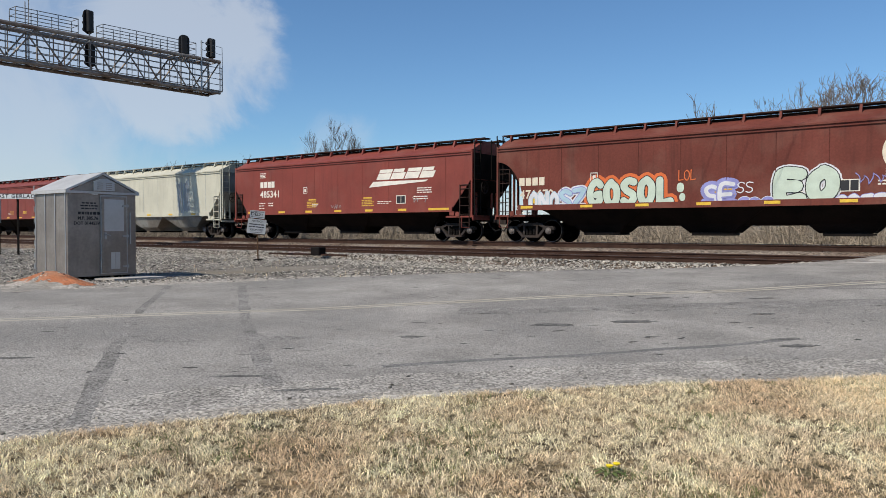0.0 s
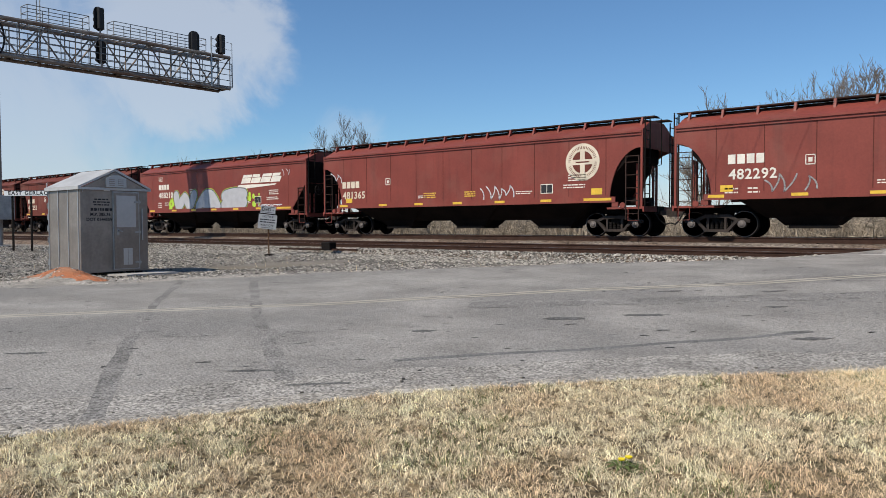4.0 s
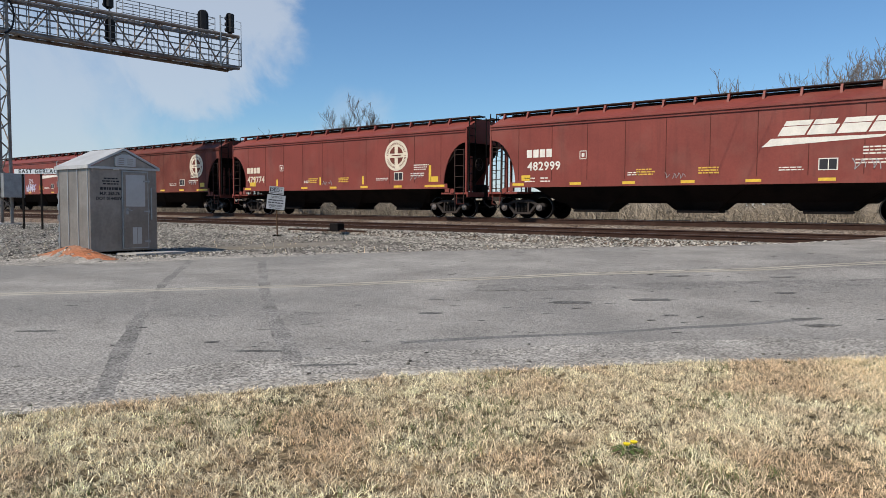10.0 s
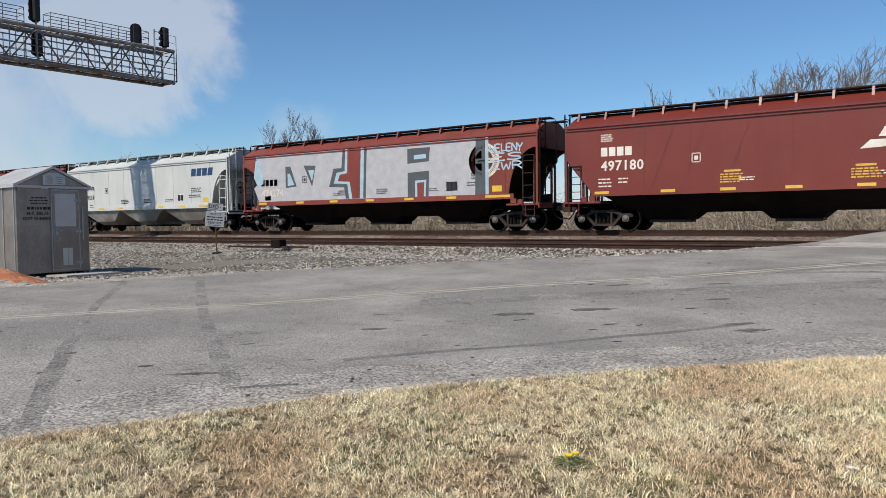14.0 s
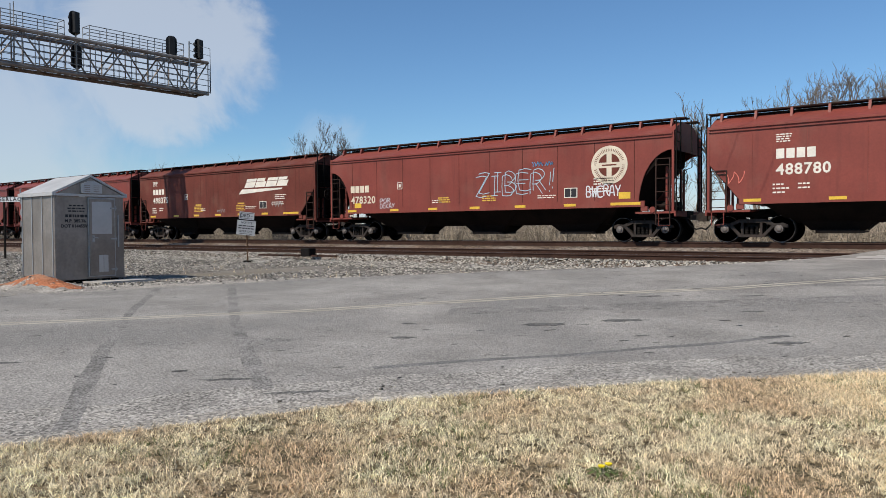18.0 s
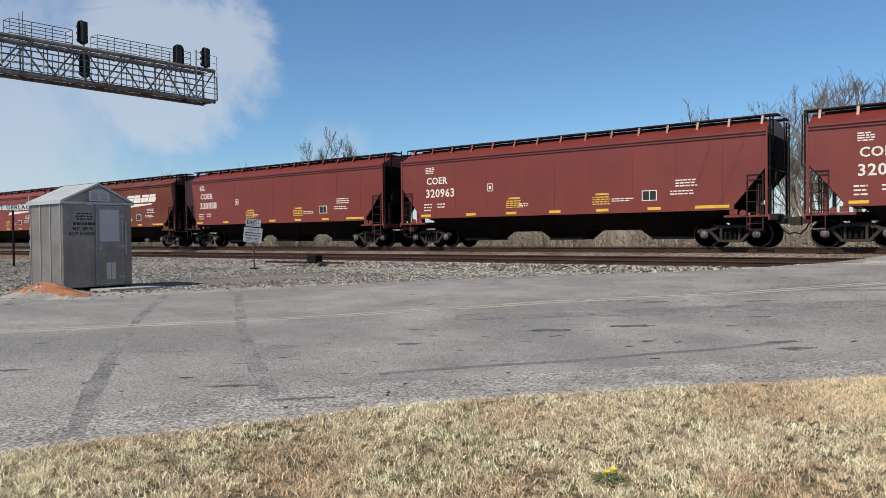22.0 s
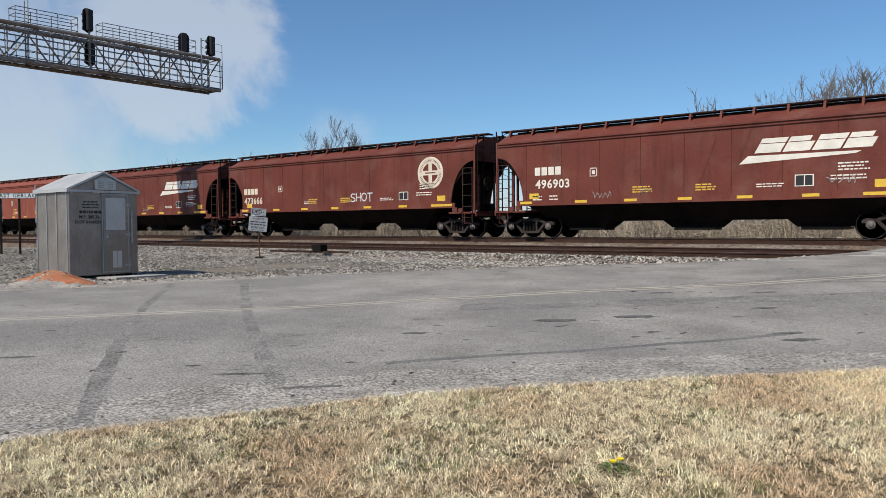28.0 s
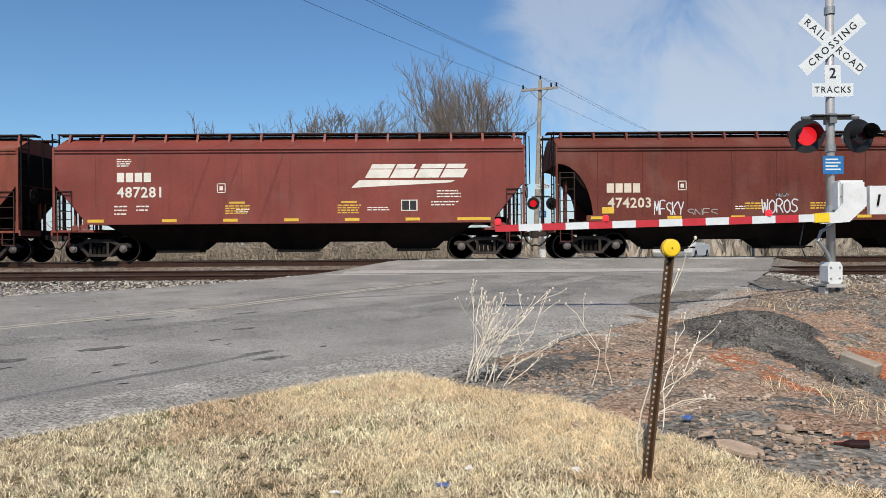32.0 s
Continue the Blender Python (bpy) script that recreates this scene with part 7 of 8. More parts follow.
# ---- dead grass verge ----
verge = strip("grass_verge", [(x - 0.0, y) for x, y in GRASS_EDGE[:7]], [(12, -18), (8, -5.5), (5.2, -0.5), (3.2, 2.5), (2.35, 4.1), (1.85, 5.0), (0.9, 6.6)], lambda gx, gy: ground_z(gx, gy) + 0.025, M["thatch"], 24, 0.3)
tagged(verge, "dead tan grass verge", "grass", kind="structure")


def make_grass():
    rng = np.random.default_rng(11)

    def blades(n, xr, yr, hmin, hmax, wid, name, material, label, mask=None, lean=0.9, free=False, tuft=0.0, each=1):
        x, y = rng.uniform(*xr, n), rng.uniform(*yr, n)
        if tuft:
            # many blades from each root crown
            x, y = np.repeat(x[:n // each], each), np.repeat(y[:n // each], each)
            x, y = x + rng.normal(0, tuft, len(x)), y + rng.normal(0, tuft, len(y))
            n = len(x)
        k = inside(x, y, GRASS_EDGE) if not free else np.ones(n, bool)
        if mask is not None:
            k &= mask(x, y)
        x, y = x[k], y[k]
        m = len(x)
        z = ground_z(x, y) + 0.02
        h = rng.uniform(hmin, hmax, m) * (0.75 + 0.5 * (0.5 + 0.5 * lumps(x, y, 0.3, 1)))
        a, b = rng.uniform(0, np.pi, m), rng.uniform(0, 2 * np.pi, m)
        w = rng.uniform(0.5, 1.0, m) * wid
        l = rng.uniform(0.2, lean, m) * h
        cx, cy, bx, by = np.cos(a) * w, np.sin(a) * w, np.cos(b) * l, np.sin(b) * l
        p0 = np.stack([x - cx, y - cy, z - 0.01], -1)
        p1 = np.stack([x + cx, y + cy, z - 0.01], -1)
        p2 = np.stack([x + cx * 0.7 + bx * 0.5, y + cy * 0.7 + by * 0.5, z + h * 0.62], -1)
        p3 = np.stack([x - cx * 0.7 + bx * 0.5, y - cy * 0.7 + by * 0.5, z + h * 0.62], -1)
        p4 = np.stack([x + bx * 1.25, y + by * 1.25, z + h * 0.85], -1)
        v = np.stack([p0, p1, p2, p3, p4], 1).reshape(-1, 3)
        i = np.arange(m)[:, None] * 5
        me = bpy.data.meshes.new(name)
        f = np.concatenate([i + [0, 1, 2], i + [0, 2, 3], i + [3, 2, 4]], 0)
        me.from_pydata(v.tolist(), [], f.tolist())
        me.materials.append(material)
        tagged(new(name, me), label, "grass", kind="stuff")
    blades(520000, (-6.0, 2.4), (0.6, 7.8), 0.016, 0.054, 0.0027, "dead_grass", M["blade"], "short matted dead tan grass", None, 1.6, False, 0.013, 15)
    blades(95000, (-2.2, 2.4), (3.4, 7.7), 0.04, 0.09, 0.0024, "tall_dead_grass", M["straw"], "taller pale straw-coloured dead grass", lambda x, y: 0.8 * lumps(x, y, 0.3, 4) + (y - 5.6) * 0.25 + np.clip(x - 0.5, -3, 0.2) * 0.5 + rng.normal(0, 0.22, len(x)) > -0.2, 2.0, False, 0.03, 22)
    blades(90000, (-6.0, 2.4), (0.6, 7.8), 0.025, 0.06, 0.0025, "green_grass", M["green"], "scattered green shoots in dead grass", lambda x, y: lumps(x, y, 0.22, 8) + 0.3 * lumps(x, y, 0.05, 2) + np.clip(-x - 0.2, -0.6, 0.5) * 0.3 + 0.5 * np.exp(-(((x + 2.2) / 0.9) ** 2 + ((y - 3.3) / 0.5) ** 2)) > 0.52, 1.4)
    blades(2600, (2.6, 6.2), (5.2, 8.6), 0.06, 0.18, 0.003, "gully_grass", M["straw"], "tall dry grass in the eroded gully", lambda x, y: (((x - 3.75) / 0.75) ** 2 + ((y - 6.6) / 0.8) ** 2 < 1) & (lumps(x, y, 0.2, 4) > -0.1), 1.3, True)
    blades(2500, (4.0, 10), (10.4, 15.0), 0.05, 0.16, 0.004, "bank_grass", M["straw"], "thin dry grass among bank rubble", lambda x, y: ~inside(x, y, ROAD_POLY) & (lumps(x, y, 0.3, 2) > 0.35), 1.3, True)
    blades(2600, (-30, -6), (7.5, 18), 0.06, 0.22, 0.006, "verge_tufts", M["straw"], "sparse dry grass tufts in gravel", lambda x, y: ~inside(x, y, ROAD_POLY) & (lumps(x, y, 0.25, 6) > 0.5), 1.0, True)
    blades(110000, (-12, 8), (-8, 0.6), 0.04, 0.09, 0.006, "dead_grass", M["blade"], "short matted dead tan grass", None, 1.5)


make_grass()


# ---- loose stones ----
def stones(name, n, xr, yr, size, material, label, height, keep=None, seed=1, flat=0.7):
    rng = np.random.default_rng(seed)
    x, y = rng.uniform(*xr, n), rng.uniform(*yr, n)
    if keep is not None:
        k = keep(x, y)
        x, y = x[k], y[k]
    m = len(x)
    z = height(x, y)
    s = rng.uniform(size[0], size[1], m) * rng.uniform(0.6, 1.0, m)
    base = np.array([(-1, -1, -1), (1, -1, -1), (1, 1, -1), (-1, 1, -1), (-1, -1, 1), (1, -1, 1), (1, 1, 1), (-1, 1, 1)], float) * 0.75
    v = base[None] * rng.uniform(0.55, 1.2, (m, 8, 3)) * rng.uniform(0.6, 1.3, (m, 1, 3))
    a = rng.uniform(0, 2 * np.pi, m)
    c, sn = np.cos(a)[:, None], np.sin(a)[:, None]
    v = np.stack([v[..., 0] * c - v[..., 1] * sn, v[..., 0] * sn + v[..., 1] * c, v[..., 2] * flat], -1) * s[:, None, None]
    v += np.stack([x, y, z + s * 0.25], -1)[:, None]
    f = np.array([(4, 5, 6, 7), (0, 1, 5, 4), (1, 2, 6, 5), (2, 3, 7, 6), (3, 0, 4, 7)])
    faces = (np.arange(m)[:, None, None] * 8 + f[None]).reshape(-1, 4)
    return tagged(soup(name, v.reshape(-1, 3), faces, material), label, "stones", kind="stuff")


def near_ballast_z(x, y):
    return np.maximum(np.interp(y, (NEAR_Y - 2.31, NEAR_Y - 1.7, NEAR_Y + 1.7), (-0.82, -0.5, -0.5)), ground_z(x, y))


OFF_ROAD = lambda x, y: ~inside(x, y, ROAD_POLY)
stones("ballast", 44000, (-46, -3.0), (18.6, 21.4), (0.024, 0.058), M["stone"], "loose grey ballast stones beside the track", near_ballast_z, lambda x, y: OFF_ROAD(x, y) & (np.random.default_rng(3).random(len(x)) < np.clip((y - 18.2) / 1.2, 0.15, 1)), 21)
stones("ballast", 5000, (9.5, 30), (18.6, 21.4), (0.03, 0.075), M["stone"], "loose grey ballast stones beside the track", near_ballast_z, OFF_ROAD, 22)
stones("ballast", 9000, (-50, 30), (21.4, 25.2), (0.03, 0.07), M["bed"], "grey ballast stones between the tracks", lambda x, y: np.where(y < 24.4, -0.5, -0.42) + 0 * x, lambda x, y: OFF_ROAD(x, y), 23)
stones("loose_gravel", 42000, (-42, -4), (6.5, 18.8), (0.018, 0.05), M["stone"], "scattered loose grey gravel", ground_z, lambda x, y: OFF_ROAD(x, y) & (np.random.default_rng(6).random(len(x)) < np.clip((seg_dist(x, y, FAR_EDGE) - 0.5) / 1.2, 0.08, 1) * np.clip(0.6 + lumps(x, y, 0.7, 2), 0.2, 1) * np.where(((x + 18.5) / 1.1) ** 2 + ((y - 14.8) / 3.8) ** 2 < 1, 0.12, 1)), 24)
stones("loose_gravel", 2600, (-6.5, 6), (1.5, 15), (0.008, 0.022), M["stone"], "fine loose gravel along the road edge", lambda x, y: np.maximum(ground_z(x, y), road_z(y)), lambda x, y: (seg_dist(x, y, NEAR_EDGE) < 0.5), 25)
stones("stone_rubble", 62000, (0.9, 10.5), (3.2, 15.5), (0.008, 0.027), M["chip"], "flat broken stone rubble on the bank", ground_z, lambda x, y: OFF_ROAD(x, y) & ~inside(x, y, GRASS_EDGE), 26, 0.6)
stones("stone_rubble", 110, (2.2, 6.5), (4.2, 9.5), (0.03, 0.065), M["chip"], "larger flat broken slabs on the bank", ground_z, lambda x, y: OFF_ROAD(x, y) & ~inside(x, y, GRASS_EDGE), 27, 0.35)

stones("dark_chippings", 5000, (0.4, 3.6), (7.2, 10.6), (0.01, 0.03), M["tarmac"], "dark crumbled asphalt chippings beside the road", ground_z, lambda x, y: OFF_ROAD(x, y) & ~inside(x, y, GRASS_EDGE) & (seg_dist(x, y, [(0.7, 7.95), (1.5, 8.2), (2.4, 9.2)]) < 0.75), 28, 0.5)


def spill_z(x, y):
    """The top of the broken asphalt apron."""
    return ground_z(x, y) + 0.085


stones("dark_chippings", 9000, (3.3, 5.7), (7.6, 10.9), (0.008, 0.022), M["tarmac"], "dark loose chippings on the broken asphalt apron", spill_z, lambda x, y: ((((x - 4.35) / 0.85) ** 2 + ((y - 10.0) / 0.85) ** 2) < 1) | ((((x - 4.5) / 0.38) ** 2 + ((y - 8.75) / 1.05) ** 2) < 1), 29, 0.6)

# ---- soil patches on the bank and by the cabinet ----
def drape(name, cx, cy, rx, ry, turn, material, lift, seed, label, category, rings=7, n=26):
    """An uneven sheet laid over the ground."""
    rng = random.Random(seed)
    ca, sa = math.cos(radians(turn)), math.sin(radians(turn))
    edge = [1 + rng.uniform(-0.25, 0.25) for _ in range(n)]
    verts, faces = [], []
    for r in range(rings + 1):
        q = r / rings
        for k in range(n):
            a = math.tau * k / n
            px, py = rx * q * edge[k] * math.cos(a), ry * q * edge[k] * math.sin(a)
            x, y = cx + ca * px - sa * py, cy + sa * px + ca * py
            verts.append((x, y, ground_at(x, y) + lift * (1 - q ** 6) - 0.012 * (r == rings)))
    for r in range(rings):
        for k in range(n):
            a, b = r * n + k, r * n + (k + 1) % n
            faces.append((a, b, b + n, a + n))
    return tagged(soup(name, verts, faces, material), label, category, kind="structure")


drape("rubble_bank", 4.6, 8.2, 3.6, 4.0, 20, M["rubble"], 0.012, 1, "brown shale rubble on the roadside bank", "rubble bank", 16, 40)
drape("red_clay", 3.62, 8.2, 1.6, 0.36, 88, M["redsoil"], 0.012, 2, "bare red clay below the broken asphalt lip", "red clay")
drape("red_clay", 5.75, 8.6, 1.0, 0.9, 20, M["redsoil"], 0.03, 3, "bare red clay on the bank", "red clay")
drape("red_clay", 3.7, 5.0, 1.3, 0.7, 20, M["redsoil"], 0.010, 4, "bare red clay among rubble", "red clay")
drape("red_clay", -17.7, 7.95, 1.7, 0.62, 3, M["redsoil"], 0.02, 5, "heap of bright red clay beside the cabinet", "red clay")
drape("asphalt_spill", 4.35, 10.0, 0.95, 1.0, -60, M["tarmac"], 0.09, 6, "dark broken asphalt apron over the bank", "asphalt", 10, 40)
drape("asphalt_spill", 4.5, 8.75, 1.25, 0.48, -82, M["tarmac"], 0.11, 9, "dark broken asphalt apron sliding down the bank", "asphalt", 10, 40)
drape("asphalt_spill", 1.55, 8.35, 0.95, 0.42, 45, M["tarmac"], 0.014, 7, "dark crumbled asphalt beside the road", "asphalt")
drape("dark_gravel", -18.5, 14.8, 3.9, 1.0, 82, M["earth"], 0.02, 8, "dark trodden earth path through the gravel", "earth")


# ---- timber baulk end and litter ----
bm = bmesh.new()
box(bm, -0.2, 0.2, -0.075, 0.075, -0.07, 0.07)
bmesh.ops.bevel(bm, geom=list(bm.edges), offset=0.012, segments=1, affect="EDGES")
b = tagged(link("timber_baulk", bm, M["timber"]), "weathered broken timber baulk sticking out of the bank", "timber")
b.matrix_basis = pose(4.94, 8.45, ground_at(4.94, 8.45) + 0.1, 8, 14, -58)
bm = bmesh.new()
lathe(bm, [(-0.12, 0.001), (-0.12, 0.03), (-0.115, 0.034), (0.02, 0.034), (0.045, 0.026), (0.07, 0.014), (0.115, 0.013), (0.118, 0.016), (0.13, 0.016), (0.131, 0.001)], 16, "x")
b = tagged(link("glass_bottle", bm, M["bottle"]), "empty brown glass bottle lying on rubble", "bottle")
b.matrix_basis = pose(2.84, 5.03, ground_at(2.84, 5.03) + 0.04, 0, 8, 148) @ Matrix.Scale(0.8, 4)
for x, y, w, d, tn in ((2.1, 4.95, 0.2, 0.1, 140), (2.35, 5.3, 0.09, 0.06, 60), (2.0, 5.25, 0.08, 0.05, 10), (2.6, 5.4, 0.08, 0.06, 80), (1.2, 5.48, 0.05, 0.04, 30), (2.5, 5.05, 0.07, 0.05, 110)):
    bm = bmesh.new()
    rr = random.Random(int(x * 100))
    prism(bm, [(w * q * math.cos(math.tau * k / 7), d * q * math.sin(math.tau * k / 7)) for k in range(7) for q in (rr.uniform(0.6, 1.15),)], -0.014, 0.014, "z")
    bmesh.ops.bevel(bm, geom=list(bm.edges), offset=0.004, segments=1, affect="EDGES")
    b = tagged(link("broken_slab", bm, M["chip"]), "flat broken stone slab lying on the bank", "stone slab", "broken slabs")
    b.matrix_basis = pose(x, y, ground_at(x, y) + 0.03, rr.uniform(-8, 8), rr.uniform(-8, 8), tn)
for i, (x, y, sx, mm, lb) in enumerate(((0.24, 4.2, 0.03, "litter_blue", "crumpled blue and white wrapper in dead grass"), (2.0, 5.62, 0.035, "litter_blue", "crumpled blue wrapper on rubble"), (0.39, 4.48, 0.022, "litter_white", "scrap of white paper in dead grass"), (0.98, 4.46, 0.022, "litter_white", "scrap of white paper in dead grass"), (-0.3, 4.13, 0.02, "litter_white", "scrap of white paper in dead grass"))):
    rng = random.Random(60 + i)
    bm = bmesh.new()
    bmesh.ops.create_icosphere(bm, subdivisions=2, radius=sx)
    for v in bm.verts:
        v.co = Vector((v.co.x * 1.4, v.co.y, v.co.z * 0.5)) * rng.uniform(0.6, 1.2)
    b = tagged(link("litter", bm, M[mm]), lb, "litter", "litter")
    b.matrix_basis = pose(x, y, ground_at(x, y) + 0.045, 0, 0, 40 * i)


def dandelion(x, y):
    z = ground_at(x, y)
    top = empty("dandelion", pose(x, y, z))
    tagged(top, "small yellow dandelion flowering in dead grass", "flower")
    for k in range(2):
        bm = bmesh.new()
        lathe(bm, [(0.06, 0.002), (0.066, 0.016), (0.074, 0.02), (0.078, 0.004)], 12, "z", (0.03 * k, 0.02 * k, 0.012 * k))
        part("flower_head", bm, M["flower"], top)
        bm = bmesh.new()
        tube(bm, [(0.01 * k, 0, 0), (0.03 * k, 0.02 * k, 0.065 + 0.012 * k)], 0.0025, 5)
        part("stalk", bm, M["green"], top)
    for k in range(9):
        a = math.tau * k / 9
        bm = bmesh.new()
        c, s = math.cos(a), math.sin(a)
        vs = [bm.verts.new(p) for p in ((0.005 * c, 0.005 * s, 0.025), (0.05 * c - 0.014 * s, 0.05 * s + 0.014 * c, 0.05), (0.11 * c, 0.11 * s, 0.035), (0.05 * c + 0.014 * s, 0.05 * s - 0.014 * c, 0.05))]
        bm.faces.new(vs)
        part("leaf", bm, M["green"], top)


dandelion(-1.55, 3.5)


# ---- track furniture ----
def switch_gear():
    x, y = -21.7, 20.35
    top = empty("track_junction_box", pose(x, y, -0.56))
    tagged(top, "small dark steel box with rusty bars at the track edge", "junction box")
    bm = bmesh.new()
    box(bm, -0.25, 0.25, -0.2, 0.2, 0, 0.34)
    bmesh.ops.bevel(bm, geom=list(bm.edges), offset=0.03, segments=1, affect="EDGES")
    part("box", bm, M["dark"], top)
    for k in range(3):
        bm = bmesh.new()
        box(bm, -2.8 + 0.8 * k, -0.3 + 0.9 * k, -0.25 + 0.16 * k, -0.18 + 0.16 * k, 0.0, 0.07)
        part("bar", bm, M["rail"], top, "rusty loose bar")


switch_gear()


# ---- utility poles and wires ----
def utility_pole(x, y, height, lean, turn):
    z = ground_at(x, y)
    top = empty("utility_pole", pose(x, y, z, 0, lean, turn))
    tagged(top, "weathered wooden utility pole with a crossarm and insulators", "utility pole", "utility poles")
    bm = bmesh.new()
    tube(bm, [(0, 0, -0.5), (0, 0, height)], 0.19, 10, 0.11)
    part("pole", bm, M["timber"], top)
    bm = bmesh.new()
    box(bm, -1.15, 1.15, -0.17, -0.06, height - 0.66, height - 0.52)
    part("crossarm", bm, M["timber"], top)
    for s in (-1, 1):
        bm = bmesh.new()
        tube(bm, [(s * 0.62, -0.12, height - 0.62), (0, -0.12, height - 1.25)], 0.025, 5)
        part("arm_brace", bm, M["steel"], top)
    for px, pz in ((-1.08, height - 0.52), (1.08, height - 0.52), (0.75, height - 0.52), (0, height)):
        bm = bmesh.new()
        lathe(bm, [(pz, 0.03), (pz + 0.08, 0.07), (pz + 0.14, 0.05), (pz + 0.22, 0.06), (pz + 0.26, 0.03)], 8, "z", (px, -0.1 if px else 0, 0))
        part("insulator", bm, M["dark"], top, "dark insulator")
    return top


POLES = [((-23.0, -7.5), 12.0, 0.0), ((6.5, 44.5), 11.4, 2.0), ((42.0, 93.0), 12.0, 0.0)]
tops = []
for (x, y), h, lean in POLES:
    utility_pole(x, y, h, lean, -30)
    tops.append(Vector((x + 0.4 * (lean > 0), y, ground_at(x, y) + h)))
across = Vector((math.cos(radians(-30)), math.sin(radians(-30)), 0))
for i, off in enumerate((-1.08, 1.08, 0.0)):
    for a, b in zip(tops, tops[1:]):
        bm = bmesh.new()
        p, q = a + across * off + Vector((0, 0, 0.2 if off == 0 else -0.3)), b + across * off + Vector((0, 0, 0.2 if off == 0 else -0.3))
        pts = [p + (q - p) * t - Vector((0, 0, 1.1 * 4 * t * (1 - t))) for t in (k / 24 for k in range(25))]
        tube(bm, pts, 0.008, 4)
        tagged(link("overhead_wire", bm, M["black"]), "thin dark overhead power line", "overhead wire", "overhead wires")

# ---- pickup waiting beyond the crossing ----
def pickup(x, y, turn):
    z = float(road_z(y))
    top = empty("pickup_truck", pose(x, y, z, 0, 0, turn))
    tagged(top, "white pickup truck waiting on the road beyond the tracks", "pickup truck")
    bm = bmesh.new()
    prism(bm, [(-2.75, 0.45), (2.75, 0.45), (2.8, 0.75), (2.72, 1.05), (1.35, 1.15), (-2.75, 1.12)], -0.98, 0.98)
    bmesh.ops.bevel(bm, geom=list(bm.edges), offset=0.05, segments=2, affect="EDGES")
    part("body", bm, M["gate_white"], top)
    bm = bmesh.new()
    prism(bm, [(-0.85, 1.12), (1.4, 1.12), (0.75, 1.82), (-0.75, 1.85)], -0.88, 0.88)
    bmesh.ops.bevel(bm, geom=list(bm.edges), offset=0.05, segments=2, affect="EDGES")
    cab = part("cab", bm, M["gate_white"], top)
    bm = bmesh.new()
    prism(bm, [(-0.65, 1.2), (1.15, 1.2), (0.68, 1.74), (-0.6, 1.76)], -0.885, 0.885)
    part("side_windows", bm, M["glass"], cab, "dark side glass")
    bm = bmesh.new()
    vs = [bm.verts.new(p) for p in ((1.405, -0.78, 1.2), (1.405, 0.78, 1.2), (0.84, 0.74, 1.76), (0.84, -0.74, 1.76))]
    bm.faces.new(vs)
    part("windscreen", bm, M["glass"], cab)
    for sx in (-1.75, 1.8):
        for s in (-1, 1):
            bm = bmesh.new()
            lathe(bm, [(s * 0.78, 0.36), (s * 0.80, 0.40), (s * 1.0, 0.40), (s * 1.01, 0.35)], 20, "y", (sx, 0, 0.40))
            w = part("wheel", bm, M["rubber"], top)
            bm = bmesh.new()
            lathe(bm, [(s * 1.0, 0.22), (s * 1.015, 0.2)], 14, "y", (sx, 0, 0.40))
            part("rim", bm, M["steel"], w)
    bm = bmesh.new()
    box(bm, 2.74, 2.86, -0.95, 0.95, 0.48, 0.68)
    part("bumper", bm, M["steel"], top)
    bm = bmesh.new()
    box(bm, 2.76, 2.82, -0.6, 0.6, 0.74, 1.0)
    part("grille", bm, M["black"], top)
    for s in (-1, 1):
        bm = bmesh.new()
        box(bm, 2.74, 2.80, s * 0.78 - 0.14, s * 0.78 + 0.14, 0.78, 0.98)
        part("headlight", bm, M["sign_white"], top)


pickup(14.0, 40.0, 240)


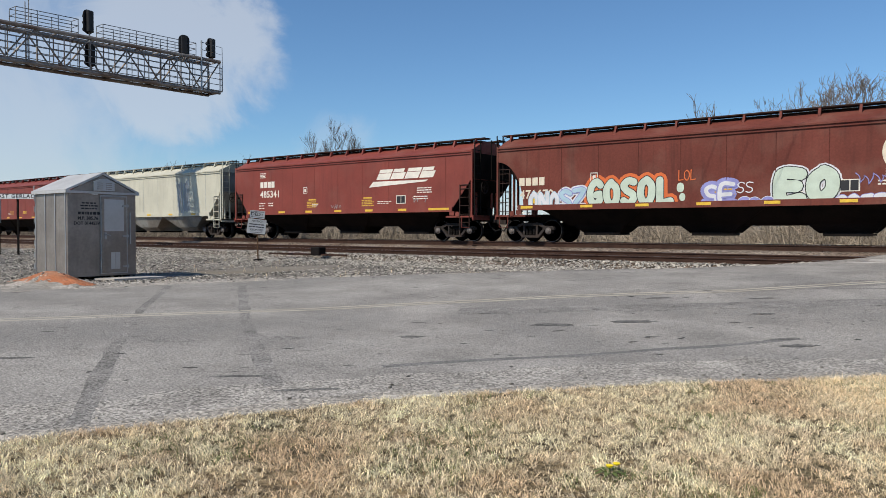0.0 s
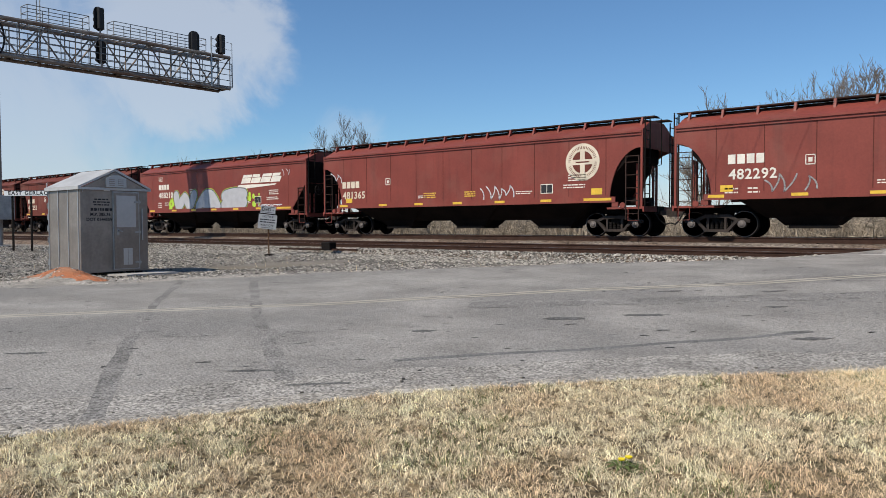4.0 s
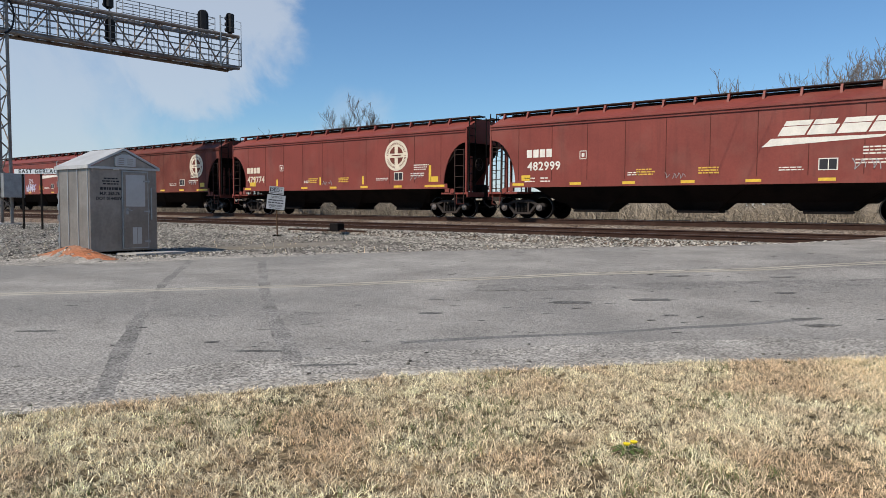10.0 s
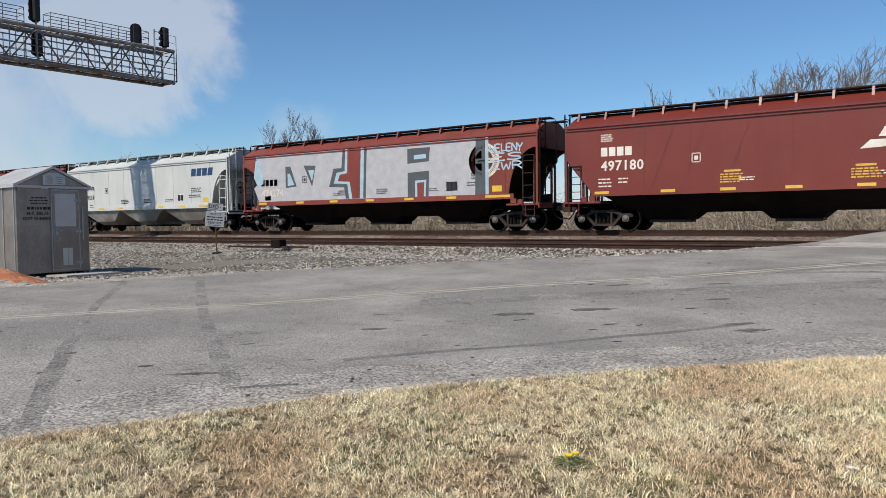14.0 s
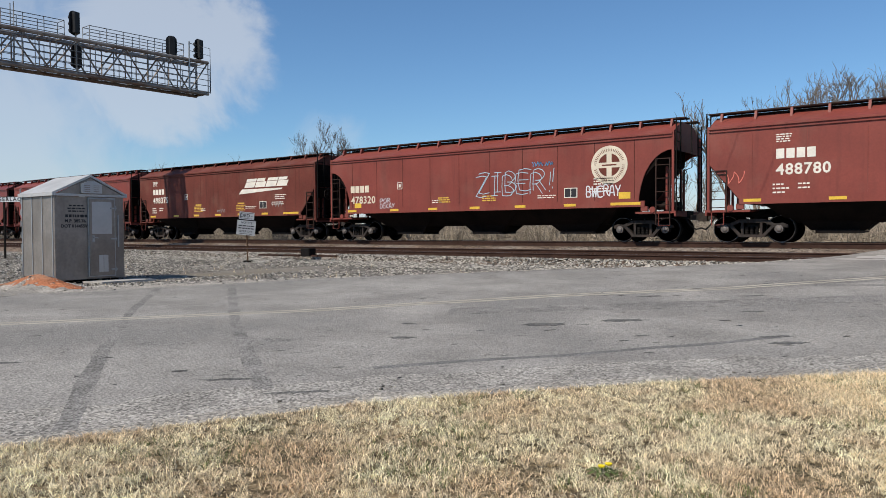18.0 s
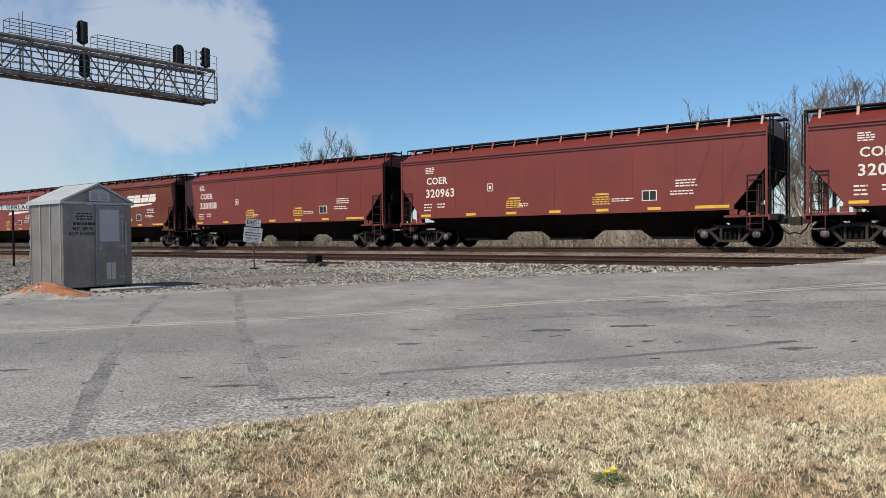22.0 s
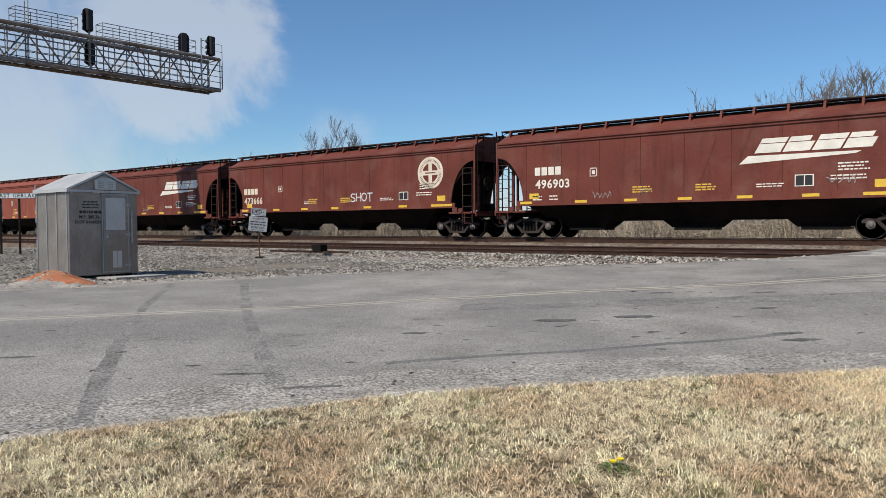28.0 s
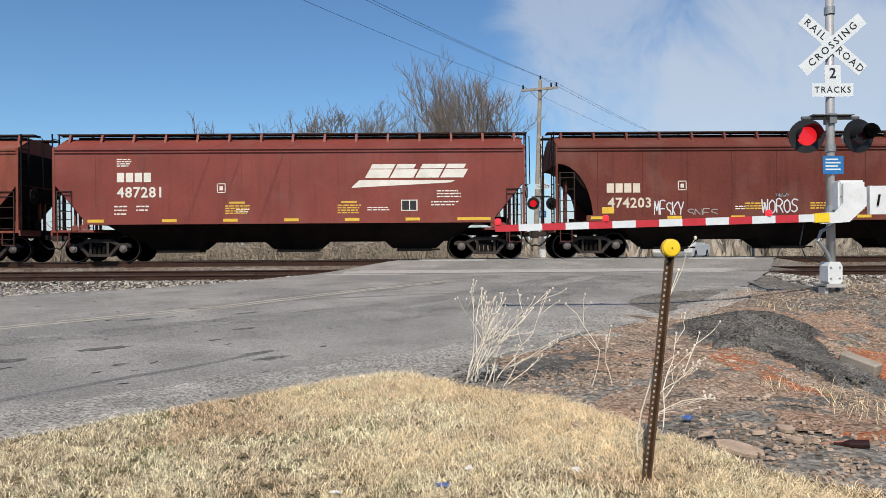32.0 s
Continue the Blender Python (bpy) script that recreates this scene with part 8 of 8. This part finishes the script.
# ---- crossing panels ----
def crossing_panels(y0, z0, cant, xa, xb, skew):
    top = empty("crossing_surface", pose(0, y0, z0))
    tagged(top, "pale concrete crossing panels between and beside the rails", "crossing panel", "crossing surfaces", "structure")
    for (ya, yb) in ((-0.66, -0.02), (0.02, 0.66), (-1.32, -0.84), (0.84, 1.32)):
        n = 5
        for k in range(n):
            x0 = xa + (xb - xa) * k / n + skew * (ya + yb) / 2
            x1 = xa + (xb - xa) * (k + 1) / n + skew * (ya + yb) / 2 - 0.02
            bm = bmesh.new()
            za, zb = cant * ya / 1.51, cant * yb / 1.51
            v = [bm.verts.new(p) for p in ((x0, ya, za - 0.1), (x1, ya, za - 0.1), (x1, yb, zb - 0.1), (x0, yb, zb - 0.1), (x0, ya, za), (x1, ya, za), (x1, yb, zb), (x0, yb, zb))]
            for f in ((3, 2, 1, 0), (4, 5, 6, 7), (0, 1, 5, 4), (1, 2, 6, 5), (2, 3, 7, 6), (3, 0, 4, 7)):
                bm.faces.new([v[i] for i in f])
            part("panel", bm, M["panel_board"] if (k in (0, n - 1) or abs(ya) < 0.7) else M["asphalt"], top)


crossing_panels(NEAR_Y, -0.288, CANT, -2.3, 9.6, 0.6)
crossing_panels(FAR_Y, 0.003, 0.0, 0.4, 12.2, 0.6)

# ---- timber ties, those of the near track singly ----
bm = bmesh.new()
box(bm, -0.115, 0.115, -1.3, 1.3, -0.18, 0.0)
for s in (-0.755, 0.755):
    box(bm, -0.095, 0.095, s - 0.19, s + 0.19, 0.0, 0.018)
    for q in (-0.12, 0.12):
        box(bm, -0.05, -0.02, s + q - 0.02, s + q + 0.02, 0.018, 0.055)
        box(bm, 0.02, 0.05, s + q - 0.02, s + q + 0.02, 0.018, 0.055)
first_tie = part("tie", bm, M["tie"], near_track)
tie_rng = random.Random(9)
first_tie.matrix_basis = pose(-60, 0, -0.203, math.degrees(CANT / 1.51), 0, 0)
for k in range(1, 165):
    xx = -60 + 0.53 * k
    if -3.0 < xx < 10.3:
        continue
    again(first_tie, near_track, pose(xx + tie_rng.uniform(-0.03, 0.03), tie_rng.uniform(-0.06, 0.06), -0.203, math.degrees(CANT / 1.51), 0, tie_rng.uniform(-1.5, 1.5)))
bm = bmesh.new()
for k in range(230):
    xx = -95 + 0.53 * k
    if 0 < xx < 13:
        continue
    box(bm, xx - 0.115, xx + 0.115, -1.3, 1.3, -0.383, -0.203)
    for s in (-0.755, 0.755):
        box(bm, xx - 0.095, xx + 0.095, s - 0.19, s + 0.19, -0.203, -0.185)
tagged(part("ties", bm, M["tie"], far_track), kind="stuff")


def motions():
    """The train runs along the far track at an even speed."""
    for car, hx, i in train:
        mid = (COUPLING[i] + COUPLING[i + 1]) / 2
        walk(car, [(t, pose(mid - SPEED * t, FAR_Y, 0.004)) for t in (0.0, 8.0, 16.0, 24.0, 32.0)])


motions()
